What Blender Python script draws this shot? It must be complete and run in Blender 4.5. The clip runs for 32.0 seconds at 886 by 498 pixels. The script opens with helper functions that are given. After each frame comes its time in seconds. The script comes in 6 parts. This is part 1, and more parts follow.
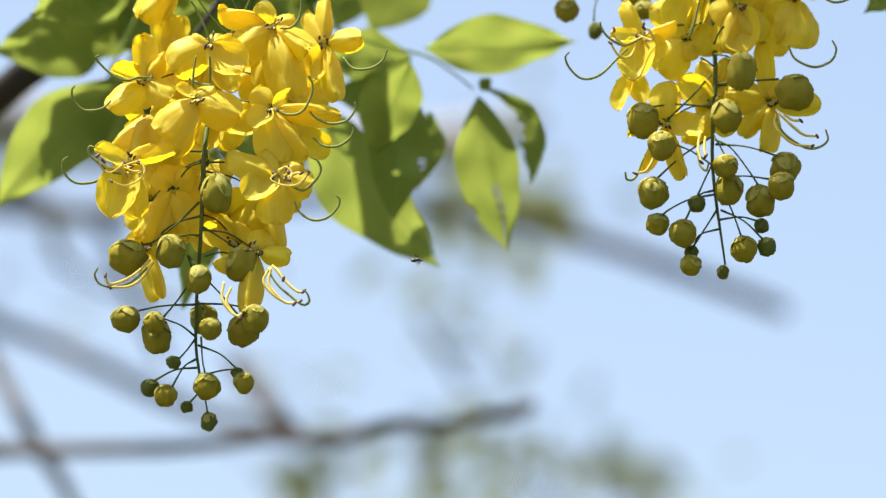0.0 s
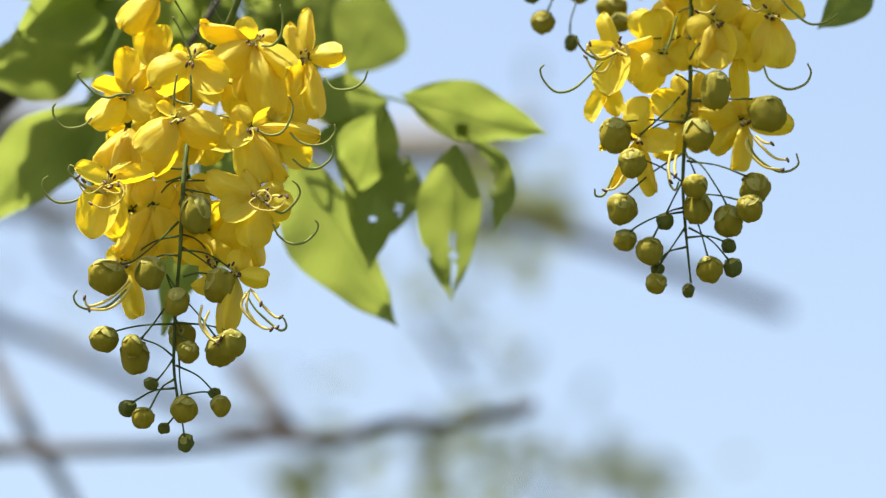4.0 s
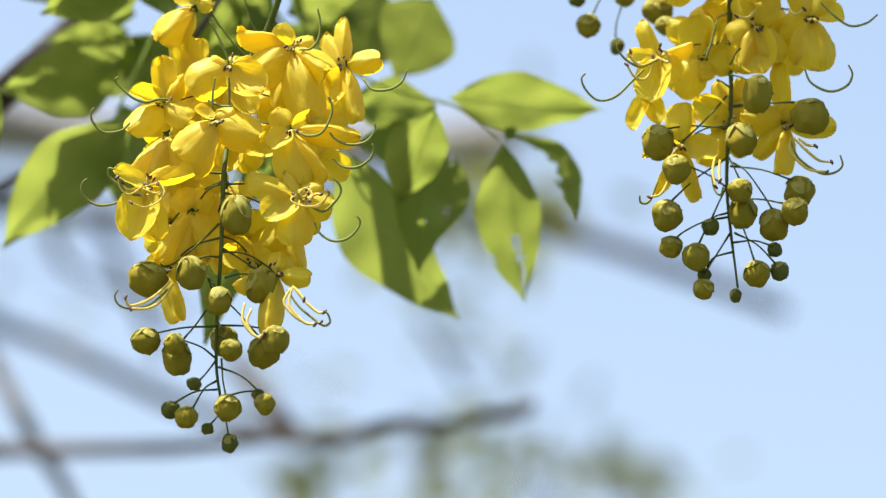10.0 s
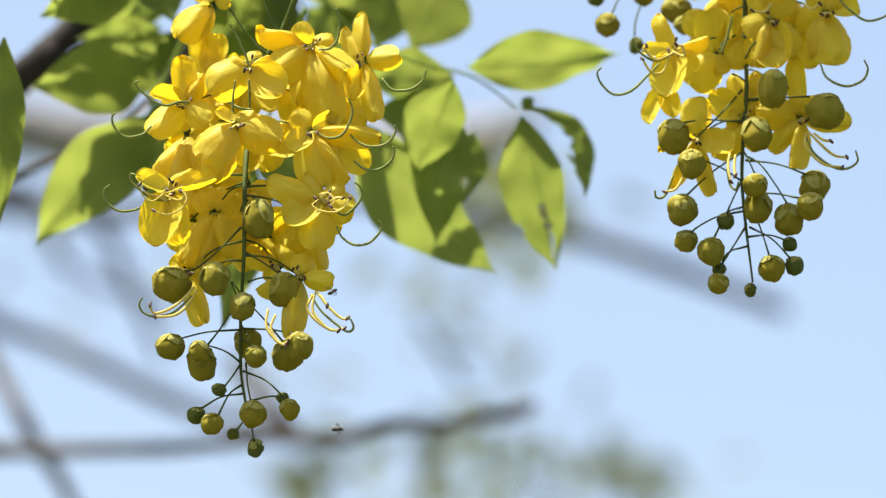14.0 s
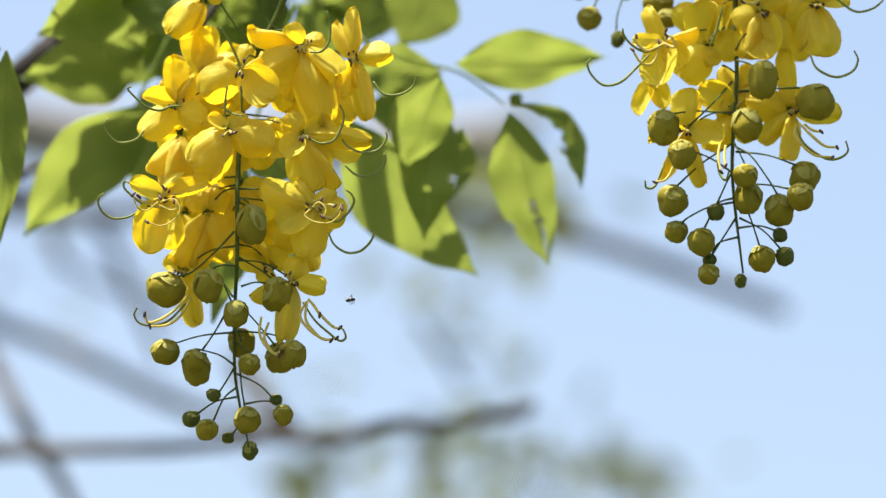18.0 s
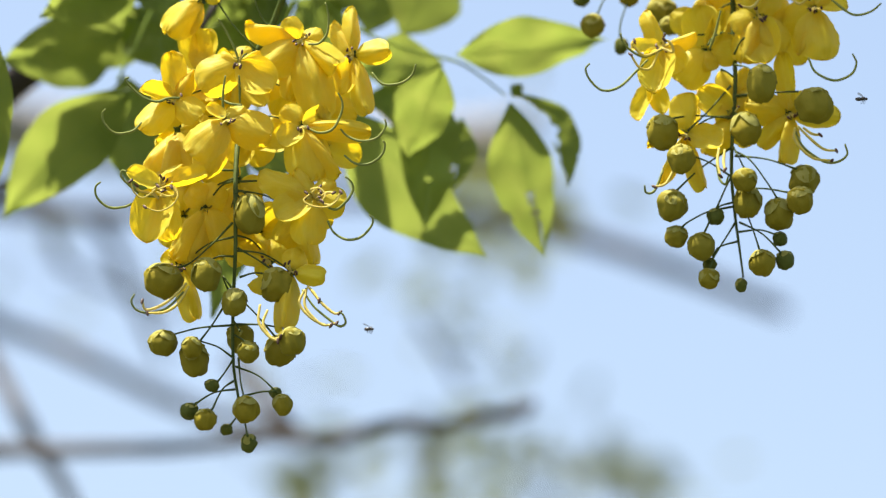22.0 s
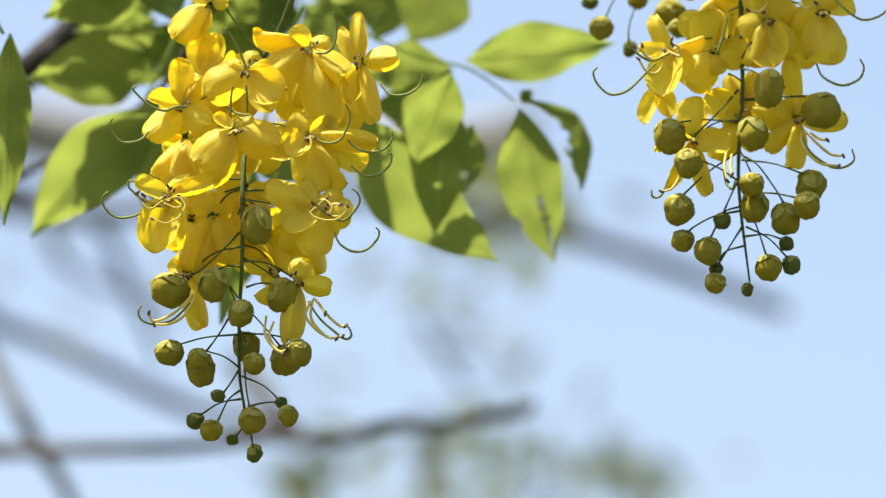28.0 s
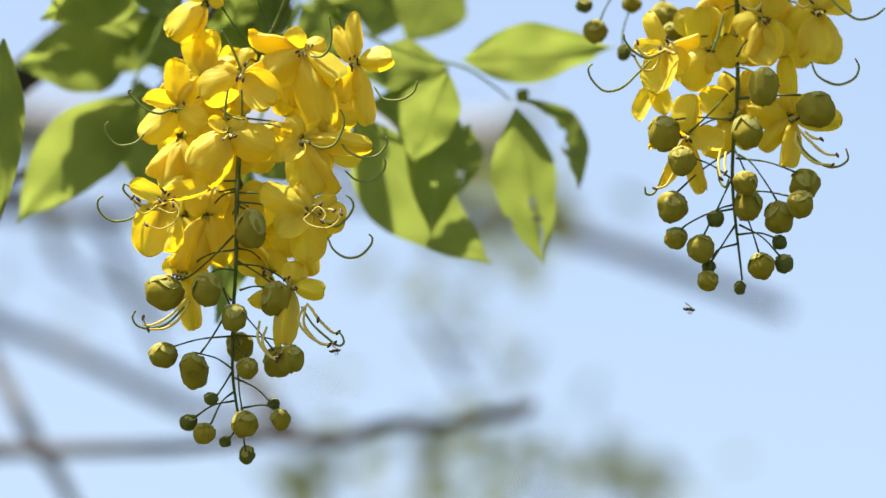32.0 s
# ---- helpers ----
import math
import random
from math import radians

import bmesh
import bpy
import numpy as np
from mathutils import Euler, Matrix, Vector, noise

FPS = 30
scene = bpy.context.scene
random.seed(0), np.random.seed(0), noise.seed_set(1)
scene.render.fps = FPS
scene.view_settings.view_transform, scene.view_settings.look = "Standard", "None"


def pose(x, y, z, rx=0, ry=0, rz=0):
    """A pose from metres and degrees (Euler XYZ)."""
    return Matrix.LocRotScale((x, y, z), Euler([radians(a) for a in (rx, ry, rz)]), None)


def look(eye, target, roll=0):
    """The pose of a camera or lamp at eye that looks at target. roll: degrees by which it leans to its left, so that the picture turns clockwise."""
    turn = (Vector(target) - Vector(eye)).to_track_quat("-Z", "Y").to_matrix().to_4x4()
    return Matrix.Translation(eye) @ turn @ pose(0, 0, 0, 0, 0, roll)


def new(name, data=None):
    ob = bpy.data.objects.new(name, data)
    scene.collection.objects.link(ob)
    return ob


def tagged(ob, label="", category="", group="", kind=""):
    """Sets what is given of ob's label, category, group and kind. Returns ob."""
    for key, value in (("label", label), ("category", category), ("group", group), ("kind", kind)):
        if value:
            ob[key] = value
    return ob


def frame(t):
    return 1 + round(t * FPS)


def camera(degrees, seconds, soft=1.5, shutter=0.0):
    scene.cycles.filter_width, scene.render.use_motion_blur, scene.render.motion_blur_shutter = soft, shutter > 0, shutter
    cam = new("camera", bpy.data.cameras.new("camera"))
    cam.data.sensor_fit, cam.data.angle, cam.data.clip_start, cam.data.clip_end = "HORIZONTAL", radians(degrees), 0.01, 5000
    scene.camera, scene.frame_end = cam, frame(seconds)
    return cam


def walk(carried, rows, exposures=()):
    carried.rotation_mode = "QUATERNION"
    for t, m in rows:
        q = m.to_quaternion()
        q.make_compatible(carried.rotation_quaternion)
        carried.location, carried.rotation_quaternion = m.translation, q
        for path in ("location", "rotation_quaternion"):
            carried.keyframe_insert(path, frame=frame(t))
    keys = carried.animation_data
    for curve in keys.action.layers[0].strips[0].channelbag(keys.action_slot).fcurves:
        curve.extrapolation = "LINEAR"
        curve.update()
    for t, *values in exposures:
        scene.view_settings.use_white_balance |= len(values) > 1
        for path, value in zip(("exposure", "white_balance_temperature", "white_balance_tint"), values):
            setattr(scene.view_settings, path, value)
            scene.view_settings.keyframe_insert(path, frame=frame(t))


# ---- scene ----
cam = camera(10.0, 32.0, soft=1.3)
walk(cam, [(0, pose(0, 0, 1.6, 105, 0, 0)), (32, pose(0, 0, 1.6, 105, 0, 0))],
     exposures=((0, 1.41, 6900, 10), (32, 1.41, 6900, 10)))
cam.data.dof.use_dof = True
cam.data.dof.focus_distance = 2.845
cam.data.dof.aperture_fstop = 5.0
cam.data.dof.aperture_blades = 0

# ---- world, sun, exposure ----
SUN_HIGH, SUN_TURN = 70.0, -106.0      # degrees above the horizon; degrees from the way the camera looks, to the right
world = bpy.data.worlds.new("world")
scene.world = world
world.use_nodes = True
wn = world.node_tree
sky = wn.nodes.new("ShaderNodeTexSky")
sky.sky_type = "NISHITA"
sky.sun_disc = False
sky.sun_elevation, sky.sun_rotation = radians(SUN_HIGH), radians(SUN_TURN)
sky.air_density, sky.dust_density, sky.ozone_density = 1.0, 4.0, 1.3
back = wn.nodes["Background"]
back.inputs["Strength"].default_value = 0.105
wn.links.new(sky.outputs[0], back.inputs["Color"])
sun = new("sun", bpy.data.lights.new("sun", "SUN"))
sun.data.energy, sun.data.angle, sun.data.color = 5.0, radians(0.53), (1.0, 0.95, 0.87)
sun_from = Vector((math.sin(radians(SUN_TURN)) * math.cos(radians(SUN_HIGH)), math.cos(radians(SUN_TURN)) * math.cos(radians(SUN_HIGH)), math.sin(radians(SUN_HIGH))))
sun.matrix_world = look(sun_from * 30, (0, 0, 0))


# ---- materials ----
def nodes_of(name):
    m = bpy.data.materials.new(name)
    m.use_nodes = True
    nt = m.node_tree
    nt.nodes.clear()
    out = nt.nodes.new("ShaderNodeOutputMaterial")
    return m, nt, out


def node(nt, kind, links=(), **values):
    n = nt.nodes.new(kind)
    for key, value in values.items():
        n.inputs[key.replace("_", " ")].default_value = value
    for key, source in links:
        nt.links.new(source, n.inputs[key])
    return n


def mixed(nt, fac, a, b):
    """A colour mix; fac, a and b are sockets or values."""
    n = nt.nodes.new("ShaderNodeMix")
    n.data_type = "RGBA"
    for i, v in ((0, fac), (6, a), (7, b)):
        if isinstance(v, bpy.types.NodeSocket):
            nt.links.new(v, n.inputs[i])
        else:
            n.inputs[i].default_value = v if i == 0 else (*v, 1)
    return n.outputs[2]


def ramp(nt, source, lo, hi):
    n = nt.nodes.new("ShaderNodeMapRange")
    nt.links.new(source, n.inputs[0])
    n.inputs[1].default_value, n.inputs[2].default_value = lo, hi
    return n.outputs[0]


def maths(nt, op, a, b=0.0):
    n = nt.nodes.new("ShaderNodeMath")
    n.operation = op
    for i, v in ((0, a), (1, b)):
        if isinstance(v, bpy.types.NodeSocket):
            nt.links.new(v, n.inputs[i])
        else:
            n.inputs[i].default_value = v
    return n.outputs[0]


def noise_of(nt, co, scale, detail=4.0):
    return node(nt, "ShaderNodeTexNoise", [("Vector", co)], Scale=scale, Detail=detail).outputs["Fac"]


def sheet_shader(nt, out, diffuse, through_colour, share, rough, height, bump, gloss=0.5):
    """A thin living sheet: lit from one side it glows on the other."""
    b = node(nt, "ShaderNodeBump", [("Height", height)], Strength=bump, Distance=0.001)
    p = node(nt, "ShaderNodeBsdfPrincipled", [("Base Color", diffuse), ("Normal", b.outputs[0])], Roughness=rough)
    p.inputs["Specular IOR Level"].default_value = gloss
    t = node(nt, "ShaderNodeBsdfTranslucent", [("Color", through_colour), ("Normal", b.outputs[0])])
    m = node(nt, "ShaderNodeMixShader", [(1, p.outputs[0]), (2, t.outputs[0])])
    m.inputs[0].default_value = share
    nt.links.new(m.outputs[0], out.inputs[0])


def petal_material():
    m, nt, out = nodes_of("yellow_petal")
    tc = nt.nodes.new("ShaderNodeTexCoord")
    info = nt.nodes.new("ShaderNodeObjectInfo")
    xyz = node(nt, "ShaderNodeSeparateXYZ", [(0, tc.outputs["Object"])])
    mottled = noise_of(nt, tc.outputs["Object"], 4.5, 6.0)
    # fine veins that fan out from the claw
    fan = maths(nt, "DIVIDE", xyz.outputs[1], maths(nt, "ADD", xyz.outputs[0], 0.25))
    wob = maths(nt, "MULTIPLY", noise_of(nt, tc.outputs["Object"], 5.0), 3.0)
    veins = ramp(nt, maths(nt, "SINE", maths(nt, "ADD", maths(nt, "MULTIPLY", fan, 46.0), wob)), 0.2, 1.0)
    rnd = info.outputs["Random"]
    warm = mixed(nt, rnd, (0.60, 0.53, 0.05), (0.62, 0.505, 0.04))
    base = mixed(nt, maths(nt, "MULTIPLY", veins, 0.09), mixed(nt, ramp(nt, mottled, 0.35, 0.75), warm, (0.605, 0.575, 0.085)), (0.53, 0.45, 0.035))
    glow = mixed(nt, rnd, (0.885, 0.65, 0.025), (0.90, 0.62, 0.016))
    glow = mixed(nt, maths(nt, "MULTIPLY", veins, 0.12), glow, (0.72, 0.52, 0.015))
    sheet_shader(nt, out, base, glow, 0.52, 0.5, maths(nt, "SUBTRACT", mottled, maths(nt, "MULTIPLY", veins, 0.12)), 0.35, 0.25)
    return m


def leaf_material():
    m, nt, out = nodes_of("green_leaf")
    tc = nt.nodes.new("ShaderNodeTexCoord")
    info = nt.nodes.new("ShaderNodeObjectInfo")
    co = tc.outputs["Object"]
    xyz = node(nt, "ShaderNodeSeparateXYZ", [(0, co)])
    side = maths(nt, "ABSOLUTE", xyz.outputs[1])
    run = maths(nt, "MULTIPLY", maths(nt, "SUBTRACT", xyz.outputs[0], maths(nt, "MULTIPLY", side, 0.75)), 1050.0)
    wob = maths(nt, "MULTIPLY", noise_of(nt, co, 90.0), 2.5)
    ribs = ramp(nt, maths(nt, "SINE", maths(nt, "ADD", run, wob)), 0.75, 1.0)
    mid = ramp(nt, side, 0.0013, 0.0004)
    vein = maths(nt, "MAXIMUM", maths(nt, "MULTIPLY", ribs, 0.45), mid)
    mottled = noise_of(nt, co, 60.0)
    spots = ramp(nt, noise_of(nt, co, 210.0, 2.0), 0.68, 0.78)
    base = mixed(nt, ramp(nt, mottled, 0.3, 0.7), (0.026, 0.058, 0.01), (0.038, 0.076, 0.013))
    base = mixed(nt, maths(nt, "MULTIPLY", vein, 0.5), base, (0.16, 0.22, 0.06))
    base = mixed(nt, maths(nt, "MULTIPLY", spots, 0.25), base, (0.10, 0.09, 0.03))
    glow = mixed(nt, info.outputs["Random"], (0.255, 0.325, 0.058), (0.212, 0.29, 0.047))
    glow = mixed(nt, ramp(nt, mottled, 0.3, 0.75), glow, (0.28, 0.335, 0.066))
    glow = mixed(nt, maths(nt, "MULTIPLY", vein, 0.6), glow, (0.158, 0.216, 0.036))
    sheet_shader(nt, out, base, glow, 0.6, 0.42, maths(nt, "SUBTRACT", mottled, vein), 0.3, 0.22)
    return m


def skin_material(name, dark, light, tip, scale, rough, share=0.25):
    """Firm green flesh: buds and stems."""
    m, nt, out = nodes_of(name)
    tc = nt.nodes.new("ShaderNodeTexCoord")
    info = nt.nodes.new("ShaderNodeObjectInfo")
    co = tc.outputs["Object"]
    mottled = noise_of(nt, co, scale)
    fine = noise_of(nt, co, scale * 7)
    c = mixed(nt, ramp(nt, mottled, 0.3, 0.7), dark, light)
    c = mixed(nt, maths(nt, "MULTIPLY", info.outputs["Random"], 0.6), c, tip)
    c = mixed(nt, maths(nt, "MULTIPLY", ramp(nt, fine, 0.6, 0.8), 0.3), c, tuple(v * 0.5 for v in dark))
    sheet_shader(nt, out, c, c, share, rough, maths(nt, "ADD", mottled, maths(nt, "MULTIPLY", fine, 0.4)), 0.45, 0.06)
    return m


def bark_material(name, dark, light, scale):
    m, nt, out = nodes_of(name)
    co = nt.nodes.new("ShaderNodeTexCoord").outputs["Object"]
    big = noise_of(nt, co, scale, 6.0)
    fine = noise_of(nt, co, scale * 9, 6.0)
    c = mixed(nt, ramp(nt, big, 0.3, 0.7), dark, light)
    c = mixed(nt, maths(nt, "MULTIPLY", fine, 0.5), c, tuple(v * 0.45 for v in dark))
    b = node(nt, "ShaderNodeBump", [("Height", maths(nt, "ADD", big, fine))], Strength=0.6, Distance=0.004)
    p = node(nt, "ShaderNodeBsdfPrincipled", [("Base Color", c), ("Normal", b.outputs[0])], Roughness=0.85)
    nt.links.new(p.outputs[0], out.inputs[0])
    return m


def plain_material(name, colour, rough, scale=400.0):
    m, nt, out = nodes_of(name)
    co = nt.nodes.new("ShaderNodeTexCoord").outputs["Object"]
    c = mixed(nt, noise_of(nt, co, scale), tuple(v * 0.7 for v in colour), tuple(min(1, v * 1.25) for v in colour))
    p = node(nt, "ShaderNodeBsdfPrincipled", [("Base Color", c)], Roughness=rough)
    nt.links.new(p.outputs[0], out.inputs[0])
    return m


PETAL = petal_material()
LEAF = leaf_material()
LEAF_FAR = skin_material("far_leaf", (0.114, 0.144, 0.0479), (0.16, 0.189, 0.0638), (0.172, 0.178, 0.0798), 3.0, 0.6, 0.45)
BUD = skin_material("olive_bud", (0.225, 0.188, 0.019), (0.295, 0.245, 0.03), (0.235, 0.218, 0.035), 0.9, 0.6, 0.25)
BUD_SMALL = skin_material("green_bud", (0.077, 0.0944, 0.0218), (0.116, 0.13, 0.0281), (0.087, 0.113, 0.0312), 0.9, 0.5, 0.15)
# olive sepals, made paler so the bud tops look sunlit
SEPAL_LIT = skin_material("sunlit_olive_sepal", (0.28, 0.26, 0.06), (0.38, 0.355, 0.1), (0.31, 0.31, 0.09), 0.9, 0.6, 0.22)
STEM = skin_material("green_stem", (0.0494, 0.0776, 0.0212), (0.0916, 0.12, 0.0353), (0.0706, 0.0916, 0.0353), 120.0, 0.5, 0.1)
RACHIS = skin_material("leaf_stalk", (0.147, 0.217, 0.0388), (0.221, 0.297, 0.062), (0.183, 0.256, 0.0543), 120.0, 0.5, 0.25)
STYLE = skin_material("pale_style", (0.176, 0.212, 0.0564), (0.268, 0.282, 0.0916), (0.141, 0.183, 0.0635), 150.0, 0.45, 0.15)
FILAMENT = skin_material("yellow_filament", (0.58, 0.47, 0.09), (0.66, 0.55, 0.16), (0.63, 0.54, 0.2), 150.0, 0.45, 0.3)
ANTHER = plain_material("brown_anther", (0.055, 0.022, 0.012), 0.6)
BARK = bark_material("dark_bark", (0.0115, 0.0075, 0.006), (0.022, 0.015, 0.012), 30.0)
BARK_FAR = bark_material("grey_brown_bark", (0.034, 0.028, 0.0265), (0.068, 0.056, 0.052), 14.0)
# bark pale enough to imitate the grey haze behind the leaves
BARK_HAZE = bark_material("grey_haze_bark", (0.2, 0.19, 0.18), (0.32, 0.31, 0.29), 10.0)
INSECT = plain_material("black_insect", (0.018, 0.014, 0.012), 0.35)
GRASS = bark_material("dry_grass", (0.05, 0.06, 0.02), (0.10, 0.10, 0.04), 0.8)


def wing_material():
    m, nt, out = nodes_of("clear_wing")
    a = node(nt, "ShaderNodeBsdfTransparent", Color=(0.75, 0.75, 0.75, 1))
    b = node(nt, "ShaderNodeBsdfPrincipled", Roughness=0.25, Base_Color=(0.25, 0.24, 0.22, 1))
    x = node(nt, "ShaderNodeMixShader", [(1, a.outputs[0]), (2, b.outputs[0])])
    x.inputs[0].default_value = 0.45
    nt.links.new(x.outputs[0], out.inputs[0])
    return m


WING = wing_material()


# ---- mesh code ----
def to_mesh(name, verts, faces, smooth=True):
    me = bpy.data.meshes.new(name)
    me.from_pydata([tuple(v) for v in verts], [], faces)
    me.polygons.foreach_set("use_smooth", [smooth] * len(faces))
    me.update()
    return me


def part(name, mesh, material, parent=None, label=""):
    """Links a mesh as one object, under a thing or a part."""
    if not mesh.materials:
        mesh.materials.append(material)
    ob = new(name, mesh)
    ob.parent = parent
    return tagged(ob, label)


def smooth_line(points, steps):
    """A Catmull-Rom line through the points."""
    p = [Vector(q) for q in points]
    if len(p) == 2:
        return [p[0].lerp(p[1], i / steps) for i in range(steps + 1)]
    p = [p[0] * 2 - p[1], *p, p[-1] * 2 - p[-2]]
    line = []
    for i in range(1, len(p) - 2):
        a, b, c, d = p[i - 1:i + 3]
        for k in range(steps):
            t = k / steps
            line.append(0.5 * ((2 * b) + (c - a) * t + (2 * a - 5 * b + 4 * c - d) * t * t + (3 * b - a - 3 * c + d) * t ** 3))
    return line + [p[-2]]


def tube(name, points, radii, sides=7, steps=5, rough=0.0):
    """A round, tapering, closed tube along a line; radii are spread evenly over it."""
    line = smooth_line(points, steps)
    n = len(line)
    verts, faces = [], []
    up = Vector((0.31, 0.83, 0.47))
    for i, q in enumerate(line):
        along = (line[min(i + 1, n - 1)] - line[max(i - 1, 0)]).normalized()
        a = along.cross(up).normalized()
        b = along.cross(a)
        f = i / (n - 1) * (len(radii) - 1)
        k = min(int(f), len(radii) - 2)
        r = radii[k] + (radii[k + 1] - radii[k]) * (f - k)
        for s in range(sides):
            w = 2 * math.pi * s / sides
            rr = r * (1 + rough * noise.noise(q * (2.0 / max(r, 1e-5)) * 0.25 + Vector((s * 0.7, 0, 0))))
            verts.append(q + (a * math.cos(w) + b * math.sin(w)) * rr)
    for i in range(n - 1):
        for s in range(sides):
            t = (s + 1) % sides
            faces.append((i * sides + s, i * sides + t, (i + 1) * sides + t, (i + 1) * sides + s))
    faces.append(tuple(range(sides))[::-1])
    faces.append(tuple((n - 1) * sides + s for s in range(sides)))
    return to_mesh(name, verts, faces)


def petal_mesh(seed):
    """A spoon-shaped, clawed, round-tipped petal of unit length along x and unit width along y, with a crinkled rim."""
    rows, cols = 20, 16
    off = Vector((seed * 3.7, seed * 1.3, 0))
    deep = 0.25 + 0.06 * (seed % 3)
    verts, faces = [], []
    for i in range(rows + 1):
        v = (1 - math.cos(i / rows * math.pi)) / 2
        w = 0.5 * max(0.0, 1 - abs(2 * v ** 1.08 - 1) ** 2.4) ** 0.47
        w = max(w, 0.10 * (1 - v))
        for j in range(cols + 1):
            s = 2 * j / cols - 1
            rim = max(0.0, max(abs(s), 1.08 * v) - 0.72)
            ripple = noise.noise(Vector((v * 2.0, s * 1.4, 0)) + off)
            crinkle = noise.noise(Vector((v * 7, s * 6, 4)) + off)
            edge = 1 + 0.06 * noise.noise(Vector((v * 5, s * 2, 9)) + off) * abs(s)
            cup = deep * s * s * w * 2 + (0.40 + 0.14 * (seed % 2)) * (v - 0.4) ** 2 - 0.05
            # a shallow crease along the middle, and a rim that turns back
            cup += 0.03 * math.exp(-(s / 0.16) ** 2) * (1 - v) - 0.7 * deep * rim ** 1.3
            x = v + 0.035 * noise.noise(Vector((s * 2.2, 2, seed))) * v ** 4
            z = cup + 0.08 * ripple * (0.3 + v) + (0.015 + 0.16 * rim) * crinkle
            verts.append((x, s * w * edge, z - 0.02 * (1 - abs(s)) * (1 - v)))
    for i in range(rows):
        for j in range(cols):
            a = i * (cols + 1) + j
            faces.append((a, a + cols + 1, a + cols + 2, a + 1))
    return to_mesh("petal", verts, faces)


def bud_mesh(seed):
    """A rounded bud of unit radius, hung by its top: overlapping, crumpled sepals with sunk seams and a bumpy collar."""
    rings, segs = 22, 34
    rnd = random.Random(seed)
    seams = [(k * 1.2566 + rnd.uniform(-0.3, 0.3), rnd.uniform(-0.7, 0.7), rnd.uniform(0.7, 1.3)) for k in range(5)]
    off = Vector((seed * 2.1, 0, seed))
    verts, faces = [(0, 0, 0.84)], []
    for i in range(1, rings):
        v = i / rings
        th = math.pi * v
        for j in range(segs):
            a = 2 * math.pi * j / segs
            r = math.sin(th) ** 0.85
            z = math.cos(th)
            dent = 0.0
            for s, twist, deep in seams:
                d = math.remainder(a - s - twist * v * 1.6, 2 * math.pi)
                dent -= 0.08 * deep * math.exp(-(d / 0.13) ** 2) * math.sin(th) ** 0.5
                dent += 0.10 * deep * math.exp(-((d - 0.26) / 0.17) ** 2) * math.sin(th) ** 0.7
            ball = Vector((math.cos(a) * r, math.sin(a) * r, z))
            lump = 0.15 * noise.noise(ball * 1.5 + off) + 0.05 * noise.noise(ball * 4.0 + off)
            k = 1 + dent + lump
            if z > 0.25:
                k += (z - 0.25) * (0.10 * math.cos(5 * a + seed) + 0.5 * noise.noise(ball * 3.0 + off))
            verts.append((ball.x * k, ball.y * k, z * (0.98 + lump * 1.2) - 0.10 * max(0.0, z - 0.7) / 0.3))
    verts.append((0, 0, -1.03))
    for j in range(segs):
        faces.append((0, 1 + j, 1 + (j + 1) % segs))
        last = 1 + (rings - 2) * segs
        faces.append((last + j, len(verts) - 1, last + (j + 1) % segs))
    for i in range(rings - 2):
        for j in range(segs):
            a, b = 1 + i * segs + j, 1 + i * segs + (j + 1) % segs
            faces.append((a, a + segs, b + segs, b))
    return to_mesh("bud", verts, faces)


def sepal_mesh(seed):
    """One crumpled sepal that wraps a bud of unit radius from its top, with a lifted, uneven edge."""
    rows, cols = 9, 8
    off = Vector((seed * 5.3, 1.7, seed))
    verts, faces = [], []
    for i in range(rows + 1):
        v = i / rows
        th = 0.10 + v * (0.95 + 0.2 * seed)
        wide = math.sqrt(max(0.0, 1 - ((v - 0.45) / 0.58) ** 2)) if v < 1 else 0.22
        for j in range(cols + 1):
            u = 2 * j / cols - 1
            a = u * 0.76 * wide / max(math.sin(th), 0.35)
            k = 1.03 + 0.05 * v ** 3 + 0.012 * u * u + 0.09 * noise.noise(Vector((u * 1.8, v * 2.6, 0)) + off) + 0.03 * noise.noise(Vector((u * 4, v * 5, 7)) + off)
            rad = math.sin(th) ** 0.85 * k
            verts.append((math.cos(a) * rad, math.sin(a) * rad, math.cos(th) * k - 0.04))
    for i in range(rows):
        for j in range(cols):
            a = i * (cols + 1) + j
            faces.append((a, a + cols + 1, a + cols + 2, a + 1))
    return to_mesh("sepal", verts, faces)


SEPALS = [sepal_mesh(k) for k in range(5)]
PETALS = [petal_mesh(k) for k in range(8)]
BUDS = [bud_mesh(k) for k in range(5)]
BUDS_SMALL = [bud_mesh(k + 9) for k in range(3)]
dice = random.Random(5)


def frame_of(along, facing, twist=0.0):
    """A turn whose x runs along, and whose z comes as near as it can to facing; twist in degrees about x."""
    x = Vector(along).normalized()
    y = Vector(facing).cross(x).normalized()
    z = x.cross(y)
    m = Matrix((x, y, z)).transposed().to_4x4()
    return m @ Matrix.Rotation(radians(twist), 4, "X")


def calyx_mesh():
    """The small green cup behind a flower, with five blunt sepals; its mouth faces -y."""
    verts, faces = [], []
    segs = 15
    for r, d in ((0.0004, 0.004), (0.0016, 0.0028), (0.0024, 0.0008), (0.0030, -0.0006), (0.0022, 0.0002), (0.0002, 0.0010)):
        for j in range(segs):
            a = 2 * math.pi * j / segs
            k = 1 + (0.35 * math.cos(5 * a) if d < 0 else 0.05)
            verts.append((r * k * math.cos(a), d, r * k * math.sin(a)))
    for i in range(5):
        for j in range(segs):
            t = (j + 1) % segs
            faces.append((i * segs + j, i * segs + t, (i + 1) * segs + t, (i + 1) * segs + j))
    return to_mesh("calyx", verts, faces)


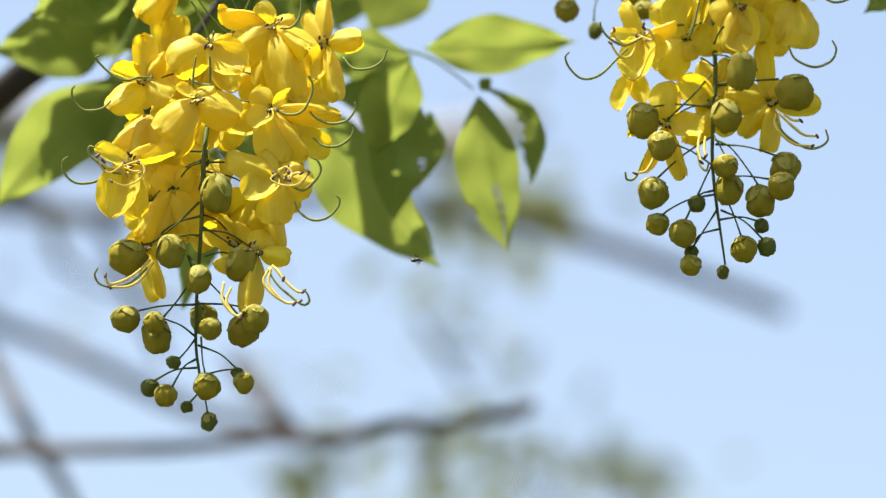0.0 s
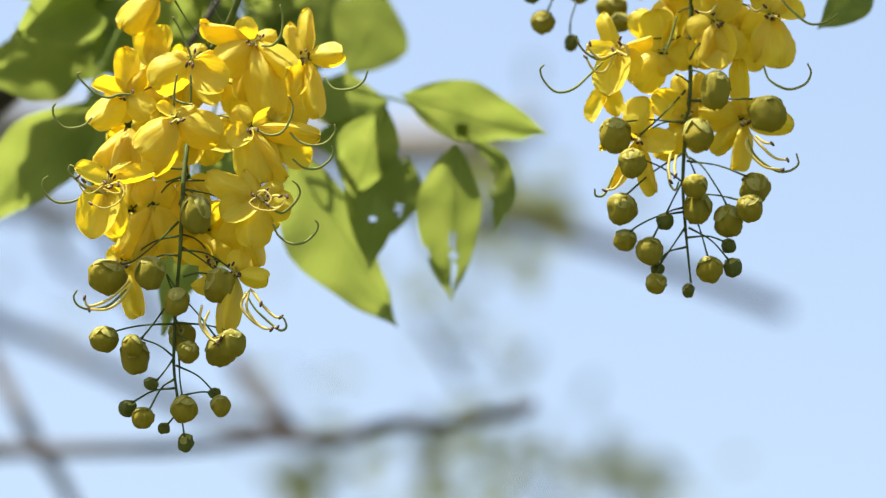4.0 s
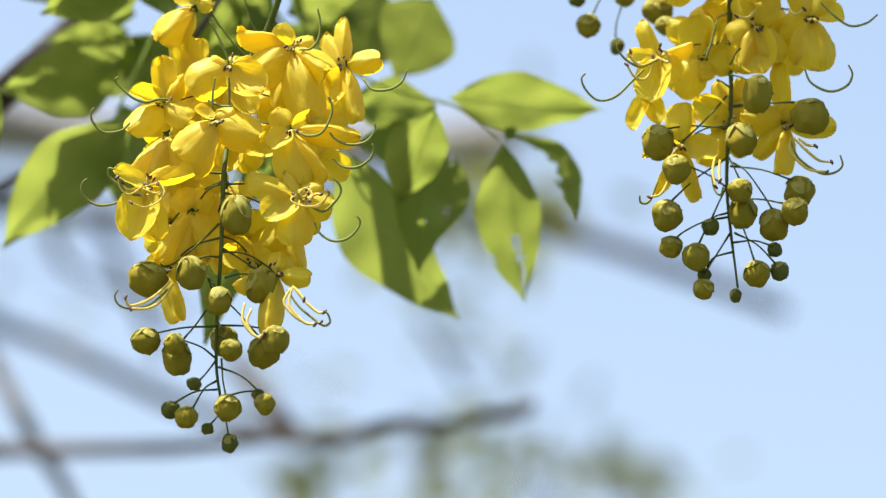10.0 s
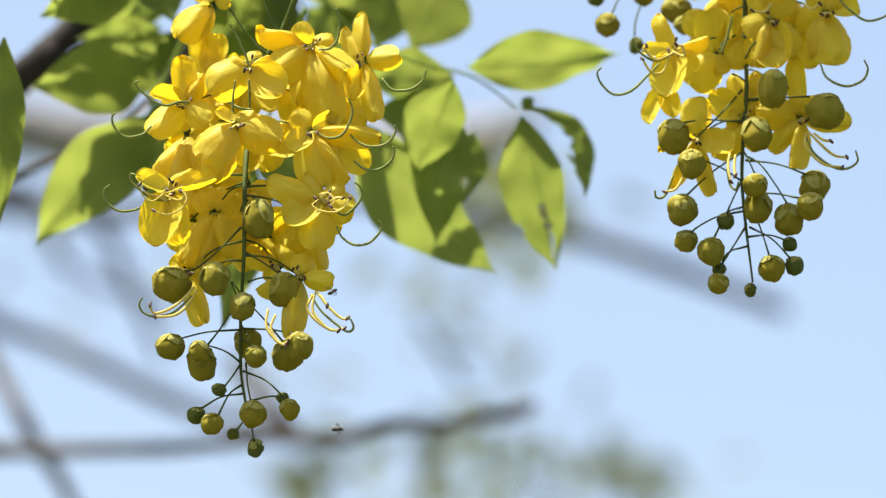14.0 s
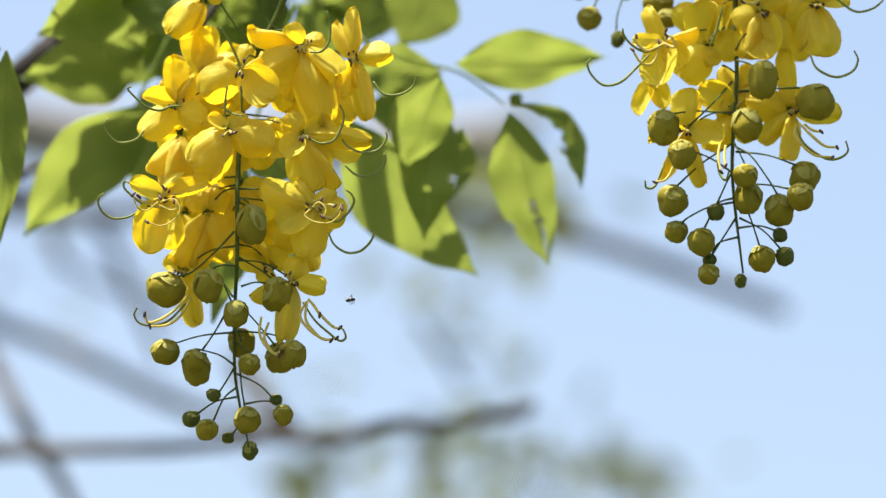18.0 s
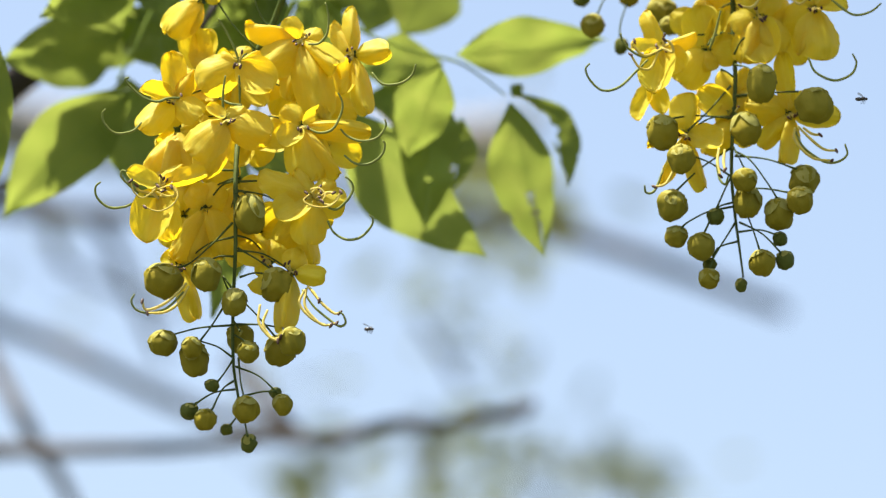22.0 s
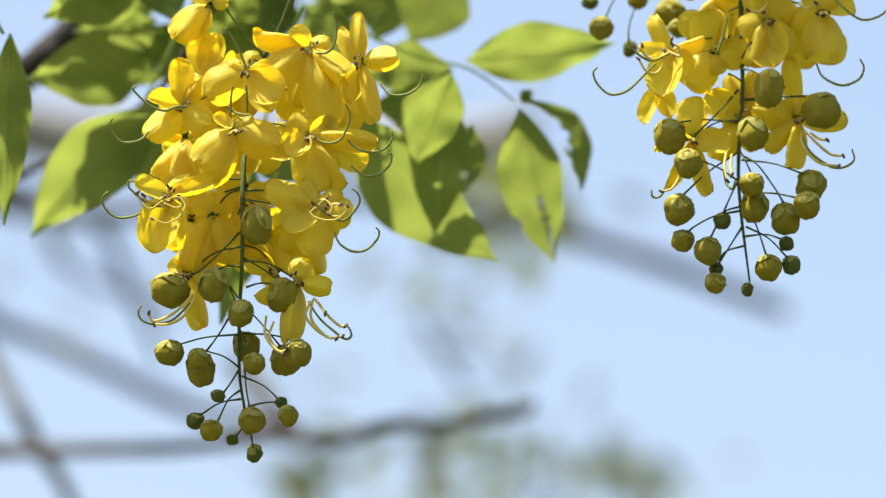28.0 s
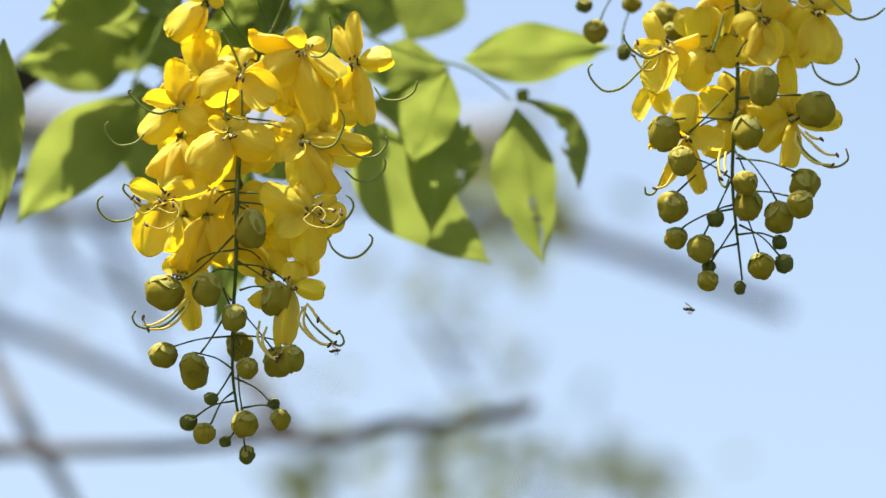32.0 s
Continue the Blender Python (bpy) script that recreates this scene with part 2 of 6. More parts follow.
CALYX = calyx_mesh()


def flower(raceme, x, y, z, *petals, short=0):
    """A flower with its heart at x, y, z of the raceme. Each petal: degrees round the heart (0 right, 90 up), mm long, mm wide, lean towards the front, roll about its length."""
    heart = part("flower", CALYX, STEM, raceme)
    heart.matrix_basis = Matrix.Translation((x, y, z))
    pick = random.Random(int(abs(x * 9000 + z * 5000)))
    for k, (turn, length, width, lean, roll) in enumerate(petals):
        a, b = radians(turn), radians(lean)
        along = Vector((math.cos(a) * math.cos(b), -math.sin(b), math.sin(a) * math.cos(b)))
        p = part("petal", PETALS[(k + int(abs(x) * 5000)) % 8], PETAL, heart)
        bowl = -1.25 if pick.random() < 0.8 else 0.9
        facing = (pick.uniform(-0.25, 0.2), -1, pick.uniform(-0.45, 0.15))
        p.matrix_basis = Matrix.Translation(along * 0.001 + Vector((0, -0.0004 * k, 0))) @ frame_of(along, facing, roll + pick.uniform(-10, 10)) @ Matrix.Diagonal((length * 0.001, width * 0.00112, length * 0.001 * bowl * pick.uniform(0.8, 1.15), 1))
    for k in range(short):
        # short stamens round the heart
        a = radians(pick.uniform(200, 340) if k % 2 else pick.uniform(0, 360))
        tip = Vector((math.cos(a), -1.2, math.sin(a))).normalized() * pick.uniform(0.0045, 0.008)
        part("filament", tube("filament", ((0, 0, 0), tip * 0.6 + Vector((0, 0, -0.0006)), tip), (0.0006, 0.0007, 0.0005), 6, 3), FILAMENT, heart)
        h = part("anther", ANTHERS, ANTHER, heart, "brown anther")
        h.matrix_basis = Matrix.Translation(tip) @ pose(0, 0, 0, pick.uniform(-60, 60), pick.uniform(-60, 60), 0) @ Matrix.Scale(pick.uniform(0.7, 1.0), 4)
    return heart


def anther_mesh():
    bm = bmesh.new()
    bmesh.ops.create_uvsphere(bm, u_segments=8, v_segments=6, radius=0.001)
    bmesh.ops.scale(bm, vec=(0.9, 0.9, 2.0), verts=bm.verts)
    me = bpy.data.meshes.new("anther")
    bm.to_mesh(me)
    bm.free()
    return me


ANTHERS = anther_mesh()


def style(raceme, *points):
    """A long, hooked pistil or stamen: a thin green strand."""
    return part("pistil", tube("pistil", points, (0.0006, 0.0008, 0.0007, 0.0005), 6, 6), STYLE, raceme)


def stamen(raceme, *points, thick=1.0):
    s = part("stamen", tube("stamen", points, (0.0007 * thick, 0.0009 * thick, 0.0006 * thick), 7, 6), FILAMENT, raceme)
    a = part("anther", ANTHERS, ANTHER, s, "dark brown anther")
    a.matrix_basis = Matrix.Translation(points[-1]) @ pose(0, 0, 0, dice.uniform(-40, 40), dice.uniform(-60, 60), 0)


def pedicel(raceme, *points, r=0.0005):
    return part("pedicel", tube("pedicel", points, (r * 1.5, r, r, r * 1.35), 6, 5), STEM, raceme)


def bud(raceme, x, y, z, wide, tall, turn=0.0):
    """A bud with its middle at x, y, z; wide and tall are its half sizes in mm."""
    small = wide < 5.2
    ob = part("bud", (BUDS_SMALL if small else BUDS)[int(abs(x * 7000 + z * 3000)) % (3 if small else 5)], BUD_SMALL if small else BUD, raceme)
    ob.matrix_basis = pose(x, y, z, dice.uniform(-14, 14), turn + dice.uniform(-8, 8), dice.uniform(0, 360)) @ Matrix.Diagonal((wide * 0.001, wide * 0.001, tall * 0.001, 1))
    for k in range(3 if small else 4):
        leafy = part("sepal", SEPALS[dice.randrange(5)], BUD_SMALL if small else SEPAL_LIT, ob)
        leafy.matrix_basis = pose(0, 0, 0, dice.uniform(-6, 6), dice.uniform(-6, 6), k * (120 if small else 90) + dice.uniform(-30, 30)) @ Matrix.Scale(dice.uniform(0.97, 1.0), 4)
    return ob


def leaflet(parent, base, tip, width, droop=0.0, swing=0.0, fold=12.0, face=(0.35, -0.8, -0.75), holes=(), name="leaflet", wavy=1.0, point=0.8):
    """A leaflet from base to tip. width: mm; droop and swing: how far its middle bows off the straight line, out of the blade and within it, in mm."""
    base, tip = Vector(base), Vector(tip)
    length = (tip - base).length
    rows, cols = 30, 14
    w = width * 0.0005
    verts, faces = [], []
    off = Vector((base.x * 40, base.z * 40, 0))
    rise = math.tan(radians(fold))
    for i in range(rows + 1):
        v = i / rows
        if v < 0.42:
            wide = math.sin(v / 0.42 * math.pi / 2) ** 0.95
        else:
            q = (v - 0.42) / 0.58
            wide = (1 - q ** (1.3 + point)) * (1 - 0.30 * q) * (1 - 0.45 * max(0.0, (q - 0.72) / 0.28))
        wide = max(wide, 0.012)
        bow = 4 * v * (1 - v)
        for j in range(cols + 1):
            s = 2 * j / cols - 1
            edge = 1 + 0.035 * noise.noise(Vector((v * 9, s * 2, 3)) + off)
            y = s * w * wide * edge
            z = abs(s) * w * wide * rise + droop * 0.001 * bow + 0.0022 * wavy * noise.noise(Vector((v * 4.5, s * 1.3, 0)) + off)
            z += 0.0012 * wavy * abs(s) * math.sin(v * 19 + s * 2)
            verts.append((v * length, y + swing * 0.001 * bow, z))
    for i in range(rows):
        for j in range(cols):
            v, s = (i + 0.5) / rows, 2 * (j + 0.5) / cols - 1
            if any(((v - hv) / hr) ** 2 + ((s - hs) / (hr * 2.6)) ** 2 < 1 + 0.5 * noise.noise(Vector((v * 14, s * 6, 1))) for hv, hs, hr in holes):
                continue
            a = i * (cols + 1) + j
            faces.append((a, a + cols + 1, a + cols + 2, a + 1))
    ob = part(name, to_mesh(name, verts, faces), LEAF, parent)
    ob.matrix_basis = Matrix.Translation(base) @ frame_of(tip - base, face)
    return ob


def empty(name, x, y, z):
    ob = new(name)
    ob.empty_display_size = 0.02
    ob.matrix_basis = Matrix.Translation((x, y, z))
    return ob


# ---- ground ----
def ground_mesh():
    verts, faces = [], []
    ring = (0.0, 3.0, 9.0, 30.0, 120.0, 600.0, 3000.0)
    segs = 40
    for r in ring:
        for j in range(segs):
            a = 2 * math.pi * j / segs
            p = Vector((r * math.cos(a), r * math.sin(a), 0))
            p.z = 0.08 * noise.noise(p * 0.3) if r > 0 else 0.0
            verts.append(p)
    for i in range(len(ring) - 1):
        for j in range(segs):
            t = (j + 1) % segs
            faces.append((i * segs + j, (i + 1) * segs + j, (i + 1) * segs + t, i * segs + t))
    return to_mesh("ground", verts, faces)


tagged(part("ground", ground_mesh(), GRASS), "dry grass ground under the flowering tree", "ground", kind="structure")

# ---- tree ----
tree = tagged(empty("flowering_tree", -1.75, 5.3, 0), "flowering tree with thin grey-brown branches, out of focus", "tree")
part("trunk", tube("trunk", ((0, 0, -0.05), (0.03, -0.02, 0.8), (-0.03, 0, 1.7), (0.05, -0.02, 2.6), (0.13, -0.05, 3.6)), (0.16, 0.13, 0.115, 0.1, 0.07), 14, 6, 0.25), BARK_FAR, tree)
part("limb", tube("limb", ((0, -0.02, 2.2), (0.8077, -0.4000, 2.6876), (1.1035, -0.6000, 2.6498), (1.2590, -0.7000, 2.6339), (1.3467, -0.8000, 2.6162), (1.3868, -0.8500, 2.6044), (1.4361, -0.9000, 2.5946), (1.5065, -0.9000, 2.5957), (1.5568, -0.9000, 2.6003), (1.5844, -0.9000, 2.6044), (1.6171, -0.9000, 2.6044), (1.6460, -0.9500, 2.5910), (1.6693, -1.0000, 2.5836), (1.6914, -1.0000, 2.5912), (1.7136, -1.0000, 2.5947), (1.7431, -1.0000, 2.5927), (1.7653, -1.0000, 2.5957), (1.7825, -1.0000, 2.6018), (1.8047, -1.0000, 2.6033), (1.8219, -1.0000, 2.6089), (1.8308, -1.0000, 2.6139)), (0.03, 0.02, 0.012, 0.0075, 0.0066, 0.0064, 0.0066, 0.0062, 0.0078, 0.0058, 0.0064, 0.005, 0.0064, 0.0068, 0.0048), 10, 6, 0.15), BARK_FAR, tree)
part("limb", tube("limb", ((0.03, -0.02, 2.5), (0.8535, 0.3, 3.128), (1.2087, 0.7, 3.1119), (1.3339, 0.7, 3.0586), (1.4379, 0.7, 3.0091), (1.5809, 0.3, 2.879)), (0.03, 0.013, 0.011, 0.010, 0.008), 10, 6, 0.25), BARK_FAR, tree)
part("limb", tube("limb", ((0, -0.02, 2.45), (1.0505, -0.3000, 3.0546), (1.2265, -0.5000, 2.8867), (1.2933, -0.6000, 2.7927), (1.3316, -0.6500, 2.7239), (1.3553, -0.7000, 2.6760), (1.3756, -0.7000, 2.6388), (1.3951, -0.7000, 2.6092), (1.4179, -0.7000, 2.5674)), (0.03, 0.014, 0.0085, 0.0075, 0.007, 0.0075, 0.0065, 0.005), 10, 6, 0.2), BARK_FAR, tree)
part("limb", tube("limb", ((0.05, -0.02, 2.75), (0.8195, 0.5, 3.2314), (1.1872, 0.9, 3.317), (1.2878, 0.9, 3.3081), (1.3882, 0.9, 3.3126), (1.6157, 1, 3.3568), (1.7767, 1.1, 3.3655), (1.9098, 1.1, 3.3371), (2.0572, 1.1, 3.2866), (2.1981, 1.1, 3.2302)), (0.03, 0.014, 0.013, 0.011, 0.010, 0.013, 0.013, 0.010), 10, 6, 0.25), BARK_FAR, tree)
part("limb", tube("limb", ((1.2949, 0.9, 3.314), (1.3243, 0.9, 3.2769), (1.3577, 0.9, 3.2028), (1.3983, 0.9, 3.1146)), (0.011, 0.009, 0.006), 10, 6, 0.25), BARK_FAR, tree)
part("limb", tube("limb", ((1.5296, -0.1, 2.8703), (1.5737, -0.4, 2.7566), (1.608, -0.6, 2.6762)), (0.010, 0.010, 0.011), 10, 6, 0.25), BARK_FAR, tree)
part("limb", tube("limb", ((1.7166, 1.3, 3.2749), (1.747, 1.3, 3.2279), (1.7773, 1.3, 3.1811)), (0.006, 0.006, 0.005), 10, 6, 0.25), BARK_FAR, tree)
part("limb", tube("limb", ((0.03, -0.02, 2.6), (0.758, 0.5, 3.0994), (1.1684, 1.1, 3.4001), (1.2441, 1.3, 3.3456), (1.3946, 1.5, 3.3256)), (0.03, 0.012, 0.008, 0.005), 10, 6, 0.25), BARK_FAR, tree)
# guessed limb, fitted to the camera's view of the grey haze at left
part("limb", tube("limb", ((0.05, -0.02, 2.9), (0.5382, 1.3, 3.4564), (0.9088, 2.7, 3.9613), (1.1227, 2.7, 3.9662), (1.3173, 2.9, 3.9955)), (0.04, 0.02, 0.022, 0.022, 0.014), 10, 6, 0.25), BARK_FAR, tree)
part("limb", tube("limb", ((0.07, -0.04, 2.85), (0.9392, -1.1, 2.5963), (1.3111, -1.8, 2.555), (1.4544, -1.98, 2.6062), (1.4902, -2, 2.6315), (1.5238, -2.02, 2.6562), (1.5792, -2.1, 2.6798), (1.6722, -2.35, 2.621), (1.7888, -2.46, 2.59), (1.9302, -2.5, 2.5743), (2.0656, -2.44, 2.6006)), (0.045, 0.02, 0.0115, 0.0105, 0.009, 0.008, 0.006, 0.004), 12, 6, 0.25), BARK, tree)
# added limb standing in for a grey haze band, placed from the view
part("limb", tube("limb", ((0.1, -0.04, 3.2), (0.8659, 1.7000, 3.7129), (1.0127, 2.3000, 3.8432), (1.1606, 2.7000, 3.9322), (1.4396, 2.7000, 3.9255), (1.6905, 2.7000, 3.9158), (1.8393, 2.7000, 3.9371), (1.9045, 2.7000, 3.9710)), (0.07, 0.05, 0.05, 0.048, 0.045, 0.04, 0.035, 0.02), 12, 6, 0.25), BARK_HAZE, tree)
part("twig", tube("twig", ((1.3892, -1.85, 2.5414), (1.4485, -1.94, 2.5483), (1.4887, -1.96, 2.5604), (1.5202, -2, 2.5648), (1.568, -2.2, 2.5357), (1.5926, -2.33, 2.5218), (1.6241, -2.35, 2.5699), (1.6391, -2.3, 2.6346)), (0.0028, 0.0024, 0.002, 0.002), 8, 6, 0.25), BARK_FAR, tree)
part("twig", tube("twig", ((1.5792, -2.1, 2.6798), (1.6152, -2.14, 2.6273), (1.6351, -2.17, 2.5868), (1.6618, -2.2, 2.5395)), (0.007, 0.006, 0.005), 8, 6, 0.25), BARK, tree)
part("twig", tube("twig", ((1.6722, -2.35, 2.621), (1.6773, -2.54, 2.5313)), (0.003, 0.0023), 8, 6, 0.25), BARK, tree)
part("twig", tube("twig", ((1.9302, -2.5, 2.5743), (1.9285, -2.52, 2.5449)), (0.003, 0.0023), 8, 6, 0.25), BARK, tree)
part("twig", tube("twig", ((1.8716, -2.48, 2.5813), (1.873, -2.44, 2.5615)), (0.0025, 0.0018), 8, 6, 0.25), BARK, tree)


def far_leaf_mesh(seed):
    """A plain bowed leaflet of unit length."""
    verts, faces = [], []
    for v, w in ((0, 0.01), (0.15, 0.13), (0.4, 0.22), (0.65, 0.18), (0.85, 0.09), (1, 0.005)):
        for s in (-1, 0, 1):
            verts.append((v, s * w, 0.2 * v * v + 0.3 * abs(s) * w + 0.04 * seed * v))
    for i in range(5):
        for j in range(2):
            a = i * 3 + j
            faces.append((a, a + 3, a + 4, a + 1))
    return to_mesh("leaflet", verts, faces)


FAR_LEAVES = [far_leaf_mesh(k) for k in range(3)]


def spray(x, y, z, count, reach, size, seed):
    """A far spray: a thin twig with a few spread leaflets."""
    rnd = random.Random(seed)
    twig = part("leaf_spray", tube("leaf_spray", ((-reach, 0, reach * 0.8), (0, 0.01, 0), (reach, 0, -reach * 0.5)), (0.002, 0.0016, 0.001), 6, 4), BARK_FAR, tree)
    twig.matrix_basis = Matrix.Translation((x, y, z))
    for k in range(count):
        at = Vector((rnd.gauss(0, reach), rnd.gauss(0, reach), rnd.gauss(0, reach * 0.7)))
        along = Vector((rnd.uniform(-1, 1), rnd.uniform(-0.6, 0.6), rnd.uniform(-1.2, 0.2)))
        leaf = part("leaflet", FAR_LEAVES[k % 3], LEAF_FAR, twig)
        leaf.matrix_basis = Matrix.Translation(at) @ frame_of(along, (rnd.uniform(-0.6, 0.6), -1, 0.4)) @ Matrix.Scale(size * rnd.uniform(0.7, 1.2), 4)


spray(1.8644, 1.7, 3.5563, 13, 0.045, 0.075, 1)
spray(1.9137, 2.1, 3.6502, 5, 0.04, 0.06, 2)
spray(1.8393, 2.7, 3.9371, 6, 0.06, 0.06, 3)
spray(1.7884, 1.9, 3.6251, 10, 0.05, 0.07, 4)
spray(1.7765, 2.1, 3.6103, 8, 0.05, 0.07, 5)
spray(1.7559, 3.2, 3.7974, 8, 0.06, 0.06, 6)
spray(1.8202, 2.7, 3.7302, 6, 0.06, 0.06, 7)
spray(1.7949, 3.2, 3.6765, 5, 0.05, 0.06, 8)
spray(1.8438, 3.2, 3.7066, 3, 0.04, 0.06, 9)
spray(1.5708, 1.7, 3.1783, 8, 0.045, 0.07, 10)
spray(1.603, 1.7, 3.1292, 9, 0.06, 0.07, 11)
spray(1.7428, 1.7, 3.2111, 8, 0.04, 0.07, 12)
spray(1.7339, 2.1, 3.2511, 8, 0.045, 0.07, 13)
spray(1.8144, 2.1, 3.3205, 4, 0.05, 0.06, 14)
spray(1.9472, 2.7, 3.357, 9, 0.07, 0.06, 15)
spray(2.0112, 2.7, 3.3663, 9, 0.06, 0.06, 16)
spray(2.0568, 2.7, 3.357, 12, 0.05, 0.06, 17)
spray(1.8832, 2.7, 3.3383, 8, 0.06, 0.06, 18)
spray(2.0707, 2.7, 3.3757, 6, 0.03, 0.06, 19)
spray(1.5317, 3.2, 3.6263, 3, 0.06, 0.06, 20)
spray(1.0595, 3.2, 3.838, 5, 0.09, 0.06, 21)
spray(1.4448, 2.7, 3.385, 4, 0.06, 0.06, 22)
spray(1.2952, 3.2, 3.8177, 4, 0.07, 0.06, 23)
spray(2.0379, 3.2, 3.5563, 3, 0.06, 0.06, 24)


def clear_of_sun_and_view(p, reach):
    """Whether a spray of leaves round p stays clear of the path left open for the sun and of the camera's view."""
    k = (p.z - 2.5) / sun_from.z
    q = p - sun_from * k
    # opening shaped for the sun; past it the leaves shade the second raceme
    if -0.6 < q.x < 0.17 and abs(q.y - 2.95) < 0.4 + reach:
        return False
    if p.y < 0.5:
        return True
    rise, side = (p.z - 1.6) / p.y, abs(p.x) / p.y
    return side > 0.095 + reach / p.y or not 0.205 - reach / p.y < rise < 0.335 + reach / p.y


def shade_crown_mesh(count):
    """The crown, added out of view to cut sky light: pinnate leaves, each a line of paired drooping leaflets, joined.
    """
    rnd = random.Random(12)
    verts, faces = [], []
    made = 0
    while made < count:
        way = Vector((rnd.gauss(0, 1), rnd.gauss(0, 1), rnd.gauss(0, 1))).normalized() * rnd.uniform(0.35, 1) ** 0.6
        p = Vector((-0.9 + 2.5 * way.x, 4.3 + 2.7 * way.y, 4.15 + 1.25 * way.z))
        if p.z < 3.0 or not clear_of_sun_and_view(p, 0.2):
            continue
        made += 1
        out = Vector((way.x + rnd.uniform(-0.5, 0.5), way.y + rnd.uniform(-0.5, 0.5), rnd.uniform(-0.5, 0.15))).normalized()
        across = out.cross(Vector((0, 0, 1))).normalized()
        for k in range(5):
            for s in (-1, 1):
                base = p + out * (0.05 * k - 0.1)
                tip = (across * s * rnd.uniform(0.7, 1) + out * 0.5 + Vector((0, 0, rnd.uniform(-0.8, 0.0)))).normalized() * rnd.uniform(0.07, 0.11)
                wide = tip.cross(Vector((rnd.uniform(-0.4, 0.4), rnd.uniform(-0.4, 0.4), 1))).cross(tip).cross(tip).normalized() * tip.length * 0.24
                n = len(verts)
                sag = Vector((0, 0, -0.006))
                verts += [base, base + tip * 0.4 + wide, base + tip * 0.4 + sag, base + tip * 0.4 - wide, base + tip * 0.75 + wide * 0.75 + sag, base + tip * 0.75 - wide * 0.75 + sag, base + tip + sag * 2]
                faces += [(n, n + 1, n + 2), (n, n + 2, n + 3), (n + 1, n + 4, n + 2), (n + 2, n + 5, n + 3), (n + 4, n + 6, n + 2), (n + 2, n + 6, n + 5)]
    return to_mesh("crown", verts, faces)


tagged(part("crown", shade_crown_mesh(900), LEAF_FAR, tree, "unseen crown of green pinnate leaves, added to block sky light"), kind="stuff").matrix_basis = Matrix.Translation((1.75, -5.3, 0))
# limbs added out of view to carry the crown
for top in ((0.6, -1.3, 4.5), (1.5, -0.5, 4.7), (-0.8, 0.5, 4.6), (-0.5, -1.4, 4.2), (1.0, 1.2, 4.9), (2.4, -0.9, 4.3)):
    part("limb", tube("limb", ((0.1, -0.04, 3.3), (top[0] * 0.35, top[1] * 0.35, 3.75), top), (0.05, 0.03, 0.012), 10, 6, 0.25), BARK_FAR, tree)

# ---- racemes ----
raceme_a = tagged(empty("flower_raceme", -0.0727, 2.76, 2.5313), "long hanging raceme of yellow flowers over olive round buds", "flower cluster", "hanging racemes")
part("stem", tube("stem", ((0, 0, 0), (-0.0095, 0, -0.0341), (-0.0194, 0.0121, -0.0573), (-0.0323, 0.017, -0.0796), (-0.0385, 0.017, -0.1066), (-0.041, -0.0084, -0.1474), (-0.0414, -0.014, -0.182), (-0.0418, -0.014, -0.2018), (-0.0439, -0.002, -0.2314), (-0.0439, -0.002, -0.2608), (-0.0418, -0.002, -0.2771), (-0.0398, -0.002, -0.2884)), (0.002, 0.0019, 0.0017, 0.0014, 0.0011, 0.0009, 0.0007), 8, 5), STEM, raceme_a)
pedicel(raceme_a, (-0.0261, 0.01, -0.0206), (-0.0318, 0.01, -0.0342), (-0.0242, 0.01, -0.058), (-0.0063, 0.01, -0.0699))
pedicel(raceme_a, (-0.0514, 0, -0.0476), (-0.0415, 0, -0.0629), (-0.0285, 0, -0.078))
pedicel(raceme_a, (-0.043, -0.014, -0.182), (-0.054, -0.0133, -0.1934), (-0.0672, -0.0127, -0.2047), (-0.0751, -0.012, -0.2071))
pedicel(raceme_a, (-0.0421, -0.014, -0.2018), (-0.0507, -0.013, -0.2012), (-0.0571, -0.012, -0.2038))
pedicel(raceme_a, (-0.0429, -0.0042, -0.2271), (-0.0492, -0.0081, -0.2117), (-0.0442, -0.012, -0.2192))
pedicel(raceme_a, (-0.0406, -0.014, -0.1968), (-0.0301, -0.013, -0.2031), (-0.0212, -0.012, -0.2094))
pedicel(raceme_a, (-0.0396, -0.0114, -0.2132), (-0.0316, -0.0117, -0.211), (-0.0237, -0.012, -0.2117))
pedicel(raceme_a, (-0.0444, -0.002, -0.2386), (-0.0617, -0.0053, -0.2404), (-0.0748, -0.0087, -0.2442), (-0.0803, -0.012, -0.247))
pedicel(raceme_a, (-0.0492, -0.0035, -0.2285), (-0.0553, -0.0078, -0.2394), (-0.0619, -0.012, -0.2493))
pedicel(raceme_a, (-0.0439, -0.002, -0.2576), (-0.0521, -0.0053, -0.2519), (-0.0608, -0.0087, -0.2494), (-0.066, -0.012, -0.2486))
pedicel(raceme_a, (-0.0444, -0.002, -0.238), (-0.0268, -0.0053, -0.2395), (-0.0156, -0.0087, -0.2429), (-0.0123, -0.012, -0.2463))
pedicel(raceme_a, (-0.0412, -0.0065, -0.2227), (-0.0315, -0.0093, -0.2333), (-0.0202, -0.012, -0.2476))
pedicel(raceme_a, (-0.0439, -0.002, -0.2582), (-0.0487, -0.007, -0.2669), (-0.0528, -0.012, -0.2736))
pedicel(raceme_a, (-0.0431, -0.002, -0.2755), (-0.0548, -0.007, -0.2783), (-0.0656, -0.012, -0.2859))
pedicel(raceme_a, (-0.0438, -0.002, -0.2706), (-0.0501, -0.007, -0.2766), (-0.0558, -0.012, -0.2892))
